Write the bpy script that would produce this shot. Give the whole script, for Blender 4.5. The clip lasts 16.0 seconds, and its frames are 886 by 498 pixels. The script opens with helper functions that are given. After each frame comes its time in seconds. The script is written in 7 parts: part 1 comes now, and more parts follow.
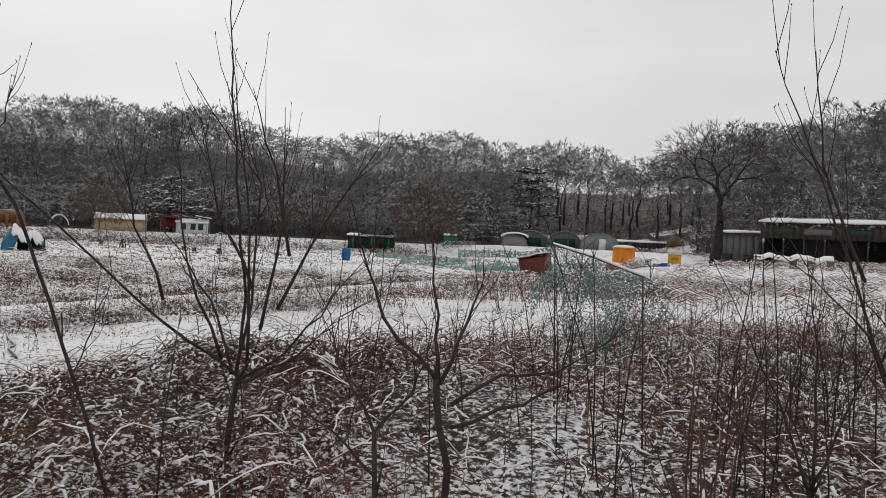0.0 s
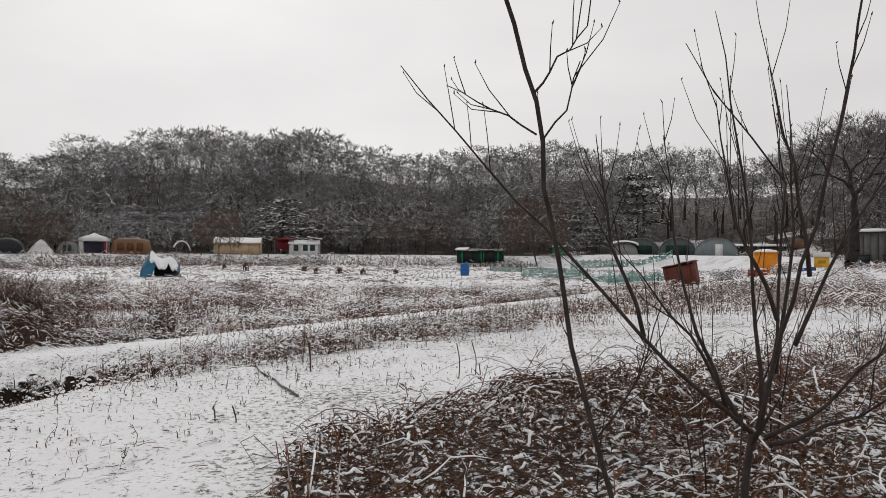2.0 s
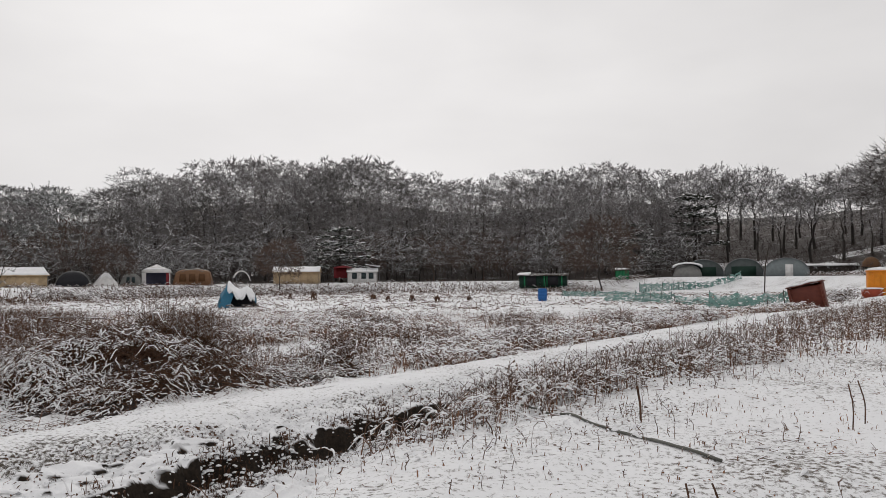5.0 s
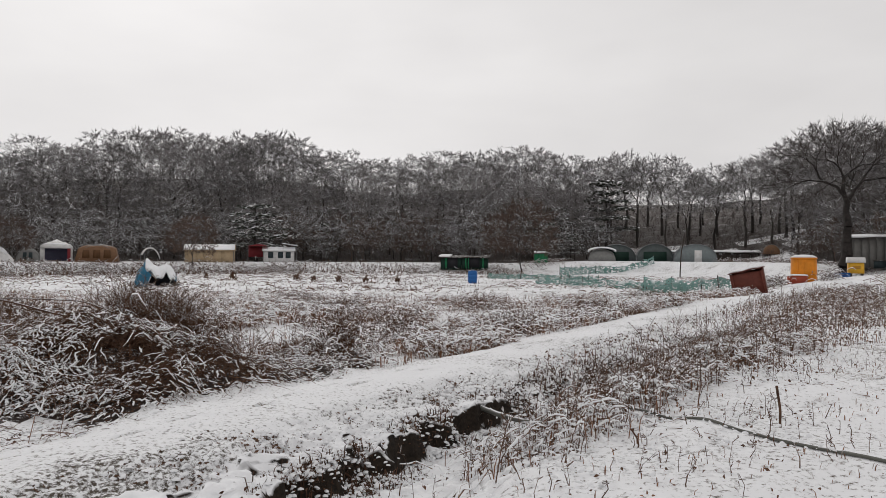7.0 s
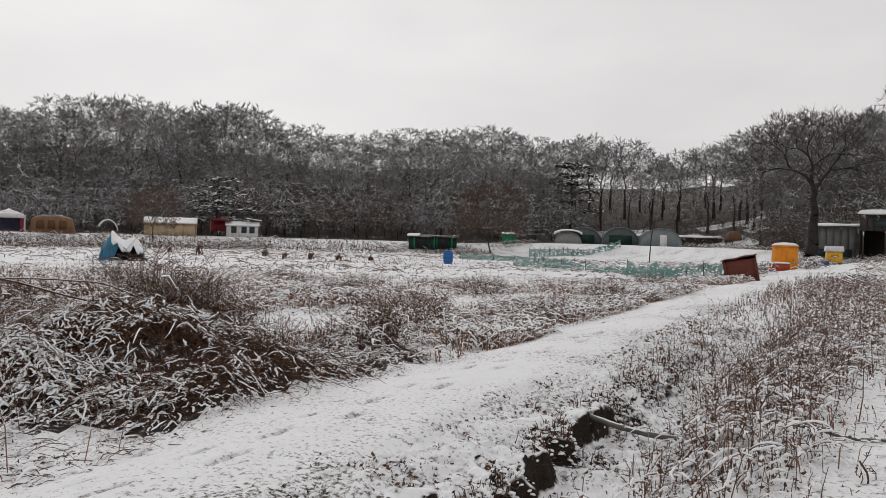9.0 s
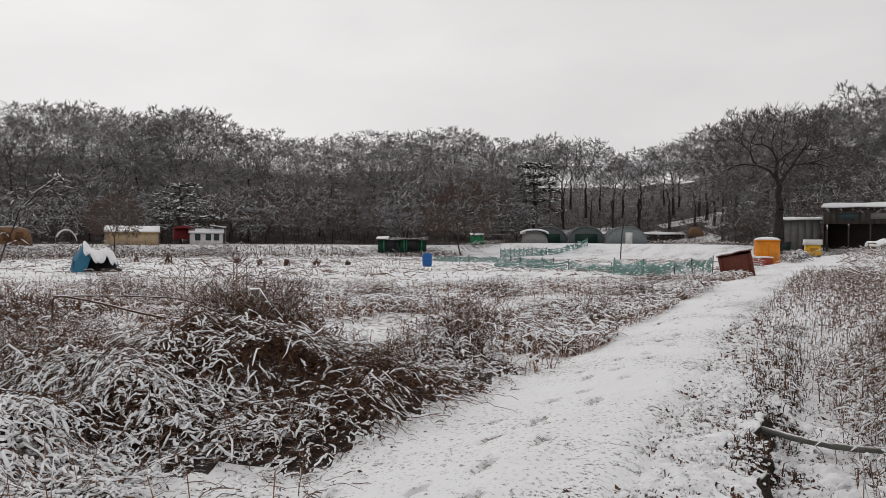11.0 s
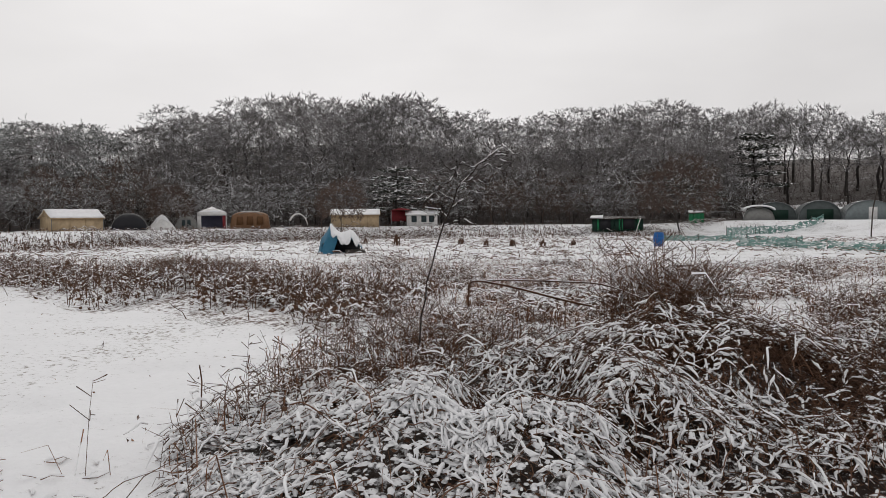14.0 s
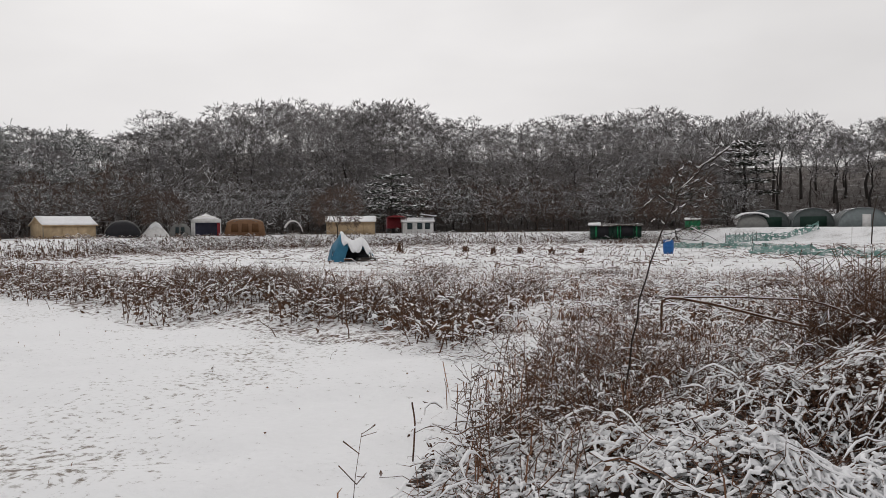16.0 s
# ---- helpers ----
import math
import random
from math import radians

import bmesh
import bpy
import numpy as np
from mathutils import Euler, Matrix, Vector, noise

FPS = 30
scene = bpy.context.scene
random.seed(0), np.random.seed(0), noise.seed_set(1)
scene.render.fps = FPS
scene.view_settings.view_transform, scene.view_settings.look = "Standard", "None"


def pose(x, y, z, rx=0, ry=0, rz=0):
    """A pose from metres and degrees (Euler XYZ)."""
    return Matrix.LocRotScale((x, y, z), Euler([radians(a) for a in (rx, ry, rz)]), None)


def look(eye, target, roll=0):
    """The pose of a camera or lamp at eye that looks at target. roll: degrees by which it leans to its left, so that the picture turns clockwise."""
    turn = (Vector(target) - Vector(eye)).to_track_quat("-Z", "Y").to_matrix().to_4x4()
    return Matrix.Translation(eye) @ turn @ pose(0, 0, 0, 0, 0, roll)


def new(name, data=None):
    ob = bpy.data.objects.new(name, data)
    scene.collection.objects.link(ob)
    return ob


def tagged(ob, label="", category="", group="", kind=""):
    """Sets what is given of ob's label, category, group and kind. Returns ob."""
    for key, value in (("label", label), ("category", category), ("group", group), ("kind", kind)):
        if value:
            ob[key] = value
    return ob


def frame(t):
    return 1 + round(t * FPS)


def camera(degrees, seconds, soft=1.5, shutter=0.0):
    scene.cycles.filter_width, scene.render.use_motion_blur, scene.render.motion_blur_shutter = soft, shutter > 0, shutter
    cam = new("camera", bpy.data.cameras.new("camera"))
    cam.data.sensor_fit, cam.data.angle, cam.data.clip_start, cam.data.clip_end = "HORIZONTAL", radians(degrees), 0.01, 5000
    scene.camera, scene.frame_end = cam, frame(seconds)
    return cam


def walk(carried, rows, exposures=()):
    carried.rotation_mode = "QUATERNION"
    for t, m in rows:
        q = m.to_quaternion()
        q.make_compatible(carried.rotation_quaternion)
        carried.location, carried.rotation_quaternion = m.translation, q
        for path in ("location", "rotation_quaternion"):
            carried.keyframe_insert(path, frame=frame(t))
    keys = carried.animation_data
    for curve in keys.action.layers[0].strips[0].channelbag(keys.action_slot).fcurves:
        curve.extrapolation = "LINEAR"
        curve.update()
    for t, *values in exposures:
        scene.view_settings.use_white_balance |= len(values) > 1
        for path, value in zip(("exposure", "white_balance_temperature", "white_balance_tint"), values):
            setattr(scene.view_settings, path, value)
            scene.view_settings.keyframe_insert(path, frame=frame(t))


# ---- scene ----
cam = camera(60.1, 16.0, soft=0.6)
PATH = [
    (0, (1.161, 0.581, 1.601), (0.957, 2.571, 1.575), 2.7),
    (0.5, (0.617, 0.760, 1.594), (0.393, 2.747, 1.572), 2.5),
    (1, (0.050, 0.872, 1.566), (-0.260, 2.847, 1.538), 1.7),
    (1.5, (-0.517, 1.026, 1.548), (-0.896, 2.989, 1.519), 1.4),
    (2, (-1.074, 1.225, 1.563), (-1.515, 3.176, 1.565), 0.5),
    (2.5, (-1.641, 1.307, 1.567), (-2.088, 3.256, 1.577), -0.3),
    (3, (-2.209, 1.455, 1.538), (-2.702, 3.392, 1.589), -0.7),
    (3.5, (-2.801, 1.589, 1.510), (-3.321, 3.520, 1.573), -0.5),
    (4, (-3.374, 1.744, 1.481), (-3.902, 3.672, 1.538), -0.7),
    (4.2, (-3.594, 1.838, 1.488), (-4.129, 3.764, 1.562), -0.6),
    (6.3, (-5.904, 2.745, 1.463), (-6.332, 4.698, 1.492), 0.46),
    (6.5, (-6.098, 2.801, 1.456), (-6.451, 4.770, 1.470), 0.77),
    (7, (-6.499, 3.081, 1.478), (-6.789, 5.060, 1.500), 0.35),
    (7.5, (-6.974, 3.309, 1.478), (-7.188, 5.298, 1.471), 1.12),
    (8, (-7.323, 3.601, 1.483), (-7.505, 5.592, 1.438), 1.26),
    (8.2, (-7.451, 3.785, 1.490), (-7.648, 5.775, 1.463), 1.3),
    (10.3, (-9.353, 4.211, 1.531), (-9.356, 6.211, 1.493), 1.50),
    (10.5, (-9.526, 4.306, 1.511), (-9.488, 6.306, 1.474), 0.93),
    (11, (-9.933, 4.591, 1.497), (-9.988, 6.590, 1.473), 0.31),
    (11.5, (-10.392, 4.738, 1.479), (-10.605, 6.726, 1.440), -0.09),
    (12, (-10.812, 4.981, 1.415), (-11.160, 6.950, 1.341), -0.77),
    (12.5, (-11.203, 5.178, 1.447), (-11.696, 7.114, 1.370), -1.37),
    (13, (-11.647, 5.255, 1.449), (-12.158, 7.188, 1.380), -1.10),
    (13.5, (-12.080, 5.290, 1.446), (-12.600, 7.220, 1.369), -0.69),
    (14, (-12.571, 5.361, 1.469), (-13.114, 7.284, 1.394), -0.52),
    (14.5, (-13.114, 5.412, 1.482), (-13.679, 7.329, 1.408), -1.67),
    (15, (-13.612, 5.580, 1.492), (-14.168, 7.500, 1.425), -3.04),
    (15.5, (-14.109, 5.697, 1.479), (-14.676, 7.614, 1.424), -1.61),
    (16, (-14.610, 5.804, 1.498), (-15.103, 7.741, 1.441), -0.52),
]
walk(cam, [(t, look(eye, target, roll)) for t, eye, target, roll in PATH])

# ---- world, light ----
world = bpy.data.worlds.new("overcast")
scene.world = world
world.use_nodes = True
wn, wl = world.node_tree.nodes, world.node_tree.links
bg = wn["Background"]
sky_tex = wn.new("ShaderNodeTexSky")
sky_tex.sky_type, sky_tex.sun_disc = "NISHITA", False
sky_tex.sun_elevation, sky_tex.sun_rotation = radians(28), radians(-30)
sky_grey = wn.new("ShaderNodeHueSaturation")
sky_grey.inputs["Saturation"].default_value = 0.05
sky_grey.inputs["Value"].default_value = 0.06
wl.new(sky_tex.outputs[0], sky_grey.inputs["Color"])
w_co = wn.new("ShaderNodeTexCoord")
w_map = wn.new("ShaderNodeMapping")
w_map.inputs["Scale"].default_value = (1.6, 1.6, 4.5)
wl.new(w_co.outputs["Generated"], w_map.inputs["Vector"])
w_noise = wn.new("ShaderNodeTexNoise")
w_noise.inputs["Scale"].default_value, w_noise.inputs["Detail"].default_value = 1.6, 4
wl.new(w_map.outputs[0], w_noise.inputs["Vector"])
w_ramp = wn.new("ShaderNodeValToRGB")
w_ramp.color_ramp.elements[0].position, w_ramp.color_ramp.elements[0].color = 0.30, (0.685, 0.668, 0.668, 1)
w_ramp.color_ramp.elements[1].position, w_ramp.color_ramp.elements[1].color = 0.68, (0.785, 0.767, 0.764, 1)
wl.new(w_noise.outputs["Fac"], w_ramp.inputs[0])
w_mix = wn.new("ShaderNodeMixRGB")
w_mix.inputs[0].default_value = 0.08
wl.new(w_ramp.outputs[0], w_mix.inputs[1])
wl.new(sky_grey.outputs[0], w_mix.inputs[2])
w_dot = wn.new("ShaderNodeVectorMath")
w_dot.operation = "DOT_PRODUCT"
w_dot.inputs[1].default_value = Vector((-0.36, 0.86, 0.36)).normalized()
wl.new(w_co.outputs["Generated"], w_dot.inputs[0])
w_lobe = wn.new("ShaderNodeMapRange")
w_lobe.inputs["From Min"].default_value, w_lobe.inputs["From Max"].default_value = 0.86, 1.0
w_lobe.inputs["To Min"].default_value, w_lobe.inputs["To Max"].default_value = 1.0, 1.13
wl.new(w_dot.outputs["Value"], w_lobe.inputs["Value"])
w_gain = wn.new("ShaderNodeVectorMath")
w_gain.operation = "SCALE"
wl.new(w_mix.outputs[0], w_gain.inputs[0])
wl.new(w_lobe.outputs[0], w_gain.inputs["Scale"])
wl.new(w_gain.outputs[0], bg.inputs["Color"])
bg.inputs["Strength"].default_value = 1.0

sun = new("sun", bpy.data.lights.new("sun", "SUN"))
sun.data.energy, sun.data.angle, sun.data.color = 0.6, radians(25), (1.0, 0.97, 0.93)
sun.matrix_world = look((0, 0, 50), (22, -40, 22))


# ---- materials ----
SNOW = (0.86, 0.865, 0.88)


def material(name, col, col2=None, scale=4.0, rough=0.85, bump=0.0, snow=0.0, metal=0.0, vary=0.0, edge=(0.35, 0.7), patch=2.5):
    """Two-tone procedural surface; snow: share of upward faces that is white."""
    m = bpy.data.materials.new(name)
    m.use_nodes = True
    n, l = m.node_tree.nodes, m.node_tree.links
    bs = n["Principled BSDF"]
    bs.inputs["Roughness"].default_value, bs.inputs["Metallic"].default_value = rough, metal
    bs.inputs["Specular IOR Level"].default_value = 0.25
    geo = n.new("ShaderNodeNewGeometry")
    tex = n.new("ShaderNodeTexNoise")
    tex.inputs["Scale"].default_value, tex.inputs["Detail"].default_value, tex.inputs["Roughness"].default_value = scale, 5, 0.65
    l.new(geo.outputs["Position"], tex.inputs["Vector"])
    ramp = n.new("ShaderNodeValToRGB")
    ramp.color_ramp.elements[0].position, ramp.color_ramp.elements[0].color = 0.36, (*col, 1)
    ramp.color_ramp.elements[1].position, ramp.color_ramp.elements[1].color = 0.64, (*(col2 or [c * 0.7 for c in col]), 1)
    l.new(tex.outputs["Fac"], ramp.inputs[0])
    out = ramp.outputs[0]
    if vary:
        info, hsv, rng = n.new("ShaderNodeObjectInfo"), n.new("ShaderNodeHueSaturation"), n.new("ShaderNodeMapRange")
        rng.inputs["To Min"].default_value, rng.inputs["To Max"].default_value = 1 - vary, 1 + vary
        l.new(info.outputs["Random"], rng.inputs["Value"])
        l.new(rng.outputs[0], hsv.inputs["Value"])
        l.new(out, hsv.inputs["Color"])
        out = hsv.outputs[0]
    if snow:
        sep, up = n.new("ShaderNodeSeparateXYZ"), n.new("ShaderNodeMapRange")
        l.new(geo.outputs["Normal"], sep.inputs[0])
        l.new(sep.outputs["Z"], up.inputs["Value"])
        up.inputs["From Min"].default_value, up.inputs["From Max"].default_value = edge
        pat, cut, mul = n.new("ShaderNodeTexNoise"), n.new("ShaderNodeMapRange"), n.new("ShaderNodeMath")
        pat.inputs["Scale"].default_value, pat.inputs["Detail"].default_value = patch, 3
        l.new(geo.outputs["Position"], pat.inputs["Vector"])
        l.new(pat.outputs["Fac"], cut.inputs["Value"])
        mid = 0.78 - 0.56 * snow
        cut.inputs["From Min"].default_value, cut.inputs["From Max"].default_value = mid - 0.05, mid + 0.05
        mul.operation = "MULTIPLY"
        l.new(up.outputs[0], mul.inputs[0])
        l.new(cut.outputs[0], mul.inputs[1])
        mix = n.new("ShaderNodeMixRGB")
        mix.inputs[2].default_value = (*SNOW, 1)
        l.new(mul.outputs[0], mix.inputs[0])
        l.new(out, mix.inputs[1])
        out = mix.outputs[0]
    l.new(out, bs.inputs["Base Color"])
    if bump:
        b = n.new("ShaderNodeBump")
        b.inputs["Strength"].default_value, b.inputs["Distance"].default_value = bump, 0.02
        l.new(tex.outputs["Fac"], b.inputs["Height"])
        l.new(b.outputs[0], bs.inputs["Normal"])
    return m


def snow_ground(name, dirt_shade, amount, tone=SNOW, grain=9.0):
    """Snow with thin places where the soil and the grass beneath come through."""
    m = bpy.data.materials.new(name)
    m.use_nodes = True
    n, l = m.node_tree.nodes, m.node_tree.links
    bs = n["Principled BSDF"]
    bs.inputs["Roughness"].default_value = 0.75
    bs.inputs["Specular IOR Level"].default_value = 0.2
    geo = n.new("ShaderNodeNewGeometry")
    big, small = n.new("ShaderNodeTexNoise"), n.new("ShaderNodeTexNoise")
    big.inputs["Scale"].default_value, big.inputs["Detail"].default_value = 0.45, 4
    small.inputs["Scale"].default_value, small.inputs["Detail"].default_value, small.inputs["Roughness"].default_value = grain, 6, 0.7
    mul = n.new("ShaderNodeMath")
    mul.operation = "MULTIPLY_ADD"
    mul.inputs[1].default_value = 0.45
    for t in (big, small):
        l.new(geo.outputs["Position"], t.inputs["Vector"])
    l.new(big.outputs["Fac"], mul.inputs[0])
    l.new(small.outputs["Fac"], mul.inputs[2])
    cut = n.new("ShaderNodeMapRange")
    edge = 0.98 - 0.42 * amount
    cut.inputs["From Min"].default_value, cut.inputs["From Max"].default_value = edge - 0.05, edge + 0.07
    l.new(mul.outputs[0], cut.inputs["Value"])
    shade = n.new("ShaderNodeMixRGB")
    shade.inputs[1].default_value, shade.inputs[2].default_value = (*tone, 1), (*[c * 0.88 for c in tone], 1)
    l.new(small.outputs["Fac"], shade.inputs[0])
    mix = n.new("ShaderNodeMixRGB")
    mix.inputs[2].default_value = (*dirt_shade, 1)
    l.new(cut.outputs[0], mix.inputs[0])
    l.new(shade.outputs[0], mix.inputs[1])
    l.new(mix.outputs[0], bs.inputs["Base Color"])
    b = n.new("ShaderNodeBump")
    b.inputs["Strength"].default_value, b.inputs["Distance"].default_value = 0.5, 0.03
    l.new(small.outputs["Fac"], b.inputs["Height"])
    l.new(b.outputs[0], bs.inputs["Normal"])
    return m


M_SNOW = snow_ground("snow_field", (0.10, 0.08, 0.06), 0.40, grain=19)
M_CLEAR = snow_ground("snow_smooth", (0.2, 0.17, 0.14), 0.26, grain=13)
M_PATHSNOW = snow_ground("snow_trodden", (0.12, 0.10, 0.08), 0.34, grain=24)
# greyer pressed snow for the footprints, the shade of their dents in its colour
M_PRINT_SHADE = snow_ground("pressed_snow_shade", (0.2, 0.17, 0.14), 0.5, (0.68, 0.685, 0.695), grain=20)
M_VERGE = snow_ground("snow_on_short_grass", (0.07, 0.055, 0.04), 0.44, grain=24)
M_LITTER = snow_ground("forest_floor", (0.075, 0.063, 0.057), 1.0)
M_ROUGH = snow_ground("snow_on_dead_grass", (0.10, 0.056, 0.036), 0.52, grain=9)
# bramble ground: shade between the canes is put into its dark brown
M_BED = snow_ground("bramble_bed_shade", (0.026, 0.016, 0.012), 0.88, grain=15)
M_HUMP = snow_ground("snow_over_stem_shade", (0.032, 0.020, 0.014), 0.72, grain=15)
M_FOOT = snow_ground("snow_over_bramble_shade", (0.030, 0.019, 0.014), 0.66, grain=12)
M_LEAF = material("dead_leaves", (0.070, 0.034, 0.021), (0.15, 0.082, 0.050), 14.0, 0.9, 0, snow=0.55, edge=(0.15, 0.45), patch=9)
M_DITCH = material("ditch_bank", (0.011, 0.008, 0.006), (0.032, 0.023, 0.016), 22.0, 0.95, 0.8, snow=0.90, edge=(0.52, 0.74), patch=14)
M_CAP = material("snow_cap", SNOW, (0.78, 0.785, 0.8), 3.0, 0.7, 0.3)
M_BARK = material("bark", (0.034, 0.029, 0.027), (0.062, 0.055, 0.051), 3.0, 0.9, 0.3, snow=0.62, vary=0.3)
M_TWIG = material("twigs_frosted", (0.135, 0.125, 0.125), (0.240, 0.227, 0.226), 0.5, 0.9, 0, snow=0.45, vary=0.3, edge=(0.3, 0.9), patch=0.5)
M_FROST = material("frosted_needles", (0.13, 0.135, 0.125), (0.26, 0.262, 0.255), 1.2, 0.9, 0, snow=0.8, vary=0.25, edge=(0.2, 0.7), patch=1.2)
M_TWIG_S = material("twigs_snowy", (0.078, 0.069, 0.065), (0.160, 0.148, 0.143), 1.0, 0.9, 0, snow=0.85, vary=0.3, edge=(0.25, 0.7), patch=0.6)
M_UNDER = material("undergrowth_stems", (0.052, 0.041, 0.037), (0.105, 0.084, 0.075), 0.5, 0.9, 0, snow=0.2, edge=(0.3, 0.9), patch=0.5)
M_OAKB = material("oak_bark", (0.018, 0.015, 0.014), (0.038, 0.032, 0.029), 3.0, 0.9, 0.4, snow=0.3, edge=(0.5, 0.8))
M_TWIG_R = material("twigs_reddish", (0.135, 0.092, 0.073), (0.110, 0.083, 0.070), 2.0, 0.9, 0, snow=0.22, vary=0.2, patch=0.8)
M_OAKT = material("oak_twigs", (0.044, 0.037, 0.034), (0.085, 0.074, 0.068), 1.0, 0.9, 0, snow=0.25, edge=(0.4, 0.9), patch=0.8)
M_NEEDLE = material("pine_needles", (0.042, 0.048, 0.038), (0.085, 0.090, 0.074), 3.0, 0.8, 0, snow=0.95, vary=0.25, edge=(0.15, 0.5), patch=1.2)
M_WEED = material("weed_stalks", (0.066, 0.037, 0.025), (0.165, 0.088, 0.052), 6.0, 0.9, 0, snow=0.5, edge=(0.3, 0.6), patch=8)
M_GRASS = material("dead_grass", (0.29, 0.150, 0.086), (0.13, 0.066, 0.040), 1.5, 0.9, 0, snow=0.38, edge=(0.1, 0.5), patch=6)
M_SAP = material("sapling_bark", (0.026, 0.019, 0.017), (0.055, 0.042, 0.036), 12.0, 0.8, 0.3, snow=0.22, edge=(0.45, 0.8), patch=4)

# ---- plan ----
FIELD = (-7.0, 4.0)


def vnoise(x, y, size, seed=0):
    """Smooth value noise in -1..1, for arrays."""
    x, y = np.asarray(x, float) / size, np.asarray(y, float) / size
    ix, iy = np.floor(x).astype(np.int64), np.floor(y).astype(np.int64)
    fx, fy = x - ix, y - iy
    fx, fy = fx * fx * (3 - 2 * fx), fy * fy * (3 - 2 * fy)

    def lat(i, j):
        h = (i * 374761393 + j * 668265263 + seed * 974711) & 0x7FFFFFFF
        h = ((h ^ (h >> 13)) * 1274126177) & 0x7FFFFFFF
        return ((h ^ (h >> 16)) & 0xFFFF) / 32767.5 - 1
    a = lat(ix, iy) * (1 - fx) + lat(ix + 1, iy) * fx
    b = lat(ix, iy + 1) * (1 - fx) + lat(ix + 1, iy + 1) * fx
    return a * (1 - fy) + b * fy


def step(a, b, v):
    t = np.clip((np.asarray(v, float) - a) / (b - a), 0, 1)
    return t * t * (3 - 2 * t)


def path_x(y):
    """Middle of the footpath at y."""
    y = np.asarray(y, float)
    return -8.0 + 0.43 * (y - 13.7) + 0.0022 * (y - 13.7) ** 2


# forest edge, and skyline slopes fitted to the camera's view, by bearing from the field, degrees clockwise from ahead
EDGE_A = np.array([-180, -70, -55, -45, -35, -26, -20, -9, -3, 4, 10, 18, 22, 32, 60, 180])
EDGE_R = np.array([90, 70, 77, 84, 95, 101, 103, 105, 105, 127, 124, 106, 99, 86, 75, 90])
SKYLINE_A = np.array([-180, -50, -44, -39.6, -37, -32, -25, -20, -16, -12, -8, -1, 3, 7, 11, 13.5, 18, 22, 25, 29.5, 40, 180])
SKYLINE_S = np.array([.10, .105, .11, .105, .134, .148, .155, .157, .139, .128, .14, .148, .132, .133, .11, .127, .155, .16, .172, .195, .20, .10])


def polar(x, y):
    dx, dy = np.asarray(x, float) - FIELD[0], np.asarray(y, float) - FIELD[1]
    return np.degrees(np.arctan2(dx, dy)), np.hypot(dx, dy)


def mound(x, y):
    """Banks of bramble and weeds beside the path."""
    e = lambda cx, cy, rx, ry: np.exp(-((np.abs(x - cx) / rx) ** 2.6 + (np.abs(y - cy) / ry) ** 2.6))
    z = 0.30 * e(-14.0, 10.4, 1.7, 1.7) + 0.28 * e(-13.0, 12.6, 1.5, 1.2) + 0.23 * e(-11.4, 12.1, 1.4, 1.6) + 0.22 * e(-10.1, 14.6, 0.8, 1.1)
    z = z + 0.15 * e(-0.7, 7.0, 2.1, 2.2) + 0.10 * e(3.2, 9.0, 3.0, 3.4)
    line = 6.1 - 0.5 * x + 1.9
    z = z + 0.22 * np.exp(-((y - line) / 1.3) ** 2) * step(-16.5, -19, x) * step(-42, -36, x)
    lump = 0.95 + 0.7 * vnoise(x, y, 0.9, 51) + 0.4 * vnoise(x, y, 0.36, 52)
    return 0.95 * z * lump


def canopy(x, y):
    """Height of the cane tops over the ground."""
    return 0.6 * np.clip(mound(x, y), 0, 0.4)


def downhill(x, y):
    """Direction in which the banks fall."""
    e = 0.5
    gx, gy = 0, 0
    for dx, dy in ((0, 0), (e, 0), (-e, 0), (0, e), (0, -e)):
        gx = gx + mound(x + dx + e, y + dy) - mound(x + dx - e, y + dy)
        gy = gy + mound(x + dx, y + dy + e) - mound(x + dx, y + dy - e)
    return np.arctan2(-gy, -gx)


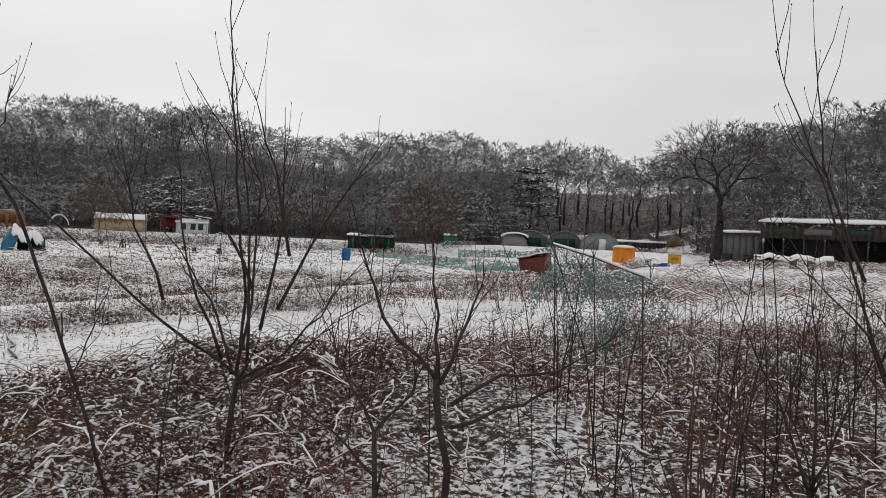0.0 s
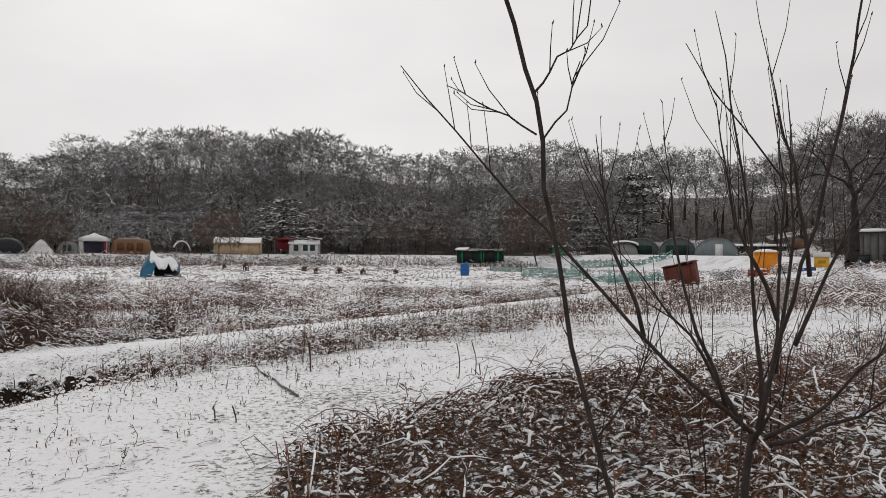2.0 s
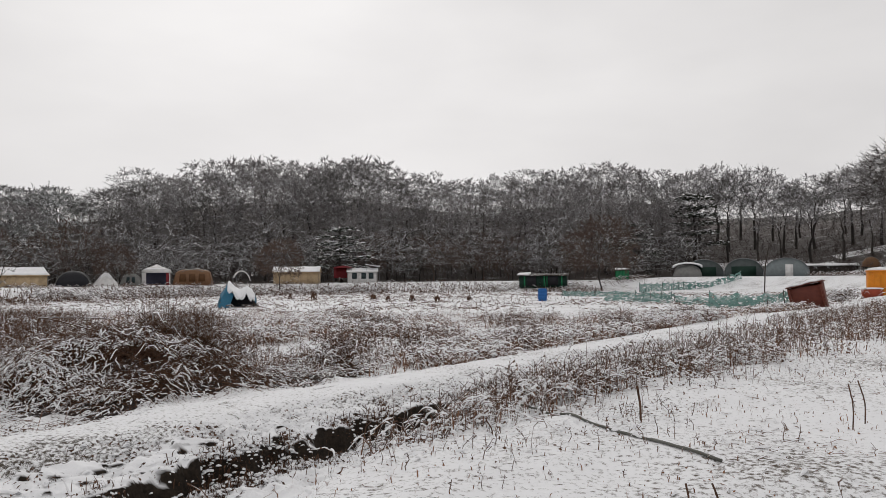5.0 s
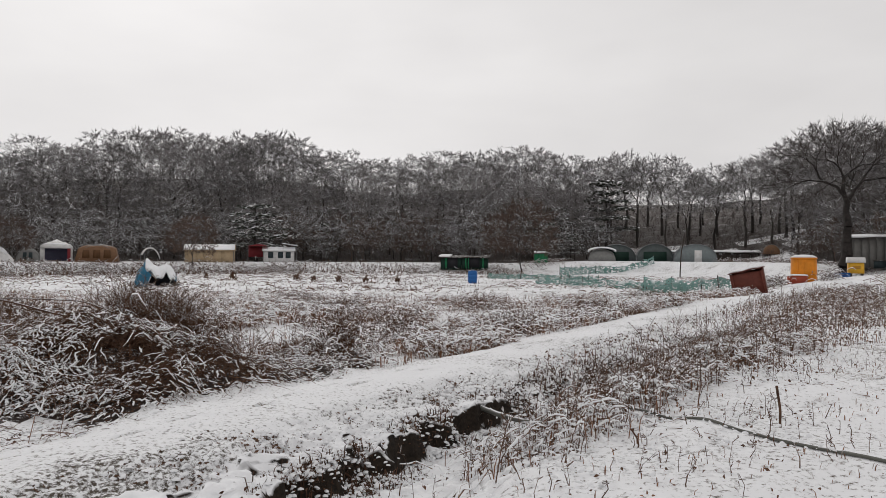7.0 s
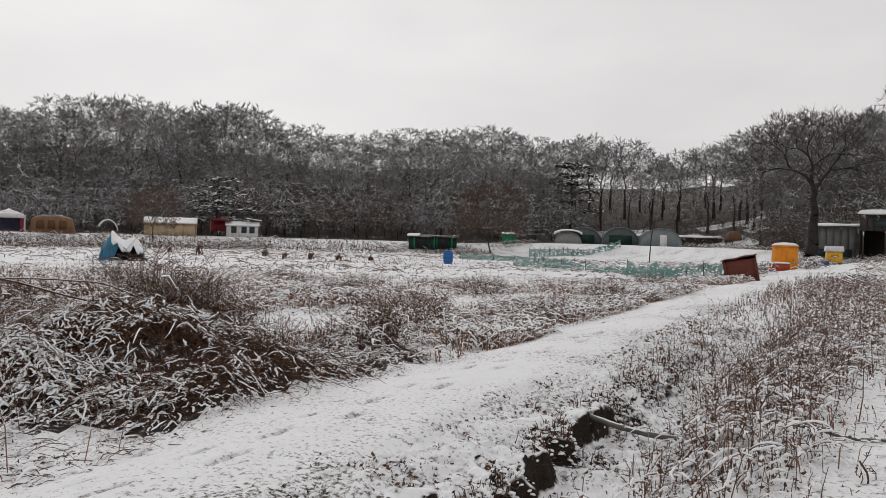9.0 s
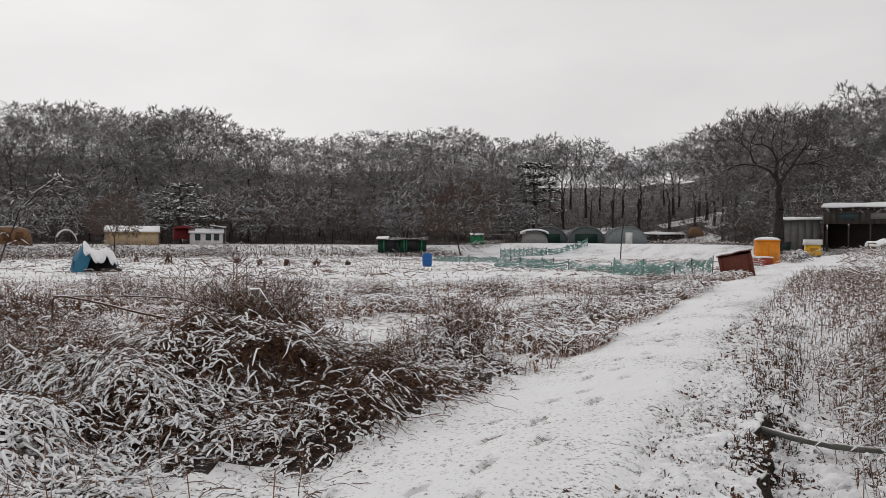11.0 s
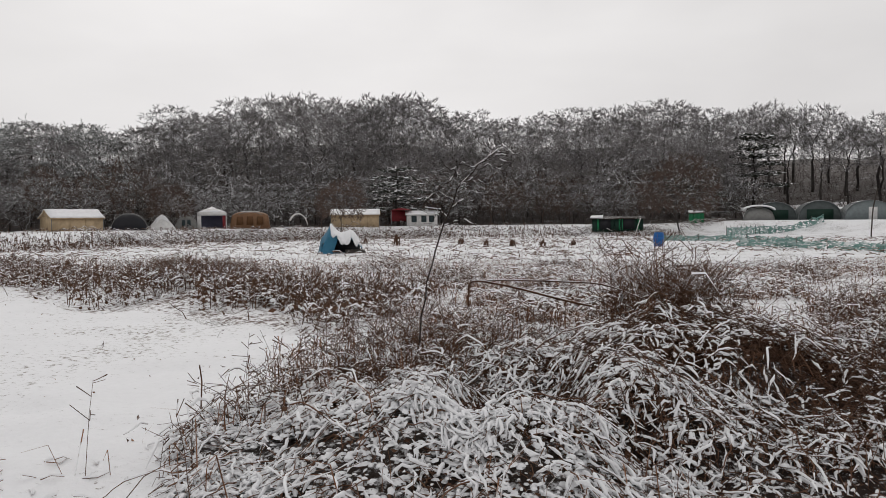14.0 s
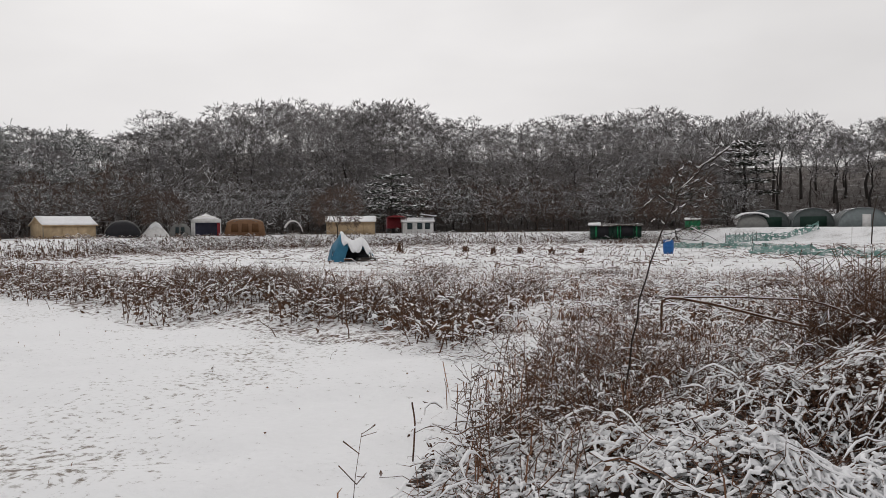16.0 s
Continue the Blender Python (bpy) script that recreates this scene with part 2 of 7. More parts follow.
def ground_z(x, y):
    x, y = np.asarray(x, float), np.asarray(y, float)
    a, r = polar(x, y)
    edge = np.interp(a, EDGE_A, EDGE_R)
    u = x - path_x(y)
    along = step(16, 42, y)
    z = (0.005 * np.clip(y - 14, 0, 60) + 0.42 * step(39, 48, y)) * step(-8, 2, u) - 0.42 * along * (1 - step(-8, 2, u))
    back = 10 * step(-3, 4, a) * (1 - step(16, 22, a))
    bank = step(edge - 19 - back, edge - 13 - back, r)
    z = z * (1 - bank) + (0.8 + 0.03 * back) * bank
    glade = step(0, 5, a) * (1 - step(16, 22, a))
    rise = np.clip(r - edge, 0, 90) * (0.32 - 0.15 * glade)
    # the hill is capped by the skyline fitted to the camera's view
    z = z + np.minimum(rise, (0.64 - 0.04 * glade) * np.interp(a, SKYLINE_A, SKYLINE_S) * r * step(0, 30, r - edge))
    near = np.exp(-((y - 12) / 26) ** 2)
    # the path is a low dike, the ground to its left lies deeper
    z = z - 0.24 * step(0.3, -1.5, u) * step(-7.5, -4.5, u) * (1 - step(16, 30, y))
    z = z + mound(x, y)
    # ditch along the right of the path
    brk = 1.62 + 0.12 * np.maximum(0, 10.3 - y) ** 1.3 + 0.12 * vnoise(x, y, 0.8, 61) + 0.09 * vnoise(x, y, 0.28, 62) + 0.05 * vnoise(x, y, 0.12, 67)
    steep = 0.13 + 0.06 * vnoise(x, y, 0.9, 66) + 0.5 * step(11.2, 12.6, y)
    drop = step(0, 1, (u - brk) / steep) * (1 - step(0.85, 1.9, u - brk + 0.15 * vnoise(x, y, 0.7, 63)))
    fall = 0.17 * step(0.6, brk, u) * (1 - step(0.85, 1.9, u - brk))
    z = z - (fall + 0.27 * drop) * step(3.4, 5.5, y) * (1 - step(17, 25, y))
    z = z + 0.10 * step(3.2, 4.6, u) * step(3, 7, y) * (1 - step(18, 30, y))
    flat = step(0.8, 1.4, np.abs(u + 0.1))
    z = z + flat * (0.045 * vnoise(x, y, 1.7, 3) + 0.03 * vnoise(x, y, 0.6, 4) + 0.014 * vnoise(x, y, 0.27, 5)) * (0.3 + near)
    # furrows of the tilled field
    till = step(36, 42, y) * (1 - step(66, 74, y)) * (1 - step(-14, -4, u))
    z = z + till * 0.07 * np.sin((y + 0.06 * x) * 2 * np.pi / 1.4)
    return z


def gz(x, y):
    return float(ground_z(x, y))


# ---- mesh tools ----
class Geo:
    """Collects vertices and faces of one mesh."""

    def __init__(self):
        self.v, self.f, self.n = [], [], 0

    def add(self, verts, faces):
        verts, faces = np.asarray(verts, float), np.asarray(faces, np.int64)
        self.v.append(verts)
        self.f.append(faces + self.n)
        self.n += len(verts)

    def tubes(self, p0, p1, r0, r1, sides=3):
        """Tapered prisms between point pairs, one side turned up."""
        p0, p1 = np.asarray(p0, float).reshape(-1, 3), np.asarray(p1, float).reshape(-1, 3)
        if not len(p0):
            return
        r0, r1 = np.broadcast_to(np.asarray(r0, float), len(p0)), np.broadcast_to(np.asarray(r1, float), len(p0))
        ax = p1 - p0
        ax = ax / np.maximum(np.linalg.norm(ax, axis=1, keepdims=True), 1e-9)
        ref = np.where(np.abs(ax[:, 2:3]) > 0.97, np.array([[0, 1.0, 0]]), np.array([[0, 0, 1.0]]))
        s = np.cross(ax, ref)
        s /= np.linalg.norm(s, axis=1, keepdims=True)
        up = np.cross(s, ax)
        ang = np.pi / 2 + np.pi / sides + np.arange(sides) * 2 * np.pi / sides
        ring = s[:, None] * np.cos(ang)[None, :, None] + up[:, None] * np.sin(ang)[None, :, None]
        v = np.concatenate([p0[:, None] + ring * r0[:, None, None], p1[:, None] + ring * r1[:, None, None]], 1).reshape(-1, 3)
        k = np.arange(sides)
        q = np.stack([k, (k + 1) % sides, (k + 1) % sides + sides, k + sides], 1)
        f = (np.arange(len(p0)) * 2 * sides)[:, None, None] + q[None]
        self.add(v, f.reshape(-1, 4))

    def chain(self, pts, radii, sides=5):
        """One bent tube through pts, closed at both ends."""
        pts, radii = np.asarray(pts, float), np.asarray(radii, float) * np.ones(len(pts))
        ax = np.gradient(pts, axis=0)
        ax = ax / np.maximum(np.linalg.norm(ax, axis=1, keepdims=True), 1e-9)
        ref = np.array([0, 0, 1.0]) if np.abs(ax[:, 2]).mean() < 0.8 else np.array([0, 1.0, 0.1])
        s = np.cross(ax, ref)
        s /= np.maximum(np.linalg.norm(s, axis=1, keepdims=True), 1e-9)
        up = np.cross(s, ax)
        ang = np.arange(sides + 1) % sides * 2 * np.pi / sides
        ring = lambda k, r: pts[k] + r * (s[k] * np.cos(ang)[:, None] + up[k] * np.sin(ang)[:, None])
        rows = [ring(0, radii[0] * 0.01)] + [ring(k, radii[k]) for k in range(len(pts))] + [ring(-1, radii[-1] * 0.01)]
        rows = np.array(rows)[:, :sides]
        n = len(rows)
        i = np.arange(n * sides).reshape(n, sides)
        j = np.roll(i, -1, 1)
        self.add(rows.reshape(-1, 3), np.stack([i[:-1], j[:-1], j[1:], i[1:]], -1).reshape(-1, 4))

    def box(self, c, s, rot=0.0, taper=1.0):
        """Box with centre c and size s, turned by rot degrees; taper narrows the top."""
        q = np.array([(x, y, z) for z in (-.5, .5) for x, y in ((-.5, -.5), (.5, -.5), (.5, .5), (-.5, .5))]) * np.array(s)
        q[4:, :2] *= taper
        ca, sa = math.cos(radians(rot)), math.sin(radians(rot))
        q = np.stack([q[:, 0] * ca - q[:, 1] * sa, q[:, 0] * sa + q[:, 1] * ca, q[:, 2]], 1) + np.array(c)
        self.add(q, [(3, 2, 1, 0), (4, 5, 6, 7), (0, 1, 5, 4), (1, 2, 6, 5), (2, 3, 7, 6), (3, 0, 4, 7)])

    def grid(self, pts):
        """Sheet from an array of points, rows by columns."""
        pts = np.asarray(pts, float)
        a, b = pts.shape[:2]
        i = np.arange(a * b).reshape(a, b)
        self.add(pts.reshape(-1, 3), np.stack([i[:-1, :-1], i[:-1, 1:], i[1:, 1:], i[1:, :-1]], -1).reshape(-1, 4))

    def mesh(self, name, *mats):
        m = bpy.data.meshes.new(name)
        if self.v:
            v, f = np.concatenate(self.v), np.concatenate([q.ravel() for q in self.f])
            corners = np.concatenate([np.full(len(q), q.shape[1]) for q in self.f])
            m.vertices.add(len(v))
            m.vertices.foreach_set("co", v.astype(np.float32).ravel())
            m.loops.add(len(f))
            m.loops.foreach_set("vertex_index", f.astype(np.int32))
            m.polygons.add(len(corners))
            m.polygons.foreach_set("loop_start", (np.cumsum(corners) - corners).astype(np.int32))
            m.update(calc_edges=True)
        for q in mats:
            m.materials.append(q)
        return m


def part(name, geo, mat_, parent=None, label="", thick=0.0, smooth=False):
    """Links a Geo (or a mesh) as one object, under its thing if one is given."""
    me = geo.mesh(name, mat_) if isinstance(geo, Geo) else geo
    if smooth:
        me.polygons.foreach_set("use_smooth", [True] * len(me.polygons))
    ob = new(name, me)
    if parent:
        ob.parent = parent
    if label:
        ob["label"] = label
    if thick:
        mod = ob.modifiers.new("thickness", "SOLIDIFY")
        mod.thickness, mod.offset = thick, 0
    return ob


def thing(name, x, y, z, turn, label, category, group=""):
    ob = new(name)
    ob.matrix_world = pose(x, y, z, 0, 0, turn)
    return tagged(ob, label, category, group)


# ---- ground ----
def spaced(lo, hi, fine, far, grow=1.045):
    mid = list(np.arange(lo, hi, fine))
    up, d = [mid[-1]], fine
    while up[-1] < far:
        d = min(d * grow, 14)
        up.append(up[-1] + d)
    dn, d = [mid[0]], fine
    while dn[-1] > -far:
        d = min(d * grow, 14)
        dn.append(dn[-1] - d)
    return np.array(dn[:0:-1] + mid + up[1:])


gx, gy = spaced(-21, 4, 0.12, 420, 1.05), spaced(4.5, 17, 0.12, 420, 1.045)
X, Y = np.meshgrid(gx, gy)
g = Geo()
U_ = X - path_x(Y)
sunk = step(0.95, 1.1, U_) * (1 - step(3.2, 3.35, U_)) * step(3.6, 4.2, Y) * (1 - step(23, 24, Y))
g.grid(np.stack([X, Y, ground_z(X, Y) - 0.2 * sunk], -1))
me = g.mesh("ground", M_SNOW, M_CLEAR, M_LITTER, M_ROUGH, M_BED, M_HUMP, M_FOOT)
cx, cy = (X[:-1, :-1] + X[1:, 1:]) / 2, (Y[:-1, :-1] + Y[1:, 1:]) / 2
ca, cr = polar(cx, cy)
cu = cx - path_x(cy)


def clearing(x, y):
    """Smooth snow left of the weedy bank."""
    left = x < -15.9 - 1.2 * np.maximum(0, y - 14) + 0.5 * vnoise(x, y, 2.0, 9) + 0.9 * step(10.5, 8.5, y)
    return left & (y < 5.7 - 0.5 * x + 0.7 * vnoise(x, y, 1.5, 8)) & (y > 2)


def open_snow(x, y):
    """Bare snow between the ditch and the bramble on the right."""
    u = x - path_x(y)
    return (u > 2.2) & (y > 3) & (y < 18) & (x < -3.2 + 0.55 * np.maximum(0, y - 6.6) ** 1.15 + 0.5 * vnoise(x, y, 1.5, 10))


weedy = lambda x, y: np.abs(y - (6.1 - 0.5 * x + 2.0)) < 2.2
idx = np.zeros(cx.shape, np.int32)
idx[(cy > 16) & (cy < 37) & (cu < -1.2)] = 3
idx[(cx > -3) & (cy > 3.6 + 0.8 * vnoise(cx, cy, 1.1, 16)) & (cy < 18)] = 3
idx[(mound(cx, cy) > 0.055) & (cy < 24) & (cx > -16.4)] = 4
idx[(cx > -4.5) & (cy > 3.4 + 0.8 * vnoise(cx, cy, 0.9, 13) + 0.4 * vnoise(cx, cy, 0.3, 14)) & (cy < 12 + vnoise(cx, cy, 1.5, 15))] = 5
idx[weedy(cx, cy) & (cx < -16.4)] = 3
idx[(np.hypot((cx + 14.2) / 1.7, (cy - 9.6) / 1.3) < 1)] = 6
idx[open_snow(cx, cy)] = 0
idx[clearing(cx, cy)] = 1
idx[(cu < 1.1) & (cu > -1.5)] = 1
idx[cr > np.interp(ca, EDGE_A, EDGE_R) - 3] = 2
idx[(cr > np.interp(ca, EDGE_A, EDGE_R) - 3) & (ca > 3) & (ca < 17) & (cr < 140) & (vnoise(cx, cy, 5.0, 12) > 0.0)] = 3
me.polygons.foreach_set("material_index", idx.ravel())
me.polygons.foreach_set("use_smooth", np.ones(idx.size, bool))
ground = tagged(new("ground", me), "snow-covered allotment field with dead grass showing through", "ground", kind="structure")

# footpath: trodden snow with a trail of footprints
rng = np.random.default_rng(5)
py = np.concatenate([np.arange(3.2, 6, 0.06), np.arange(6, 17, 0.026), np.arange(17, 18, 0.06), np.arange(18, 30, 0.12), np.arange(30, 58, 0.4)])
pu = np.linspace(-1.5, 1.05, 86)
PU, PY = np.meshgrid(pu, py)
wob = 0.12 * vnoise(PY, PY * 0 + 3, 2.2, 21)
PX = path_x(PY) + PU * (1 + 0.06 * vnoise(PY, PU * 0 + 7, 3, 22)) + wob
PZ = ground_z(PX, PY) + 0.035 + 0.014 * vnoise(PX, PY, 0.35, 23) + 0.010 * vnoise(PX, PY, 0.12, 24) + 0.006 * vnoise(PX, PY, 0.06, 25) - 0.06 * step(0.97, 1.27, np.abs(PU + 0.225))
PRINT = np.zeros_like(PZ)
s0, side = 5.0, 1
while s0 < 40:
    for lane, start in ((0.05, 0.0), (-0.42, 0.31)):
        if lane < 0 and rng.random() < 0.35:
            continue
        fy_ = s0 + start + rng.normal(0, 0.05)
        fu_ = lane + 0.11 * side + rng.normal(0, 0.04)
        du, dv = PU - fu_ - 0.25 * (PY - fy_) * 0, PY - fy_
        for off, wid, dep in ((0.07, 0.055, 0.075), (-0.09, 0.045, 0.07)):
            dent = np.exp(-(du / wid) ** 2 - ((dv - off) / (0.10 if off > 0 else 0.06)) ** 2)
            PZ = PZ - dep * dent
            PRINT = np.maximum(PRINT, dent)
        PZ = PZ + 0.018 * np.exp(-(du / 0.13) ** 2 - (dv / 0.2) ** 2)
    s0 += 0.66 + rng.normal(0, 0.04)
    side = -side
g = Geo()
g.grid(np.stack([PX, PY, PZ], -1))
me = g.mesh("footpath", M_PATHSNOW, M_PRINT_SHADE, M_VERGE)
# faces inside the prints take the shade-coloured snow
kind = ((PRINT[:-1, :-1] + PRINT[1:, 1:]) > 0.62).astype(np.int32)
kind[(PU + 0.3 * vnoise(PX, PY, 0.5, 26) + 0.2 * vnoise(PX, PY, 0.13, 27))[:-1, :-1] > 0.62] = 2
me.polygons.foreach_set("material_index", kind.ravel())
me.polygons.foreach_set("use_smooth", np.ones(len(me.polygons), bool))
fp = new("footpath", me)
tagged(fp, "narrow snow-covered footpath with a trail of footprints", "path", kind="structure")


# ditch beside the path: snowy shoulder, broken bank of bare soil, snowy bed
dy_ = np.concatenate([np.arange(3.4, 7, 0.05), np.arange(7, 12.6, 0.025), np.arange(12.6, 16, 0.05), np.arange(16, 25, 0.15)])
du_ = np.concatenate([np.arange(0.90, 1.3, 0.04), np.arange(1.3, 2.2, 0.022), np.arange(2.2, 3.52, 0.045)])
DU, DY = np.meshgrid(du_, dy_)
DX = path_x(DY) + DU
DZ = ground_z(DX, DY) + 0.035 * vnoise(DX, DY, 0.2, 64) + 0.035 * vnoise(DX, DY, 0.085, 65) + 0.02 * vnoise(DX, DY, 0.045, 60) + 0.02
rim = np.minimum(step(0.90, 1.0, DU), 1 - step(3.35, 3.5, DU)) * np.minimum(step(3.4, 3.8, DY), 1 - step(24, 25, DY))
DZ = DZ - 0.12 * (1 - rim)
DX = DX + rim * (0.05 * vnoise(DX * 2.0, DY, 0.3, 68) + 0.03 * vnoise(DX, DY + 4 * DZ, 0.12, 69))
g = Geo()
g.grid(np.stack([DX, DY, DZ], -1))
me = g.mesh("ditch", M_DITCH, M_VERGE)
me.polygons.foreach_set("material_index", ((DU + 0.2 * vnoise(DX, DY, 0.4, 72))[:-1, :-1] < 1.42).astype(np.int32).ravel())
me.polygons.foreach_set("use_smooth", np.ones(len(me.polygons), bool))
tagged(new("ditch", me), "shallow snowy ditch with a broken bank of dark soil", "ditch", kind="structure")


# ---- trees ----
def unit(v):
    return v / max(np.linalg.norm(v), 1e-9)


def unit_rows(v):
    return v / np.linalg.norm(v, axis=1, keepdims=True)


def crown_tree(seed, height, fork=0.3, wide=0.36, tips=240, thick=0.018, twig=0.014, fray=6, flat=0.0, layers=0, lift=0.12, low=-0.5):
    """Trunk and crown of a bare tree: limbs split again and again towards tips that fill a rounded, lumpy crown."""
    rng = np.random.default_rng(seed)
    mid = np.array([0, 0, height * (fork + 1.0) * 0.5])
    size = np.array([wide, wide, (1.0 - fork) * 0.5]) * height * 0.95
    n = unit_rows(rng.normal(size=(tips * 4, 3)))
    n = n[n[:, 2] > low][:tips]
    lobes = unit_rows(rng.normal(size=(26, 3)) * (1, 1, 0.8))
    lump = 0.80 + 0.24 * np.clip((np.max(n @ lobes.T, 1) - 0.78) / 0.22, 0, 1)
    aim = mid + size * n * (lump * rng.uniform(0.35, 1.0, len(n)) ** 0.45)[:, None]
    if layers:
        z = (aim[:, 2] / height - fork * 0.6) * layers
        aim[:, 2] = height * (fork * 0.6 + (np.floor(z) + 0.5 + rng.normal(0, 0.13, len(z))) / layers) - 0.10 * np.hypot(aim[:, 0], aim[:, 1])
    hard, fine, ends = Geo(), Geo(), []
    total, r0 = len(aim), height * thick
    girth = lambda k: max(twig, r0 * 0.72 * (k / total) ** 0.62)

    def limb(p, q, d, ra, rb, parts, sides):
        t = np.linspace(0, 1, parts + 1)[:, None]
        c = p + d * np.linalg.norm(q - p) * 0.5
        pts = p * (1 - t) ** 2 + c * 2 * t * (1 - t) + q * t ** 2
        pts[1:-1] += rng.normal(0, 0.04 * np.linalg.norm(q - p), (parts - 1, 3))
        r = np.linspace(ra, rb, parts + 1)
        (hard if sides > 3 else fine).tubes(pts[:-1], pts[1:], r[:-1], r[1:], sides)
        return unit(pts[-1] - pts[-2])

    work = [(np.array([0, 0, fork * height * 0.75]), np.array([0, 0, 1.0]), aim)]
    limb(np.array([0, 0, -0.3]), work[0][0], np.array([rng.normal(0, 0.1), rng.normal(0, 0.1), 1.0]), r0, r0 * 0.8, 3, 7)
    while work:
        p, d, goal = work.pop()
        k = len(goal)
        if k == 1:
            e = limb(p, goal[0], d, twig * 0.8, twig * 0.35, 1, 3)
            ends.append((p, goal[0], e))
            continue
        c = goal.mean(0)
        far = np.linalg.norm(c - p)
        way = unit(unit(c - p) * 0.8 + d * 0.45 + np.array([0, 0, lift]) + rng.normal(0, 0.12, 3))
        if k > 0.45 * total and fork > 0.25:
            way = unit(way * 0.5 + np.array([0, 0, 0.9]))
        q = p + way * far * (0.34 if k > 8 else 0.46)
        e = limb(p, q, d, girth(k), girth(k * 0.6), 3 if k > 24 else 1, 6 if k > 60 else 4 if k > 12 else 3)
        axis = np.linalg.eigh(np.cov((goal - c).T) + np.eye(3) * 1e-6)[1][:, -1] if k > 2 else goal[1] - goal[0]
        order = np.argsort((goal - c) @ axis + rng.normal(0, 0.05 * far, k))
        cut = min(max(1, int(round(k * rng.uniform(0.34, 0.66)))), k - 1)
        work += [(q, e, goal[order[:cut]]), (q, e, goal[order[cut:]])]
    a, b, e = (np.array([w[i] for w in ends]) for i in range(3))
    m = len(ends) * fray
    o = np.repeat(b, fray, 0) + np.repeat(a - b, fray, 0) * rng.random((m, 1)) * 0.75
    out = unit_rows(o - mid * (1, 1, 0.55))
    d = unit_rows(np.repeat(e, fray, 0) * 0.5 + out * 0.55 * (1 - flat) + rng.normal(0, 0.34 + 0.35 * flat, (m, 3)) * (1, 1, 1 - 0.7 * flat) + (0, 0, lift * 0.6))
    tip = o + d * height * rng.uniform(0.02, 0.058 - 0.02 * flat, (m, 1))
    side = rng.normal(size=(m, 3)) if not flat else np.array([0, 0, 1.0]) + rng.normal(0, 0.4, (m, 3))
    w = unit_rows(np.cross(d, side)) * twig
    fine.add(np.stack([o - w, o + w, tip], 1).reshape(-1, 3), np.arange(3 * m).reshape(-1, 3))
    return hard, fine


def place_tree(kind, protos, x, y, scale, turn, label, wide=1.0, lean=0):
    """One tree: an empty at its base with a trunk and a crown."""
    ob = new(kind)
    ob.matrix_world = pose(x, y, gz(x, y) - 0.15, lean, lean * 0.6, turn) @ Matrix.Diagonal((scale * wide, scale * wide, scale, 1))
    tagged(ob, label, "tree" if "bush" not in kind else "bush", "bare trees of the forest edge" if kind == "bare_tree" else "")
    for name, mesh in zip(("trunk", "crown"), protos):
        new(name, mesh).parent = ob
    return ob


def protos(seed, twigmat, barkmat=None, **kw):
    a, b = crown_tree(seed, **kw)
    return a.mesh("trunk", barkmat or M_BARK), b.mesh("crown", twigmat)


def pine_meshes(seed, height, needle=1.0):
    """Layered pine: bare lower trunk, flat boughs of needle tufts."""
    rng = np.random.default_rng(seed)
    t, c = Geo(), Geo()
    pts = [np.array([0.12 * height * 0.1 * math.sin(k * 1.3 + seed), 0.05 * math.cos(k + seed), height * k / 8 - 0.3 * (k == 0)]) for k in range(9)]
    t.chain(pts, np.linspace(0.02, 0.004, 9) * height, 6)
    for k in range(30):
        tier = k // 5
        h = height * (0.30 + 0.68 * (tier / 5.4) ** 0.92) + rng.normal(0, 0.012 * height)
        reach = height * 0.32 * (1 - 0.68 * (tier / 5.4) ** 1.5) * rng.uniform(0.65, 1.1)
        a = (k % 5 + rng.uniform(-0.35, 0.35)) * 1.257 + tier * 0.6
        d = np.array([math.cos(a), math.sin(a), rng.uniform(-0.02, 0.14)])
        base = np.array([0, 0, h])
        t.chain([base, base + d * reach * 0.5, base + d * reach * np.array([1, 1, 1.1])], [0.006 * height, 0.004 * height, 0.002 * height], 4)
        for _ in range(15):
            m = base + d * reach * rng.uniform(0.3, 1.05) + rng.normal(0, 0.055 * height, 3) * (1, 1, 0.12)
            for q in range(6):
                s = rng.uniform(0.020, 0.036) * height * needle
                w = unit(rng.normal(size=3) * (1, 1, 0.15))
                v = unit(np.cross(w, (0, 0, 1)) + rng.normal(0, 0.25, 3)) if q < 3 else np.array([*rng.normal(0, 0.3, 2), 0.9])
                o = m + rng.normal(0, 0.02 * height, 3) * (1, 1, 0.3) + np.array([0, 0, 0.012 * height if q < 3 else -0.008 * height])
                c.add([o - w * s, o - v * s * 0.4, o + w * s, o + v * s * 0.4], [(0, 1, 2, 3)])
    return t.mesh("trunk", M_BARK), c.mesh("crown", M_NEEDLE)


BARE = [protos(10 + k, M_TWIG, height=14, fork=fk, wide=wd, tips=300, thick=th, twig=0.021, fray=13, lift=0.2, low=-0.7)
        for k, (fk, wd, th) in enumerate([(.14, .40, .014), (.10, .45, .015), (.20, .36, .013), (.12, .42, .015), (.18, .38, .013), (.08, .42, .014)])]
TALL = [protos(60 + k, M_TWIG, height=14, fork=fk, wide=wd, tips=340, thick=0.015, twig=0.017, fray=11, low=-0.7) for k, (fk, wd) in enumerate([(.36, .34), (.30, .38), (.42, .30)])]
FAR_TREES = [protos(70 + k, M_TWIG, height=14, fork=fk, wide=wd, tips=240, thick=0.011, twig=0.027, fray=14, lift=0.2, low=-0.6) for k, (fk, wd) in enumerate([(.20, .40), (.14, .44), (.24, .38)])]
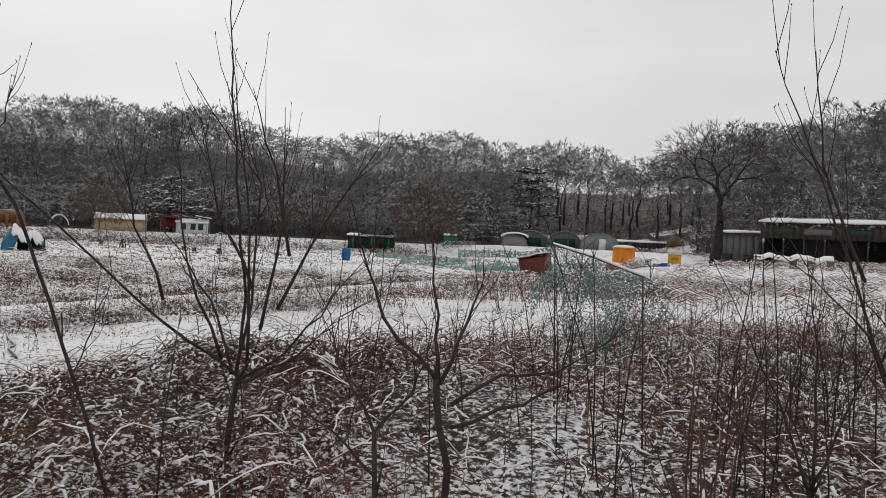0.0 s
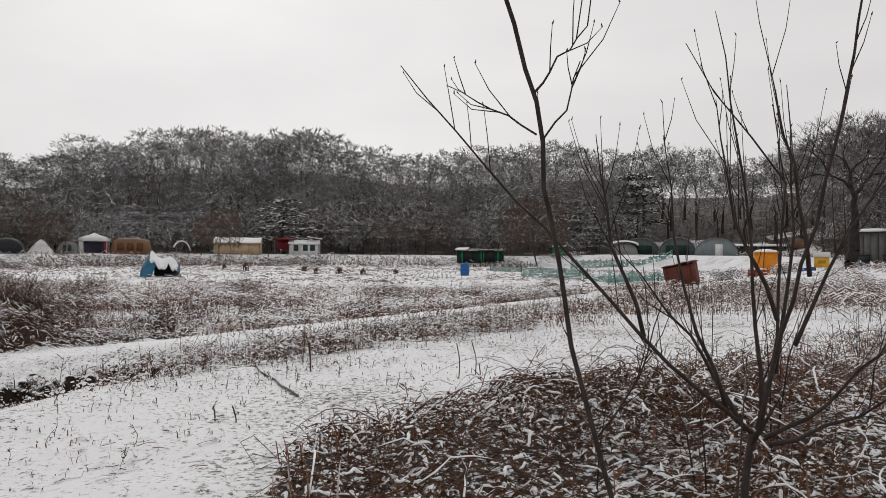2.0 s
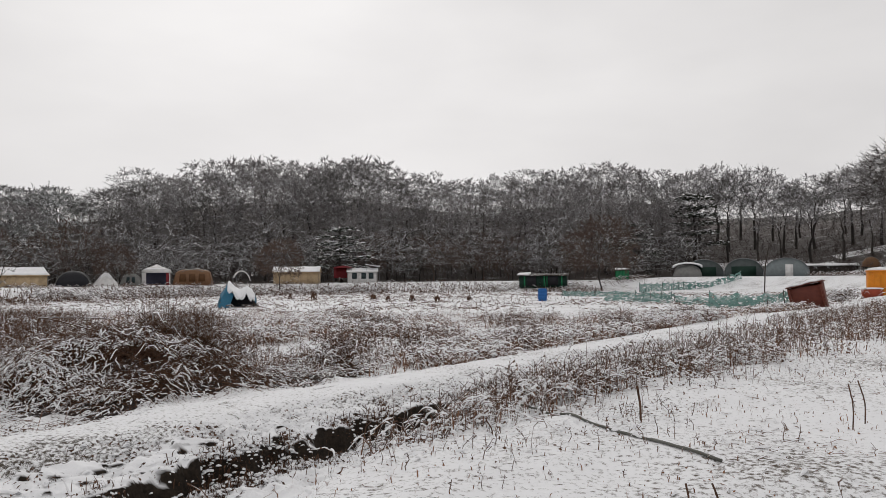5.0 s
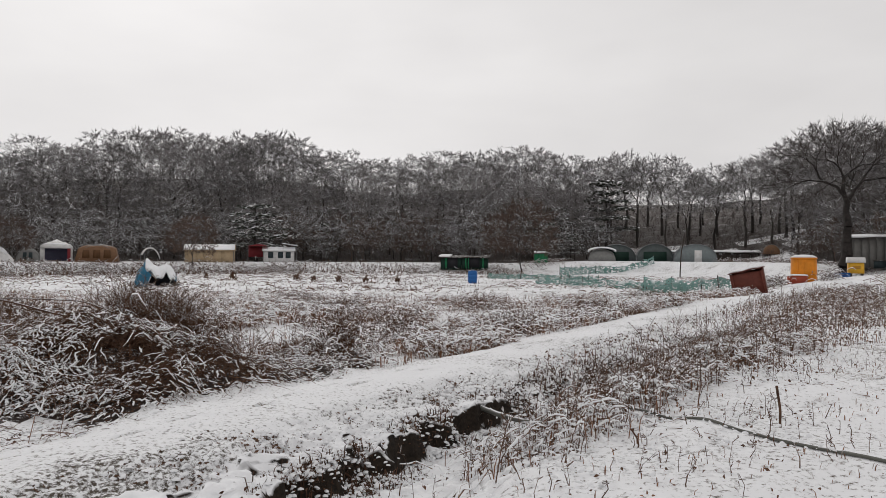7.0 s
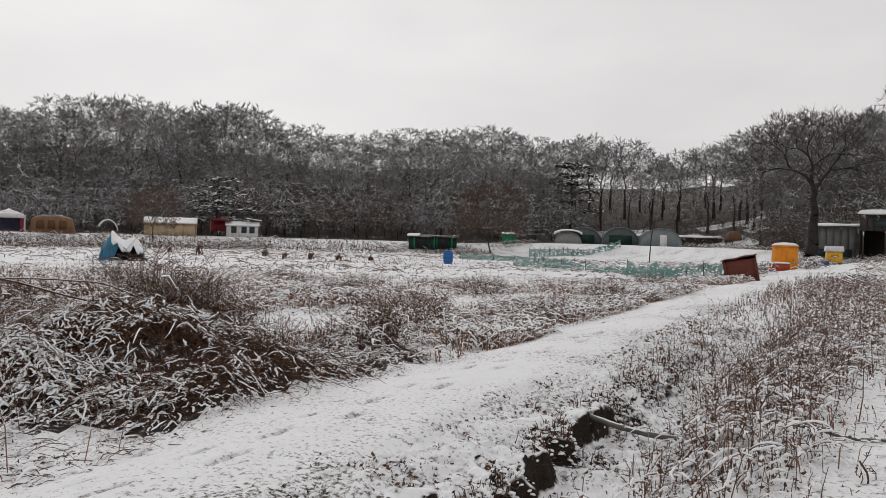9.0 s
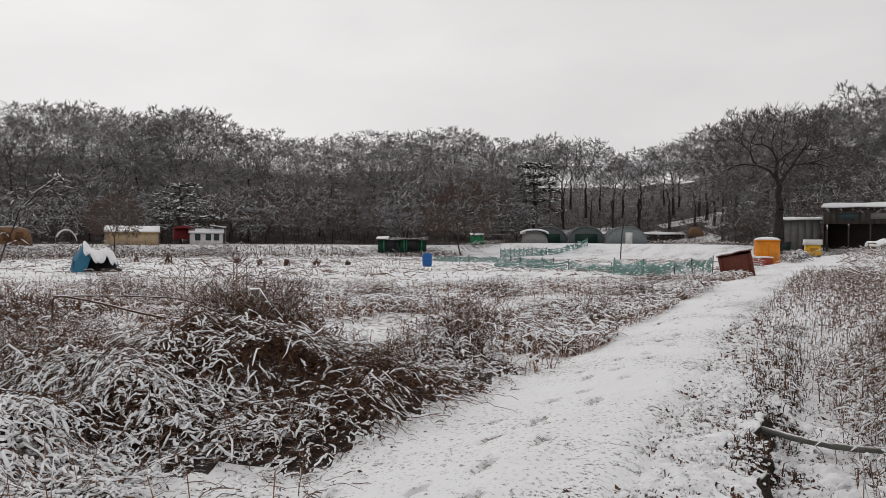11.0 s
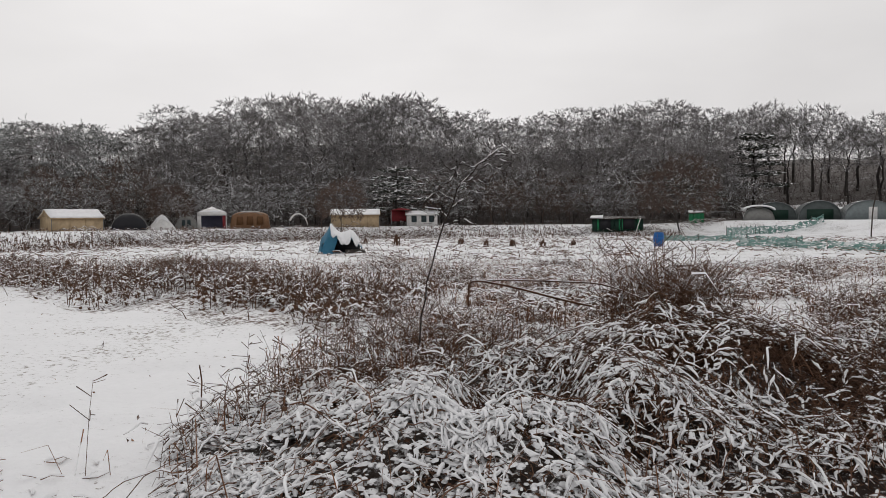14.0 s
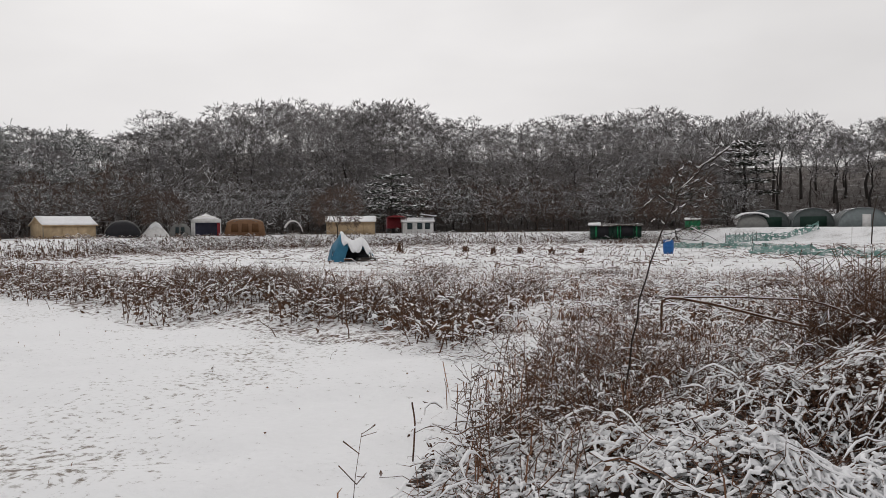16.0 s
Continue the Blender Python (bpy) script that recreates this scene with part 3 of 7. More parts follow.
LOW = [protos(20 + k, M_TWIG_S, M_BARK, height=9, fork=0.10, wide=0.52, tips=190, thick=0.013, twig=0.026, fray=11, flat=0.9, layers=6, lift=0.0) for k in range(4)]
BUSH = [protos(30 + k, M_TWIG_S if k else M_TWIG, M_BARK, height=4, fork=0.05, wide=0.5, tips=100, thick=0.008, twig=0.014, fray=9, lift=0.15, low=-0.8) for k in range(3)]
BUSH_R = [protos(40 + k, M_TWIG_R, M_TWIG_R, height=5, fork=0.05, wide=0.42, tips=110, thick=0.008, twig=0.014, fray=9, lift=0.3, low=-0.8) for k in range(2)]
PINE = [tuple(pine_meshes(50 + k, 9.0)) for k in range(3)]
FROSTED = [protos(80 + k, M_FROST, M_BARK, height=9, fork=0.22, wide=0.44, tips=260, thick=0.014, twig=0.050, fray=13, flat=0.75, layers=5 + k, lift=0.0) for k in range(3)]

rng = np.random.default_rng(77)
LBL_T = "tall bare deciduous tree with dark bark, snow on its branches"
LBL_L = "low spreading bare tree frosted with snow"
LBL_P = "dark green pine with layered boughs under snow"
LBL_F = "rounded pine whose boughs are white with frost"
LBL_B = "leafless grey bush dusted with snow at the forest edge"
# forest: rows from the edge up the slope
made = 0
for row, (gap, deep, lo, hi) in enumerate(((1.25, 2, 0.34, 0.50), (1.5, 7, 0.46, 0.70), (1.8, 13, 0.70, 0.90), (1.9, 20, 0.84, 1.02), (2.0, 29, 0.90, 1.08), (1.9, 42, 0.92, 1.06))):
    for a in np.arange(-56 + 0.5 * row, 40, gap):
        az = a + rng.uniform(-0.5, 0.5)
        r = np.interp(az, EDGE_A, EDGE_R) + deep + rng.uniform(-3, 3)
        x, y = FIELD[0] + r * math.sin(radians(az)), FIELD[1] + r * math.cos(radians(az))
        # tree tops are set to meet the skyline seen from the walk
        top = 2.0 + np.interp(az, SKYLINE_A, SKYLINE_S) * r
        high = top * rng.uniform(lo, hi) - gz(x, y)
        pine = rng.random() < (0.85 if az < -39 else 0.10 if row == 0 and az < 4 else 0.04 if row in (1, 2) and az > -24 else 0)
        made += 1
        glade = 4 < az < 17
        if row < 2:
            high = max(high, 4.5)
            if glade and (row == 0 or rng.random() < 0.75):
                continue
        elif glade and row < 4 and rng.random() < 0.2:
            continue
        if high < 3:
            continue
        if pine and az < -39:
            place_tree("pine_tree", FROSTED[made % 3], x, y, high / 9.0, rng.uniform(0, 360), LBL_F, rng.uniform(1.1, 1.5))
        elif pine:
            place_tree("pine_tree", PINE[made % 3], x, y, high / 9.0 * (0.75 if row == 0 else 0.85), rng.uniform(0, 360), LBL_P, rng.uniform(1.1, 1.6))
        elif row == 0 or (row == 1 and rng.random() < 0.6):
            place_tree("low_tree", LOW[int(rng.integers(4))], x, y, high / 9, rng.uniform(0, 360), LBL_L, rng.uniform(1.1, 1.5))
        else:
            place_tree("bare_tree", TALL[made % 3] if glade else BARE[int(rng.integers(6))] if row < 4 else FAR_TREES[made % 3], x, y, high / 14, rng.uniform(0, 360), LBL_T, rng.uniform(1.1, 1.4) * max(1.0, 10 / high))
# bushes in front of the trees
for a in np.arange(-56, 36, 0.95):
    az = a + rng.uniform(-0.4, 0.4)
    if 3 < az < 17:
        continue
    r = np.interp(az, EDGE_A, EDGE_R) - 1 + rng.uniform(-2.5, 3)
    x, y = FIELD[0] + r * math.sin(radians(az)), FIELD[1] + r * math.cos(radians(az))
    red = rng.random() < 0.34
    place_tree("bush", (BUSH_R if red else BUSH)[int(rng.integers(2))], x, y, rng.uniform(0.8, 1.6), rng.uniform(0, 360),
               "leafless reddish-brown bush at the forest edge" if red else LBL_B, rng.uniform(1.2, 1.7))
# undergrowth of thin stems between the trunks
g = Geo()
n = 9000
az = rng.uniform(-58, 42, n)
r = np.interp(az, EDGE_A, EDGE_R) + 2 + 66 * rng.random(n) ** 1.2
x, y = FIELD[0] + r * np.sin(np.radians(az)), FIELD[1] + r * np.cos(np.radians(az))
h = rng.uniform(1.0, 4.2, n) * np.where((az > 3) & (az < 17), 0.4, 1)
base = np.stack([x, y, ground_z(x, y) - 0.1], -1)
tip = base + np.stack([rng.normal(0, 0.5, n), rng.normal(0, 0.5, n), h], -1)
g.tubes(base, tip, 0.022, 0.012, 3)
k = 5
o = np.repeat(base, k, 0) + np.repeat(tip - base, k, 0) * rng.uniform(0.25, 1.0, (n * k, 1))
d = unit_rows(rng.normal(0, 0.7, (n * k, 3)) + (0, 0, 0.5)) * rng.uniform(0.4, 1.3, (n * k, 1))
w = unit_rows(np.cross(d, rng.normal(size=(n * k, 3)))) * 0.022
g.add(np.stack([o - w, o + w, o + d + w * 0.4, o + d - w * 0.4], 1).reshape(-1, 3), np.arange(4 * n * k).reshape(-1, 4))
tagged(part("undergrowth", g, M_UNDER), "dense frosted undergrowth of thin stems in the wood", "undergrowth", kind="stuff")
# single trees that stand out
OAK = protos(91, M_OAKT, M_OAKB, height=16.5, fork=0.30, wide=0.49, tips=900, thick=0.037, twig=0.016, fray=7, lift=0.05, low=-0.75)
place_tree("oak_tree", OAK, 20.9, 80.6, 0.96, 40, "large spreading bare oak with a thick dark trunk", 1.05)
ROUND = protos(95, M_TWIG_R, M_BARK, height=9, fork=0.06, wide=0.48, tips=600, thick=0.012, twig=0.020, fray=12, lift=0.2, low=-0.75)
place_tree("round_bush", ROUND, -10.4, 93.6, 1.05, 10, "big round leafless bush with fine brown twigs", 1.15)
place_tree("round_bush", ROUND, -44.6, 79.6, 0.72, 120, "leafless brown-twigged bush in front of the tents", 1.0)
place_tree("round_bush", ROUND, -57.4, 68.5, 0.55, 200, "small leafless bush among the tents", 1.1)
place_tree("pine_tree", PINE[1], -43.2, 93.5, 0.82, 20, LBL_P, 1.5)

# ---- shelters, sheds and boxes ----
def paint(name, col, **kw):
    kw.setdefault("rough", 0.6)
    return material(name, col, tuple(c * 0.78 for c in col), kw.pop("scale", 2.5), **kw)


M_CREAM = paint("cream_canvas", (0.50, 0.38, 0.24), bump=0.2)
M_WHITE = paint("white_canvas", (0.72, 0.71, 0.70), bump=0.2)
M_ORANGE = paint("orange_tent_cloth", (0.20, 0.108, 0.058), bump=0.2)
M_RUST = paint("red_brown_sheet", (0.135, 0.036, 0.024), scale=6, bump=0.1)
M_TOILET = paint("orange_plastic", (0.72, 0.245, 0.015), rough=0.4)
M_YELLOW = paint("yellow_plastic", (0.75, 0.42, 0.04), rough=0.45)
M_BLUE = paint("blue_tarp", (0.035, 0.16, 0.26), rough=0.5, bump=0.3)
M_BLUEB = paint("blue_barrel", (0.02, 0.12, 0.36), rough=0.4)
M_RED = paint("red_cloth", (0.22, 0.025, 0.032))
M_BLACK = paint("black_cloth_and_shade", (0.018, 0.018, 0.022))
M_GREYC = paint("grey_cloth", (0.22, 0.22, 0.21))
M_GLASSY = paint("window_mesh", (0.03, 0.045, 0.05), rough=0.35)
M_TUNNEL = paint("shade_cloth", (0.085, 0.10, 0.10), rough=0.5, bump=0.1, snow=0.35, edge=(0.75, 0.95))
M_PLASTIC = paint("clear_sheet", (0.20, 0.23, 0.235), rough=0.35)
def net_material(name, col, scale, lo, snow):
    """Woven net: a cloth with holes."""
    m = paint(name, col, rough=0.7, snow=snow, edge=(0.0, 0.4))
    nn, nl = m.node_tree.nodes, m.node_tree.links
    holes, clear, both, cut = nn.new("ShaderNodeTexNoise"), nn.new("ShaderNodeBsdfTransparent"), nn.new("ShaderNodeMixShader"), nn.new("ShaderNodeMapRange")
    holes.inputs["Scale"].default_value = scale
    cut.inputs["From Min"].default_value, cut.inputs["From Max"].default_value = lo, lo + 0.1
    for a, b in ((holes.outputs["Fac"], cut.inputs["Value"]), (cut.outputs[0], both.inputs[0]), (nn["Principled BSDF"].outputs[0], both.inputs[1]),
                 (clear.outputs[0], both.inputs[2]), (both.outputs[0], nn["Material Output"].inputs["Surface"])):
        nl.new(a, b)
    return m


M_NET = net_material("green_net", (0.17, 0.31, 0.28), 14, 0.52, 0.5)
M_NETF = net_material("fine_net", (0.12, 0.22, 0.20), 60, 0.40, 0.2)
M_GREEN = paint("green_sheet", (0.010, 0.034, 0.024), rough=0.6)
M_GREEN_B = paint("bright_green_sheet", (0.02, 0.20, 0.085), rough=0.5)
M_WOOD = paint("weathered_boards", (0.055, 0.045, 0.038), scale=8, bump=0.4, snow=0.3)
M_STEEL = paint("steel_pipe", (0.25, 0.26, 0.27), rough=0.4, metal=0.6)
M_HOSE = paint("grey_hose", (0.12, 0.12, 0.105), rough=0.6, snow=0.4, edge=(0.6, 0.9))


def gable_tent(x, y, turn, w, d, eave, ridge, cloth, label, category="tent", doors=1):
    """Cabin tent: walls, two roof slopes with overhang, snow on the roof, posts, a door flap."""
    ob = thing("cabin_tent", x, y, gz(x, y), turn, label, category)
    g = Geo()
    for s in (-1, 1):
        g.grid([[(-w / 2, s * d / 2, -0.1), (w / 2, s * d / 2, -0.1)], [(-w / 2, s * d / 2 * 0.98, eave), (w / 2, s * d / 2 * 0.98, eave)]])
        e = s * w / 2
        g.add([(e, -d / 2, -0.1), (e, d / 2, -0.1), (e, d / 2, eave), (e, -d / 2, eave)], [(0, 1, 2, 3)])
        g.add([(e, -d / 2, eave), (e, d / 2, eave), (e, 0.05, ridge), (e, -0.05, ridge)], [(0, 1, 2, 3)])
    part("wall", g, cloth, ob, thick=0.03)
    for s in (-1, 1):
        rows = [[(xx, s * (d / 2 + 0.2) * (1 - k / 4), eave - 0.12 + (ridge - eave + 0.12) * k / 4 - 0.05 * math.sin(k / 4 * 3.14)
                  - 0.03 * math.sin((xx / w + 0.5) * 3.14 * 3) ** 2) for xx in np.linspace(-w / 2 - 0.15, w / 2 + 0.15, 9)] for k in range(5)]
        g = Geo()
        g.grid(rows)
        part("roof", g, cloth, ob, thick=0.04)
        g = Geo()
        g.grid(np.array(rows) * (0.99, 0.96, 1) + (0, 0, 0.07))
        part("snow", g, M_CAP, ob, "snow lying on the roof", thick=0.07)
    for sx in (-1, 1):
        for sy in (-1, 1):
            g = Geo()
            g.chain([(sx * w / 2 * 1.005, sy * d / 2 * 1.005, -0.2), (sx * w / 2 * 1.005, sy * d / 2, eave)], 0.03, 6)
            part("post", g, M_GREYC, ob)
    for k in range(doors):
        g = Geo()
        xx = -w / 2 + w * (k + 0.5) / doors
        g.grid([[(xx - 0.45, -d / 2 - 0.03, 0), (xx + 0.45, -d / 2 - 0.03, 0)], [(xx - 0.45, -d / 2 - 0.03, eave * 0.85), (xx + 0.45, -d / 2 - 0.03, eave * 0.85)]])
        part("door_flap", g, cloth, ob, "zipped door flap", thick=0.02)
    return ob


def dome_tent(x, y, turn, w, d, h, cloth, label, windows=0, win=None, power=2.4, name="dome_tent", snow=True):
    """Rounded tent sheet over poles, with windows on its front."""
    ob = thing(name, x, y, gz(x, y), turn, label, "tent")
    us, vs = np.linspace(-1, 1, 15), np.linspace(-1, 1, 11)
    U, V = np.meshgrid(us, vs)
    k = np.clip(1 - np.abs(U) ** power, 0, 1) ** (1 / power) * np.clip(1 - np.abs(V) ** power, 0, 1) ** (1 / power)
    g = Geo()
    P = np.stack([U * w / 2, V * d / 2, k * h - 0.05 + 0.02 * np.sin(U * 9) * k], -1)
    g.grid(P)
    part("canopy", g, cloth, ob, thick=0.02)
    if snow:
        g = Geo()
        g.grid(P[3:8, 4:11] + (0, 0, 0.05))
        part("snow", g, M_CAP, ob, "patch of snow on top", thick=0.05)
    for s in (-1, 1):
        g = Geo()
        g.chain([(s * w / 2 * math.cos(t) * 0.99, -d / 2 * 0.9 + d * 0.05, h * 0.97 * math.sin(t)) for t in np.linspace(0, 1.57, 6)], 0.025, 5)
        part("pole", g, M_GREYC, ob)
    for i in range(windows):
        xx = (i - (windows - 1) / 2) * w * 0.24
        g = Geo()
        g.grid([[(xx + sx * w * 0.085 * (1 - 0.15 * q), -d / 2 * (1.02 - 0.14 * q), 0.22 * h + 0.48 * h * q) for sx in (-1, -0.3, 0.3, 1)] for q in (0, 0.5, 1)])
        part("window", g, win or M_GLASSY, ob, "dark mesh window", thick=0.02)
    return ob


def tunnel(x, y, turn, w, length, h, label, door=False, group="greenhouse tunnels"):
    """Arched greenhouse: hoops, cover, closed front with a door."""
    ob = thing("greenhouse_tunnel", x, y, gz(x, y), turn, label, "greenhouse", group)
    ang = np.linspace(0, np.pi, 15)
    arc = np.stack([-np.cos(ang) * w / 2, np.sin(ang) ** 0.8 * h], 1)
    g = Geo()
    g.grid([[(a, yy, b) for a, b in arc] for yy in np.linspace(0, length, 7)])
    part("cover", g, M_TUNNEL, ob, thick=0.02)
    g = Geo()
    g.grid([[(a, 0.02, -0.05) for a, b in arc], [(a, 0.02, b * 0.5) for a, b in arc], [(a, 0.02, b) for a, b in arc]])
    part("front", g, M_TUNNEL if not door else M_PLASTIC, ob, thick=0.02)
    for yy in (-0.04, length * 0.33, length * 0.66, length):
        g = Geo()
        g.chain([(a * 1.01, yy, b * 1.015) for a, b in arc], 0.04, 5)
        part("hoop", g, M_STEEL, ob)
    g = Geo()
    g.grid([[(a, yy, b + 0.05) for a, b in arc[5:10]] for yy in np.linspace(0, length, 5)])
    part("snow", g, M_CAP, ob, "snow along the ridge", thick=0.06)
    g = Geo()
    if door:
        g.box((w * 0.06, -0.05, h * 0.33), (w * 0.17, 0.05, h * 0.66))
        part("door", g, M_WHITE, ob, "pale plastic door")
    else:
        g.box((0, -0.05, h * 0.28), (w * 0.62, 0.05, h * 0.56))
        part("door", g, M_GREEN if group else M_BLACK, ob, "dark green sheet over the entrance")
    return ob


# tents along the forest edge
gable_tent(-61.7, 60.7, 60, 4.2, 3.0, 1.30, 1.9, M_CREAM, "cream canvas cabin tent with snow on its roof", doors=2)
dome_tent(-58.6, 64.3, 36, 3.1, 2.6, 1.55, M_BLACK, "low black dome tent beside a cream cabin tent", snow=False)
ob = dome_tent(-57.4, 67.3, 34, 2.6, 2.4, 1.5, M_WHITE, "small white pointed tent half hidden by a bush", power=1.2, name="pointed_tent")
dome_tent(-57.6, 71.5, 32, 2.1, 2.0, 1.35, M_GREYC, "small grey tent with a dark window", windows=2, name="small_tent", snow=False)
# gazebo
ob = thing("gazebo", -56.2, 73.8, gz(-56.2, 73.8), 32, "white gazebo with a pyramid roof and red corner curtains", "gazebo")
g = Geo()
for k in range(4):
    a0, a1 = radians(45 + 90 * k), radians(135 + 90 * k)
    c0, c1 = np.array([math.cos(a0), math.sin(a0)]) * 1.98, np.array([math.cos(a1), math.sin(a1)]) * 1.98
    g.grid([[(*(c0 + (c1 - c0) * q) * s, zz) for q in np.linspace(0, 1, 5)] for s, zz in ((1.0, 1.35), (1.0, 1.62), (0.55, 1.95), (0.18, 2.1), (0.02, 2.28))])
part("roof", g, M_WHITE, ob, thick=0.03)
g = Geo()
g.grid([[(xx, yy, 1.72 + 0.5 * (1 - max(abs(xx), abs(yy)) / 1.3) ** 1.1) for xx in np.linspace(-1.25, 1.25, 7)] for yy in np.linspace(-1.25, 1.25, 7)])
part("snow", g, M_CAP, ob, "snow lying on the roof", thick=0.05)
for sx in (-1, 1):
    for sy in (-1, 1):
        g = Geo()
        g.box((sx * 1.36, sy * 1.36, 0.75), (0.07, 0.07, 1.7))
        part("post", g, M_WHITE, ob)
        g = Geo()
        g.grid([[(sx * (1.32 - 0.30 * q) , sy * (1.34 + 0.03 * math.sin(q * 12)), zz) for q in np.linspace(0, 1, 6)] for zz in (0.0, 0.8, 1.5)])
        part("curtain", g, M_RED if sx > 0 else M_WHITE, ob, "red curtain tied to the post" if sx > 0 else "white curtain", thick=0.02)
# added panel: the dim bluish inside of the gazebo is put into its colour
g = Geo()
g.box((0, 1.2, 0.75), (2.3, 0.04, 1.35))
part("back_wall", g, paint("dim_inside_tone", (0.09, 0.09, 0.14)), ob, "blue-grey back panel coloured as the dim inside")
dome_tent(-53.0, 75.8, 28, 4.1, 3.0, 1.75, M_ORANGE, "orange-brown family tent with two dark windows", windows=3, win=paint("brown_mesh", (0.10, 0.045, 0.015)), power=4.0, name="family_tent")
# white arched canopy
ob = thing("arched_canopy", -50.5, 81.6, gz(-50.5, 81.6), 25, "dark shelter with a white arched edge", "tent")
ang = np.linspace(0.25, 2.6, 10)
g = Geo()
g.grid([[(math.cos(t) * 1.0, yy, math.sin(t) * 1.5) for t in ang] for yy in (0, 1.0, 2.2)])
part("cover", g, M_BLACK, ob, thick=0.03)
g = Geo()
g.chain([(math.cos(t) * 1.03, -0.03, math.sin(t) * 1.54) for t in ang], np.linspace(0.05, 0.13, 10), 6)
part("rim", g, M_WHITE, ob, "white snow-lined rim")
g = Geo()
for s in (-0.95, -0.55):
    g.chain([(s, 0, -0.1), (s, 0, 0.9)], 0.03, 5)
part("leg", g, M_STEEL, ob)
gable_tent(-45.6, 86.0, 21, 5.3, 3.0, 1.45, 1.95, M_CREAM, "cream canvas cabin tent with a snowy roof beneath a pine", doors=3)
# red canopy behind
ob = thing("red_canopy", -42.0, 91.4, gz(-42.0, 91.4), 20, "red cloth canopy half hidden behind tents", "canopy")
g = Geo()
g.grid([[(xx, yy, 1.9 + 0.25 * math.sin((xx + 1.2) / 2.4 * 3.14) * math.sin((yy + 1.2) / 2.4 * 3.14)) for xx in np.linspace(-1.2, 1.2, 7)] for yy in np.linspace(-1.2, 1.2, 7)])
part("roof", g, M_RED, ob, thick=0.03)
g = Geo()
g.grid([[(xx, 1.15, zz) for xx in np.linspace(-1.2, 1.2, 7)] for zz in (0.6, 1.3, 1.95)])
part("back_wall", g, M_RED, ob, thick=0.02)
for s in (-1, 1):
    g = Geo()
    g.chain([(s * 1.15, -1.15, -0.1), (s * 1.15, -1.15, 1.9)], 0.03, 5)
    part("post", g, M_STEEL, ob)
ob = gable_tent(-39.6, 92.0, 19, 3.6, 2.4, 1.45, 1.75, M_WHITE, "pale grey cabin tent with awning and dark windows", doors=1)
for xx in (-0.95, 0.2, 1.1):
    g = Geo()
    g.box((xx, -1.25, 0.85), (0.6, 0.04, 0.75))
    part("window", g, M_GLASSY, ob, "dark tent window")
g = Geo()
g.grid([[(xx, yy, 2.15 + 0.18 * math.cos(xx * 1.4) * math.cos(yy)) for xx in np.linspace(0.4, 2.2, 6)] for yy in np.linspace(-1, 1, 5)])
part("awning", g, M_CAP, ob, "snow-covered awning above the tent", thick=0.06)
for s in (0.5, 2.1):
    g = Geo()
    g.chain([(s, -0.9, -0.1), (s, -0.9, 2.2)], 0.025, 5)
    part("awning_pole", g, M_STEEL, ob)

# blue tarpaulin shelter in the field
tx, ty = -30.2, 46.2
ob = thing("tarpaulin_shelter", tx, ty, gz(tx, ty), 28, "low blue tarpaulin shelter sagging under snow", "shelter")
rs = np.random.default_rng(4)


def drape(u, v):
    """Height of the sheet over its poles: a peak at the left, a sag, a lower peak."""
    ridge = np.interp(u, [-1, -0.55, -0.2, 0.15, 0.45, 0.8, 1], [0.90, 1.72, 1.36, 1.14, 1.46, 1.02, 0.70])
    return ridge - 0.42 * np.abs(v) ** 1.5 + 0.07 * np.sin(5 * u + 3 * v) * np.abs(v) + 0.05 * np.sin(11 * u - 4 * v)


us, vs = np.linspace(-1, 1, 23), np.linspace(-1, 1, 15)
UU, VV = np.meshgrid(us, vs)
P = np.stack([UU * 1.12, VV * 0.85, drape(UU, VV)], -1)
g = Geo()
g.grid(P)
part("tarpaulin", g, M_BLUE, ob, thick=0.02)
g = Geo()
keep = P[0:12, 5:22] + (0, 0, 0.05)
keep[..., 2] += 0.02 * rs.normal(size=keep.shape[:2])
keep[0, :, 1] -= 0.10
keep[0, :, 2] -= 0.12 + 0.12 * np.sin(np.arange(17) * 1.5)
g.grid(keep)
part("snow", g, M_CAP, ob, "thick snow on the tarpaulin", thick=0.08)
g = Geo()
ww = np.linspace(0, 1, 9)
g.grid([[(-1.12 - 0.16 * (1 - k) + 0.05 * math.sin(9 * q + 4 * k), -0.85 + 1.7 * q, (0.95 - 0.42 * abs(2 * q - 1) ** 1.5) * k - 0.05) for q in ww] for k in np.linspace(0, 1, 6)])
part("side_sheet", g, M_BLUE, ob, thick=0.02)
g = Geo()
g.grid([[(-1.2 + 0.95 * q * (1 - 0.35 * (1 - k)), -0.86 - 0.1 * (1 - k) + 0.06 * math.sin(8 * q), float(drape(-1 + 0.85 * q, -1)) * k - 0.04) for q in ww] for k in np.linspace(0, 1, 7)])
part("front_flap", g, M_BLUE, ob, "blue flap hanging over the front", thick=0.02)
# added black sheet, carries the shade of the shelter's inside
g = Geo()
g.box((0.3, 0.75, 0.45), (1.6, 0.05, 0.95))
part("back_wall", g, M_BLACK, ob, "black sheet standing for the shade inside the shelter")
for sx in (-1.05, 1.0):
    for sy in (-0.75, 0.75):
        g = Geo()
        g.chain([(sx, sy, -0.2), (sx * 0.98, sy, 0.75)], 0.035, 5)
        part("post", g, M_WOOD, ob)
g = Geo()
g.box((0.75, -0.45, 0.15), (1.1, 0.7, 0.36), 8, 0.9)
part("crate", g, M_WOOD, ob, "dark crate under the shelter")

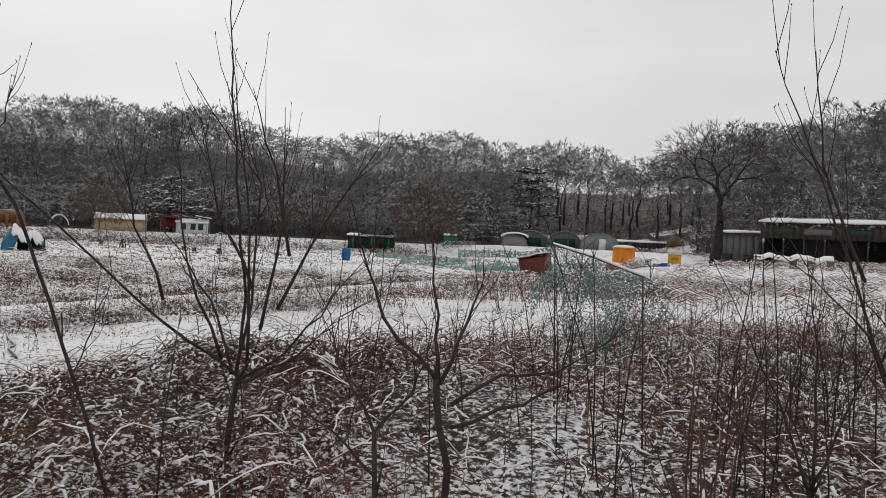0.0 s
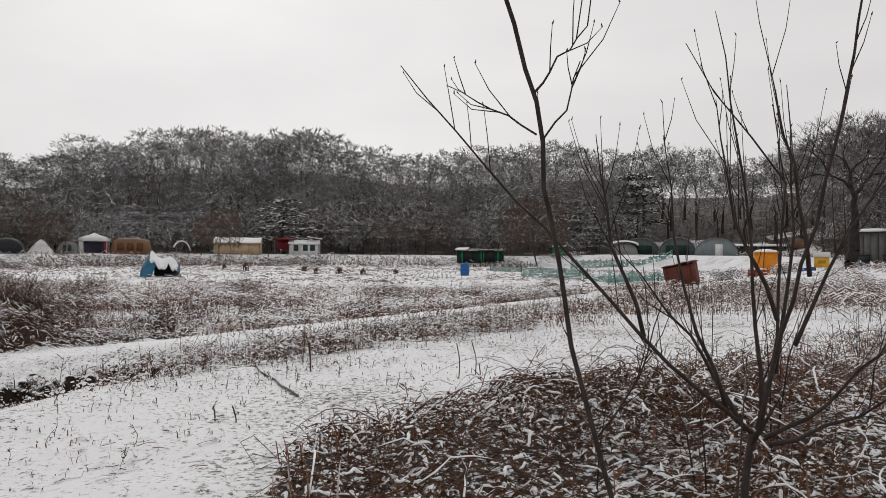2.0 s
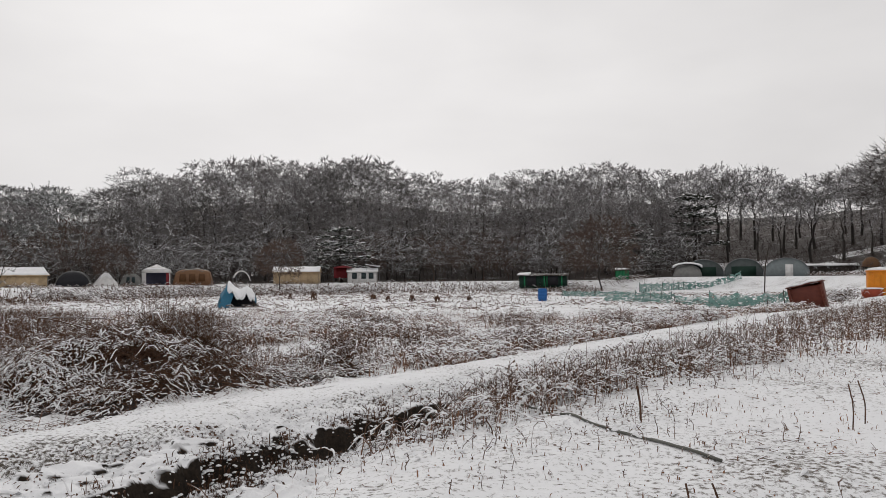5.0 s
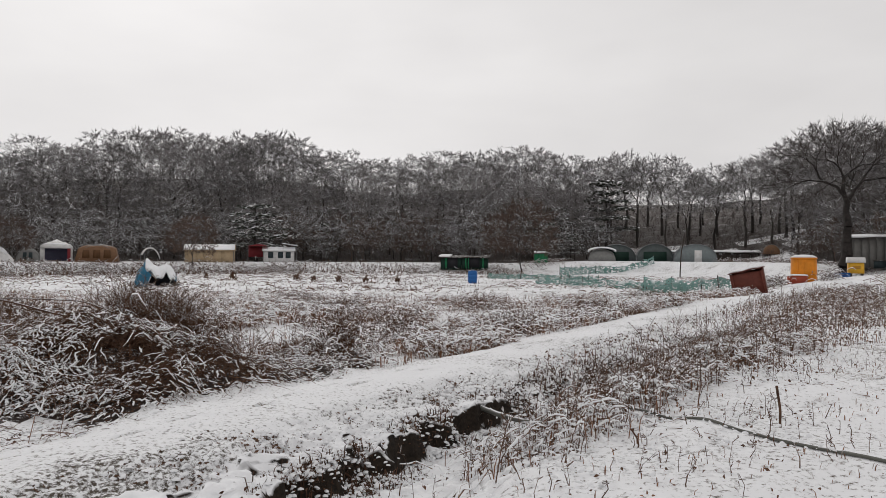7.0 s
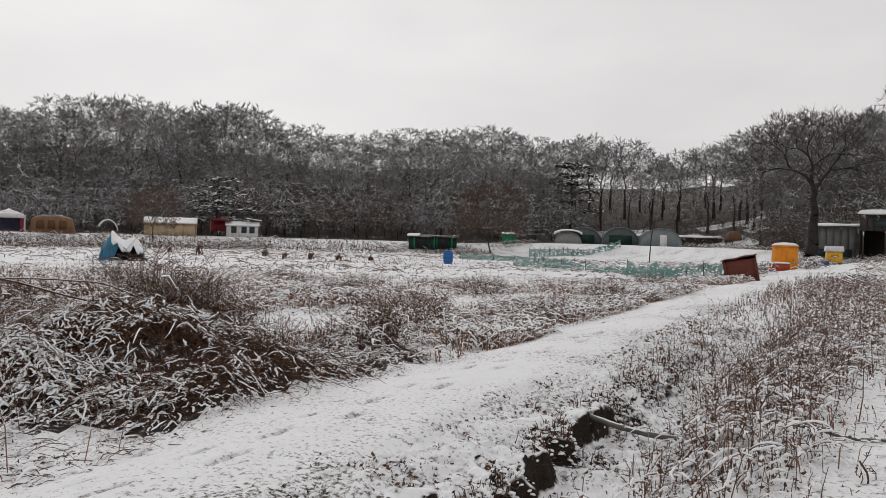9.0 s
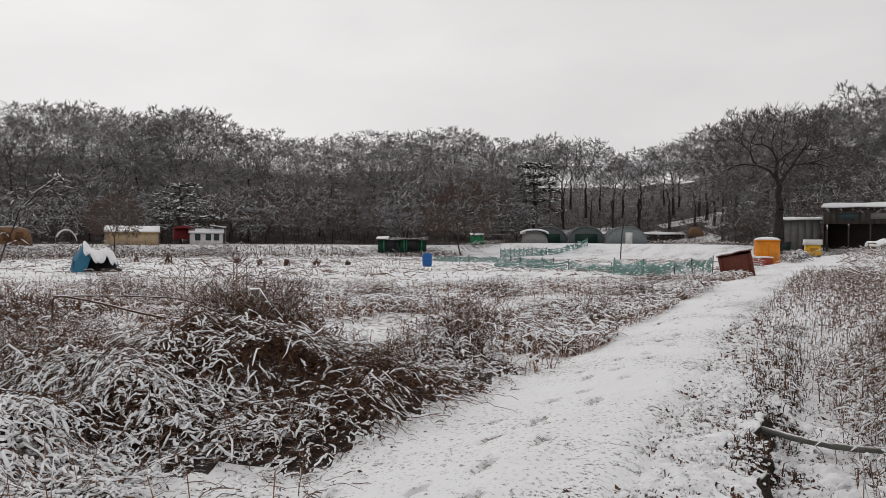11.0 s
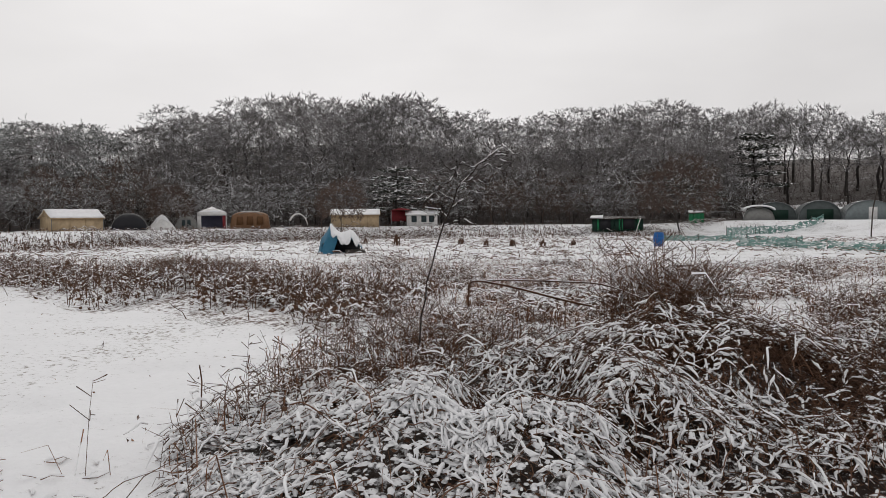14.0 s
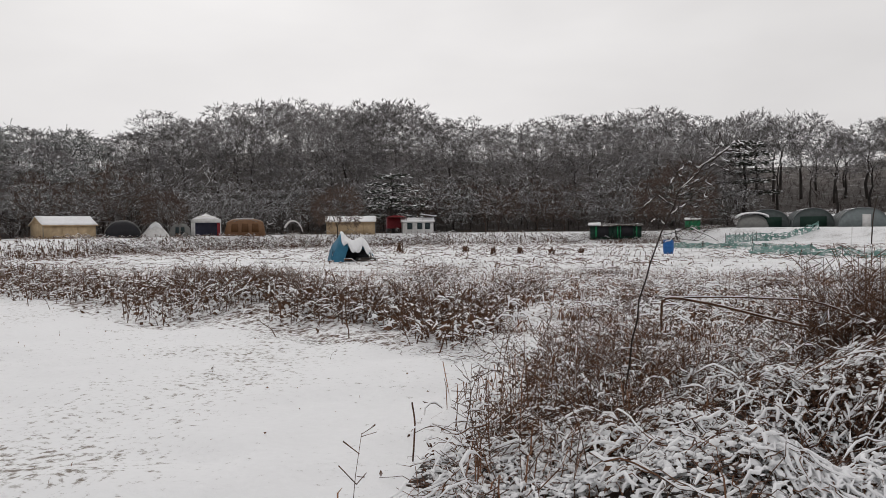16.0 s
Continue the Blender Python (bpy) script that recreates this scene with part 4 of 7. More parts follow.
# leaning red-brown box by the path
bx, by = 2.0, 38.2
ob = thing("metal_bin", bx, by, gz(bx, by), -18, "leaning red-brown sheet-metal bin beside the footpath", "bin")
ob.matrix_world = pose(bx, by, gz(bx, by) - 0.05, 0, -11, -18)
for k, (c, s) in enumerate((((0, -0.45, 0.5), (1.34, 0.04, 1.0)), ((0, 0.45, 0.55), (1.34, 0.04, 1.1)), ((-0.66, 0, 0.52), (0.04, 0.86, 1.04)), ((0.66, 0, 0.56), (0.04, 0.86, 1.12)))):
    g = Geo()
    g.box(c, s, 0, 1.02)
    part("side_panel", g, M_RUST, ob)
g = Geo()
g.grid([[(xx, yy, 1.06 + 0.06 * (xx + 0.7) + 0.02 * math.sin(xx * 8)) for xx in np.linspace(-0.74, 0.74, 8)] for yy in np.linspace(-0.52, 0.55, 6)])
part("lid", g, M_RUST, ob, thick=0.04)
g = Geo()
g.grid([[(xx, yy, 1.11 + 0.06 * (xx + 0.7) + 0.02 * math.sin(xx * 9 + yy)) for xx in np.linspace(-0.7, 0.7, 8)] for yy in np.linspace(-0.5, 0.53, 6)])
part("snow", g, M_CAP, ob, "thin snow on the lid", thick=0.05)
for s in (-1, 1):
    g = Geo()
    g.box((s * 0.6, -0.48, 0.5), (0.06, 0.03, 1.0))
    part("corner_rib", g, M_RUST, ob)

# orange cabin
cx_, cy_ = 7.5, 49.2
ob = thing("portable_cabin", cx_, cy_, gz(cx_, cy_) - 0.02, -12, "orange plastic portable cabin with snow on its top", "cabin")
g = Geo()
ang = np.linspace(0, 2 * np.pi, 25)
def squircle(r, z):
    return [(r * math.copysign(abs(math.cos(t)) ** 0.55, math.cos(t)), r * math.copysign(abs(math.sin(t)) ** 0.55, math.sin(t)), z) for t in ang]
g.grid([squircle(0.66, 0.0), squircle(0.66, 0.5), squircle(0.665, 0.52), squircle(0.66, 0.54), squircle(0.65, 1.32), squircle(0.60, 1.42)])
part("body", g, M_TOILET, ob, thick=0.03)
g = Geo()
g.grid([squircle(0.68, 1.38), squircle(0.68, 1.44), squircle(0.5, 1.52), squircle(0.2, 1.55), squircle(0.01, 1.56)])
part("roof", g, M_TOILET, ob, thick=0.03)
g = Geo()
g.grid([squircle(0.66, 1.47), squircle(0.5, 1.56), squircle(0.2, 1.6), squircle(0.01, 1.61)])
part("snow", g, M_CAP, ob, "snow cap", thick=0.05)
for xx in (-0.35, 0.05, 0.42):
    g = Geo()
    g.box((xx, -0.66, 0.68), (0.05, 0.04, 1.25))
    part("rib", g, M_TOILET, ob)
g = Geo()
g.box((0.2, -0.67, 0.66), (0.5, 0.03, 1.15))
door = part("door", g, M_TOILET, ob)
g = Geo()
g.box((0.38, -0.70, 0.66), (0.04, 0.03, 0.14))
part("handle", g, M_GREYC, door, "grey door handle")

# red crate beside it
ob = thing("red_crate", 6.8, 48.0, gz(6.8, 48.0), -8, "small red crate with snow on top", "crate")
for k, (c, s) in enumerate((((0, -0.3, 0.2), (0.95, 0.04, 0.42)), ((0, 0.3, 0.2), (0.95, 0.04, 0.42)), ((-0.46, 0, 0.2), (0.04, 0.58, 0.42)), ((0.46, 0, 0.2), (0.04, 0.58, 0.42)))):
    g = Geo()
    g.box(c, s, 0, 1.03)
    part("side_panel", g, paint("red_paint", (0.33, 0.06, 0.03)) if not k else bpy.data.materials["red_paint"], ob)
g = Geo()
g.grid([[(xx, yy, 0.44 + 0.05 * math.cos(xx * 2) * math.cos(yy * 3)) for xx in np.linspace(-0.5, 0.5, 7)] for yy in np.linspace(-0.34, 0.34, 5)])
part("snow", g, M_CAP, ob, "snow heaped on the crate", thick=0.06)

# yellow hive box
ob = thing("yellow_box", 11.0, 51.2, gz(11.0, 51.2), -12, "yellow wooden box on legs under a snowy white lid", "box")
g = Geo()
g.box((0, 0, 0.52), (0.82, 0.7, 0.62), 0, 0.97)
part("body", g, M_YELLOW, ob)
g = Geo()
g.box((0, -0.36, 0.56), (0.42, 0.02, 0.2))
part("panel", g, paint("ochre_panel", (0.45, 0.22, 0.03)), ob, "darker ochre panel on the front")
g = Geo()
g.box((0, 0, 1.0), (0.95, 0.85, 0.32), 0, 0.94)
part("lid", g, M_WHITE, ob, "white lid under snow")
for sx in (-0.34, 0.34):
    for sy in (-0.28, 0.28):
        g = Geo()
        g.box((sx, sy, 0.08), (0.07, 0.07, 0.34))
        part("leg", g, M_WOOD, ob)
for k, xx in enumerate((-1.2, -0.75)):
    o = thing("blue_crate", 11.0 + xx, 50.6, gz(11.0 + xx, 50.6), 10 * k - 20, "small blue plastic crate in the snow", "crate", "blue crates")
    g = Geo()
    g.box((0, 0, 0.13), (0.4, 0.3, 0.3), 0, 1.08)
    part("body", g, M_BLUEB, o)
    g = Geo()
    g.box((0, 0, 0.285), (0.46, 0.36, 0.03))
    part("rim", g, M_BLUEB, o)

# blue barrel in the field
ob = thing("blue_barrel", -12.6, 60.0, gz(-12.6, 60.0), 0, "upright blue plastic barrel in the tilled field", "barrel")
g = Geo()
g.grid([[(r * math.cos(t), r * math.sin(t), zz) for t in np.linspace(0, 2 * np.pi, 17)] for r, zz in ((0.30, -0.1), (0.33, 0.05), (0.36, 0.28), (0.345, 0.3), (0.36, 0.32), (0.36, 0.55), (0.345, 0.57), (0.36, 0.59), (0.33, 0.82), (0.30, 0.85))])
part("body", g, M_BLUEB, ob)
g = Geo()
g.grid([[(r * math.cos(t), r * math.sin(t), zz) for t in np.linspace(0, 2 * np.pi, 17)] for r, zz in ((0.31, 0.84), (0.31, 0.88), (0.01, 0.9))])
part("lid", g, M_BLUEB, ob)

# greenhouse tunnels, white dome
tunnel(2.3, 116, -4, 5.4, 9, 2.35, "dark arched greenhouse tunnel with snow on its ridge")
tunnel(7.3, 113.2, -5, 5.0, 9, 2.4, "dark arched greenhouse tunnel with a green front")
tunnel(11.9, 108.3, -7, 5.4, 9, 2.3, "pale arched greenhouse tunnel with a white door", door=True)
ob = dome_tent(0.1, 114.6, -3, 3.9, 3.2, 1.75, M_GREYC, "round shelter under a thick white snow cap", name="snow_capped_shelter", snow=False)
us = np.linspace(-1, 1, 11)
g = Geo()
g.grid([[(u_ * 1.95, v_ * 1.5, 1.15 + 0.85 * math.sqrt(max(0, 1 - 0.72 * u_ * u_ - 0.25 * v_ * v_))) for u_ in us] for v_ in us])
part("snow", g, M_CAP, ob, "thick rounded snow cap", thick=0.12)

# far sheds
def shed(x, y, turn, w, d, h, label, wall, over=0.25, pitch=0.25, openings=(), name="shed", snowy=1.0, open_front=False):
    """Lean-to: boarded walls, sloping roof with snow, posts; openings are flat panels before the boards."""
    ob = thing(name, x, y, gz(x, y), turn, label, "shed")
    n = max(4, int(w / 0.6))
    for k in range(n):
        xx = -w / 2 + w * (k + 0.5) / n
        g = Geo()
        low = 0.62 * h if open_front else -0.15
        g.box((xx, -d / 2 + 0.02 * (k % 2), (h + low) / 2), (w / n - 0.03, 0.05, h - low))
        part("board", g, wall, ob)
        if open_front and k % 3 == 0:
            g = Geo()
            g.box((xx, -d / 2 + 0.1, 0.31 * h - 0.1), (0.14, 0.14, 0.64 * h + 0.1))
            part("post", g, M_WOOD, ob)
    for s in (-1, 1):
        g = Geo()
        g.box((s * w / 2, 0.03, h / 2 - 0.1), (0.06, d - 0.05, h + 0.1))
        part("side_wall", g, wall, ob)
    g = Geo()
    g.box((0, d / 2, h / 2 - 0.1), (w - 0.1, 0.05, h))
    part("back_wall", g, wall, ob)
    rows = [[(xx, -d / 2 - over + (d + 2 * over) * k / 3, h + 0.02 + pitch * k / 3 + 0.03 * math.sin(xx * 1.7 + k)) for xx in np.linspace(-w / 2 - over, w / 2 + over, 14)] for k in range(4)]
    g = Geo()
    g.grid(rows)
    part("roof", g, M_WOOD, ob, thick=0.06)
    g = Geo()
    g.grid((np.array(rows) * (0.995, 0.98, 1) + (0, 0, 0.12))[:, :max(3, int(14 * snowy))])
    part("snow", g, M_CAP, ob, "snow along the roof", thick=0.13)
    for xx, zz, ww, hh, m_, nm in openings:
        g = Geo()
        g.box((xx, -d / 2 - 0.06, zz), (ww, 0.05, hh))
        part(nm, g, m_, ob)
        g = Geo()
        g.box((xx, -d / 2 - 0.07, zz + hh / 2), (ww + 0.16, 0.07, 0.08))
        part("lintel", g, M_WOOD, ob)
    return ob


M_SHEET = paint("grey_sheeting", (0.17, 0.165, 0.155), scale=1.2, bump=0.2)
shed(24.2, 83.8, -24, 3.9, 3, 2.9, "grey sheet-clad shed with a snowy roof beside an oak", M_SHEET, openings=((-1.2, 0.35, 1.0, 0.7, M_GLASSY, "window"), (1.0, 0.35, 1.2, 0.7, M_GLASSY, "window")))
shed(30.6, 78.3, -27, 11.5, 4, 3.9, "long dark open-sided shed with snow on its roof", M_WOOD, pitch=0.5,
     open_front=True, openings=((-3.7, 3.15, 1.9, 0.65, M_GLASSY, "window"), (-0.6, 3.15, 2.4, 0.6, M_SHEET, "panel"), (2.9, 3.15, 2.2, 0.65, M_GLASSY, "window")))
shed(9.0, 129.5, -5, 3.2, 2, 1.25, "small far grey shed up the slope", M_SHEET)
shed(17.0, 121.5, -8, 12.0, 2, 1.3, "low dark shed row at the foot of the wood", M_WOOD)
dome_tent(24.3, 119.0, -14, 2.4, 2.2, 1.4, M_ORANGE, "small orange tent at the foot of the wood", power=2.2, name="small_tent", snow=False)
# its two dark openings are black panels that stand for the shade inside
shed(-17.0, 92.4, 3, 5.4, 2.4, 1.25, "low shed wrapped in dark green sheeting", M_GREEN, snowy=0.3,
     openings=((-1.3, 0.7, 1.1, 1.2, M_BLACK, "opening"), (1.2, 0.75, 1.2, 1.2, M_BLACK, "opening"), (-2.1, 0.7, 0.16, 1.3, M_GREEN_B, "post"), (0.2, 0.7, 0.16, 1.3, M_GREEN_B, "post"), (0.5, 0.7, 0.10, 1.3, M_GREEN_B, "post"), (2.2, 0.7, 0.16, 1.3, M_GREEN_B, "post")))
shed(-8.3, 101.5, 2, 1.6, 1.3, 1.15, "small bright green hut", M_GREEN_B, over=0.08, pitch=0.12)

# ---- dead vegetation under snow ----
def scatter(rng, n, box, keep):
    """n points in box (x0, x1, y0, y1) where keep(x, y) says so, 0..1."""
    xs, ys, got = [], [], 0
    for _ in range(60):
        x, y = rng.uniform(box[0], box[1], n * 2), rng.uniform(box[2], box[3], n * 2)
        ok = rng.random(n * 2) < keep(x, y)
        xs.append(x[ok])
        ys.append(y[ok])
        got += ok.sum()
        if got >= n:
            break
    return np.concatenate(xs)[:n], np.concatenate(ys)[:n]


def stalks(geo, rng, x, y, height, rad, lean=0.2, twigs=2, pieces=3):
    """Upright dead stalks with a few side twigs and seed heads."""
    n = len(x)
    h = height * rng.uniform(0.45, 1.25, n)
    a = rng.uniform(0, 2 * np.pi, n)
    ln = np.abs(rng.normal(0, lean, n))
    t = np.linspace(0, 1, pieces + 1)[None]
    px = x[:, None] + np.cos(a)[:, None] * (ln * h)[:, None] * t ** 1.8 + rng.normal(0, 0.012, (n, pieces + 1))
    py_ = y[:, None] + np.sin(a)[:, None] * (ln * h)[:, None] * t ** 1.8
    pz = ground_z(x, y)[:, None] - 0.03 + h[:, None] * t * (1 - 0.12 * ln[:, None] * t)
    P = np.stack([px, py_, pz], -1)
    r = rad * rng.uniform(0.6, 1.3, n)[:, None] * np.linspace(1.0, 0.55, pieces + 1)[None]
    geo.tubes(P[:, :-1].reshape(-1, 3), P[:, 1:].reshape(-1, 3), r[:, :-1].ravel(), r[:, 1:].ravel(), 3)
    for k in range(twigs):
        f = rng.uniform(0.45, 1.0, n)
        s = P[np.arange(n), 0] + (P[np.arange(n), -1] - P[np.arange(n), 0]) * f[:, None]
        b = rng.uniform(0, 2 * np.pi, n)
        l = h * rng.uniform(0.06, 0.2, n)
        e = s + np.stack([np.cos(b) * l, np.sin(b) * l, l * rng.uniform(0.0, 1.1, n)], -1)
        geo.tubes(s, e, rad * 0.7, rad * rng.uniform(0.4, 1.3, n), 3)


def blades(geo, rng, x, y, height, width, droop=0.6):
    """Bent blades of dead grass, each a folded ribbon."""
    n = len(x)
    h = height * rng.uniform(0.4, 1.3, n)
    a = rng.uniform(0, 2 * np.pi, n)
    d = np.stack([np.cos(a), np.sin(a), 0 * a], -1)
    w = np.stack([-np.sin(a), np.cos(a), 0 * a], -1) * (width * rng.uniform(0.6, 1.3, n))[:, None] * 0.5
    b = np.stack([x, y, ground_z(x, y) - 0.02], -1)
    dr = droop * rng.uniform(0.3, 1.5, n)
    m = b + d * (h * 0.3 * dr)[:, None] + np.stack([0 * h, 0 * h, h * 0.65], -1)
    e = m + d * (h * 0.55 * dr)[:, None] + np.stack([0 * h, 0 * h, h * (0.42 - 0.5 * dr)], -1)
    V = np.stack([b - w, b + w, m + w, m - w, e + w * 0.4, e - w * 0.4], 1).reshape(-1, 3)
    f = (np.arange(n) * 6)[:, None, None] + np.array([(0, 1, 2, 3), (3, 2, 4, 5)])[None]
    geo.add(V, f.reshape(-1, 4))


def stuff(name, geo, mat_, label, category):
    return tagged(part(name, geo, mat_), label, category, kind="stuff")


def off_path(x, y, side=1.15):
    return np.abs(x - path_x(y)) > side


def left_bank(x, y):
    u = x - path_x(y)
    q = np.exp(-((x + 13.4) / 2.9) ** 4 - ((y - 11.4) / 3.6) ** 4) + 0.9 * np.exp(-((x + 11.0) / 1.5) ** 2 - ((y - 14.3) / 2.2) ** 2)
    return np.minimum(q, 1) * (u < -1.0 - 0.15 * vnoise(x, y, 0.8, 31)) * (~clearing(x, y)) * (0.55 + 0.6 * vnoise(x, y, 0.9, 30))


def right_bank(x, y):
    ok = (x > -4.0) & (y > 3.3 + 0.5 * vnoise(x, y, 0.7, 97) + 0.3 * vnoise(x, y, 0.25, 98)) & (y < 17) & ~open_snow(x, y)
    return ok * (0.6 + 0.5 * vnoise(x, y, 1.1, 33)) * (1 - 0.8 * step(8, 13, y) * (1 - step(1.2, 3.0, x))) * (1 - 0.4 * step(3.5, 7, x)) * (0.8 + 0.2 * step(4.0, 6.0, y))


def weed_strip(x, y):
    line = 6.1 - 0.5 * x
    return (x < -16.5) * np.exp(-((y - line - 2.2) / 2.3) ** 4) * np.clip(0.30 + 1.7 * vnoise(x, y, 1.4, 35), 0.02, 1)


def grass_field(x, y):
    u = x - path_x(y)
    return (u < -1.1) * step(13.2, 15.5, y + 0.35 * np.minimum(0, x + 9.5)) * (1 - step(33, 40, y + 2.5 * vnoise(x, y, 4, 37))) * (0.05 + 0.95 * step(-15, -5, u)) * np.clip(0.32 + 1.0 * vnoise(x, y, 1.1, 36) + 0.9 * vnoise(x, y, 3.5, 39), 0.01, 1) * (~clearing(x, y))


def ditch_side(x, y):
    u = x - path_x(y)
    far = step(12, 18, y)
    band = (0.06 + 0.3 * far) * np.exp(-((u - 1.5) / 0.25) ** 2) + 0.8 * np.exp(-((u - 3.0) / 0.4) ** 2) * (0.12 + 0.88 * step(9.6, 11.5, y)) + 0.9 * np.exp(-((u - 3.4) / 0.7) ** 2) * step(11, 13, y) + far * (u > 1.2) * (u < 3.5 + 0.45 * np.maximum(0, y - 12)) * 0.8
    band = band + 0.8 * np.exp(-((x + 6.3) / 0.6) ** 2 - ((y - 10.5) / 1.0) ** 2)
    return band * (y < 37) * (0.6 + 0.7 * vnoise(x, y, 0.9, 38))


def strands(stem, snow, rng, x, y, low, high, length, rad, r_snow, cover=0.75, pieces=5, arch=0.12, curl=0.4, flow=None, hug=True, share=1.0, over=None, wild=0.7):
    """Bent canes; where snow lies on them it forms a ridge along their tops."""
    n = len(x)
    L = length * rng.uniform(0.5, 1.4, n)
    a = rng.uniform(0, 2 * np.pi, n) if flow is None else flow(x, y) + rng.normal(0, wild, n)
    turn = a[:, None] + np.cumsum(rng.normal(0, 0.6 * curl, (n, pieces)), 1) + rng.normal(0, 2.2 * curl, n)[:, None] * np.linspace(0, 1, pieces)[None]
    dx = np.concatenate([np.zeros((n, 1)), np.cumsum(np.cos(turn), 1)], 1) * (L / pieces)[:, None]
    dy = np.concatenate([np.zeros((n, 1)), np.cumsum(np.sin(turn), 1)], 1) * (L / pieces)[:, None]
    px, py_ = x[:, None] + dx, y[:, None] + dy
    if pieces > 3:
        px, py_ = px + rng.normal(0, 0.008, px.shape), py_ + rng.normal(0, 0.008, px.shape)
    t = np.linspace(0, 1, pieces + 1)[None]
    up = (low + (high - low) * rng.random(n) ** 1.5)[:, None] + rng.normal(0, 0.12, n)[:, None] * L[:, None] * (t - 0.5) + arch * L[:, None] * np.sin(np.pi * t)
    up = up + rng.normal(0, 0.006, (n, pieces + 1))
    base = ground_z(px, py_) if hug else ground_z(x, y)[:, None]
    if over is not None:
        base = base + over(px, py_)
    pz = np.maximum(base + up, ground_z(px, py_) + 0.004)
    P = np.stack([px, py_, pz], -1)
    r = rad * rng.uniform(0.6, 1.4, n)[:, None] * np.linspace(1.1, 0.6, pieces + 1)[None]
    if stem is not None:
        m = int(n * share)
        stem.tubes(P[:m, :-1].reshape(-1, 3), P[:m, 1:].reshape(-1, 3), r[:m, :-1].ravel(), r[:m, 1:].ravel(), 3)
    if snow is not None:
        near = pieces > 3
        k = np.arange(pieces + 1)[None]
        wave = np.sin(rng.uniform(0, 6.28, n)[:, None] + k * rng.uniform(0.5, 1.3, n)[:, None]) + 0.5 * np.sin(rng.uniform(0, 6.28, n)[:, None] + k * 2.3)
        rs = r_snow * rng.uniform(0.7, 1.25, n)[:, None] * (1.0 + 0.28 * wave if near else rng.uniform(0.4, 1.5, (n, pieces + 1)))
        rs[:, 0] *= 0.35
        rs[:, -1] *= 0.35
        bald = wave < 3.2 * (0.5 - cover) if near else rng.random((n, pieces + 1)) > cover ** 0.5
        rs = np.where(bald, 0.001, rs)
        keep = (~(bald[:, :-1] & bald[:, 1:])).ravel()
        Q = P + np.array([0, 0, 1.0]) * (r + rs * 0.25)[..., None]
        # rounded pillow of snow: an arch of points across the cane
        ax = np.gradient(P[..., :2], axis=1)
        ax = ax / np.maximum(np.linalg.norm(ax, axis=-1, keepdims=True), 1e-6)
        w = np.stack([-ax[..., 1], ax[..., 0], 0 * ax[..., 0]], -1)
        ang = np.radians((-30, 32, 90, 148, 210) if near else (-20, 90, 200))
        V = np.stack([Q + w * (rs * math.cos(t) * 1.1)[..., None] + np.array([0, 0, 1.0]) * (rs * math.sin(t))[..., None] for t in ang], 2)
        c = len(ang)
        i = np.arange(n * (pieces + 1) * c).reshape(n, pieces + 1, c)
        F = np.stack([i[:, :-1, 1:], i[:, :-1, :-1], i[:, 1:, :-1], i[:, 1:, 1:]], -1).reshape(-1, c - 1, 4)[keep]
        snow.add(V.reshape(-1, 3), F.reshape(-1, 4))


def brush(rng, n, box, keep, words, mats=None, category="bramble", **kw):
    """A patch of canes and the snow on them, as two joined meshes."""
    x, y = scatter(rng, n, box, keep)
    a, b = Geo(), Geo()
    strands(a, b, rng, x, y, **kw)
    stuff("bramble" if category == "bramble" else "weeds", a, mats or M_CANE, "dead " + words, category)
    tagged(part("snow_on_stems", b, M_CAP, smooth=True), "snow lying along " + words, "snow", kind="stuff")


def leaves(geo, rng, x, y, low, high, size, over=None):
    """Small curled dead leaves."""
    n = len(x)
    c = np.stack([x, y, ground_z(x, y) + rng.uniform(low, high, n)], -1)
    if over is not None:
        c[:, 2] += over(x, y)
    u = unit_rows(rng.normal(size=(n, 3)) * (1, 1, 0.6 if over is None else 0.4))
    v = unit_rows(np.cross(u, rng.normal(size=(n, 3))))
    k = (size * rng.uniform(0.5, 1.3, n))[:, None]
    w = np.cross(u, v) * k * 0.3
    V = np.stack([c - u * k, c - v * k * 0.5 + w, c + u * k, c + v * k * 0.5 + w], 1).reshape(-1, 3)
    geo.add(V, np.arange(4 * n).reshape(-1, 4))


def snow_pads(rng, n, box, keep, low, high, size, words, over=None):
    """Small lumps of snow caught on leaves and stems."""
    x, y = scatter(rng, n, box, keep)
    n = len(x)
    c = np.stack([x, y, ground_z(x, y) + rng.uniform(low, high, n) + (over(x, y) if over else 0)], -1)
    a = rng.uniform(0, 2 * np.pi, n)
    k = size * rng.uniform(0.4, 1.3, n)
    u = np.stack([np.cos(a), np.sin(a), rng.normal(0, 0.2, n)], -1)
    w = np.stack([-np.sin(a), np.cos(a), rng.normal(0, 0.2, n)], -1) * rng.uniform(0.45, 0.9, n)[:, None]
    g = Geo()
    t = np.arange(5) * np.pi * 0.4
    rings = [c[:, None] + (k * rad)[:, None, None] * (u[:, None] * np.cos(t)[None, :, None] + w[:, None] * np.sin(t)[None, :, None]) + np.array([0, 0, 1.0]) * (k * hz)[:, None, None]
             for rad, hz in ((1.0, -0.12), (0.85, 0.22), (0.06, 0.45))]
    V = np.stack(rings, 1).reshape(-1, 3)
    j = np.arange(5)
    one = np.concatenate([np.stack([j, (j + 1) % 5, (j + 1) % 5 + 5, j + 5], -1) + 5 * q for q in (0, 1)])
    g.add(V, ((np.arange(n) * 15)[:, None, None] + one[None]).reshape(-1, 4))
    tagged(part("snow_pads", g, M_CAP, smooth=True), words, "snow", kind="stuff")


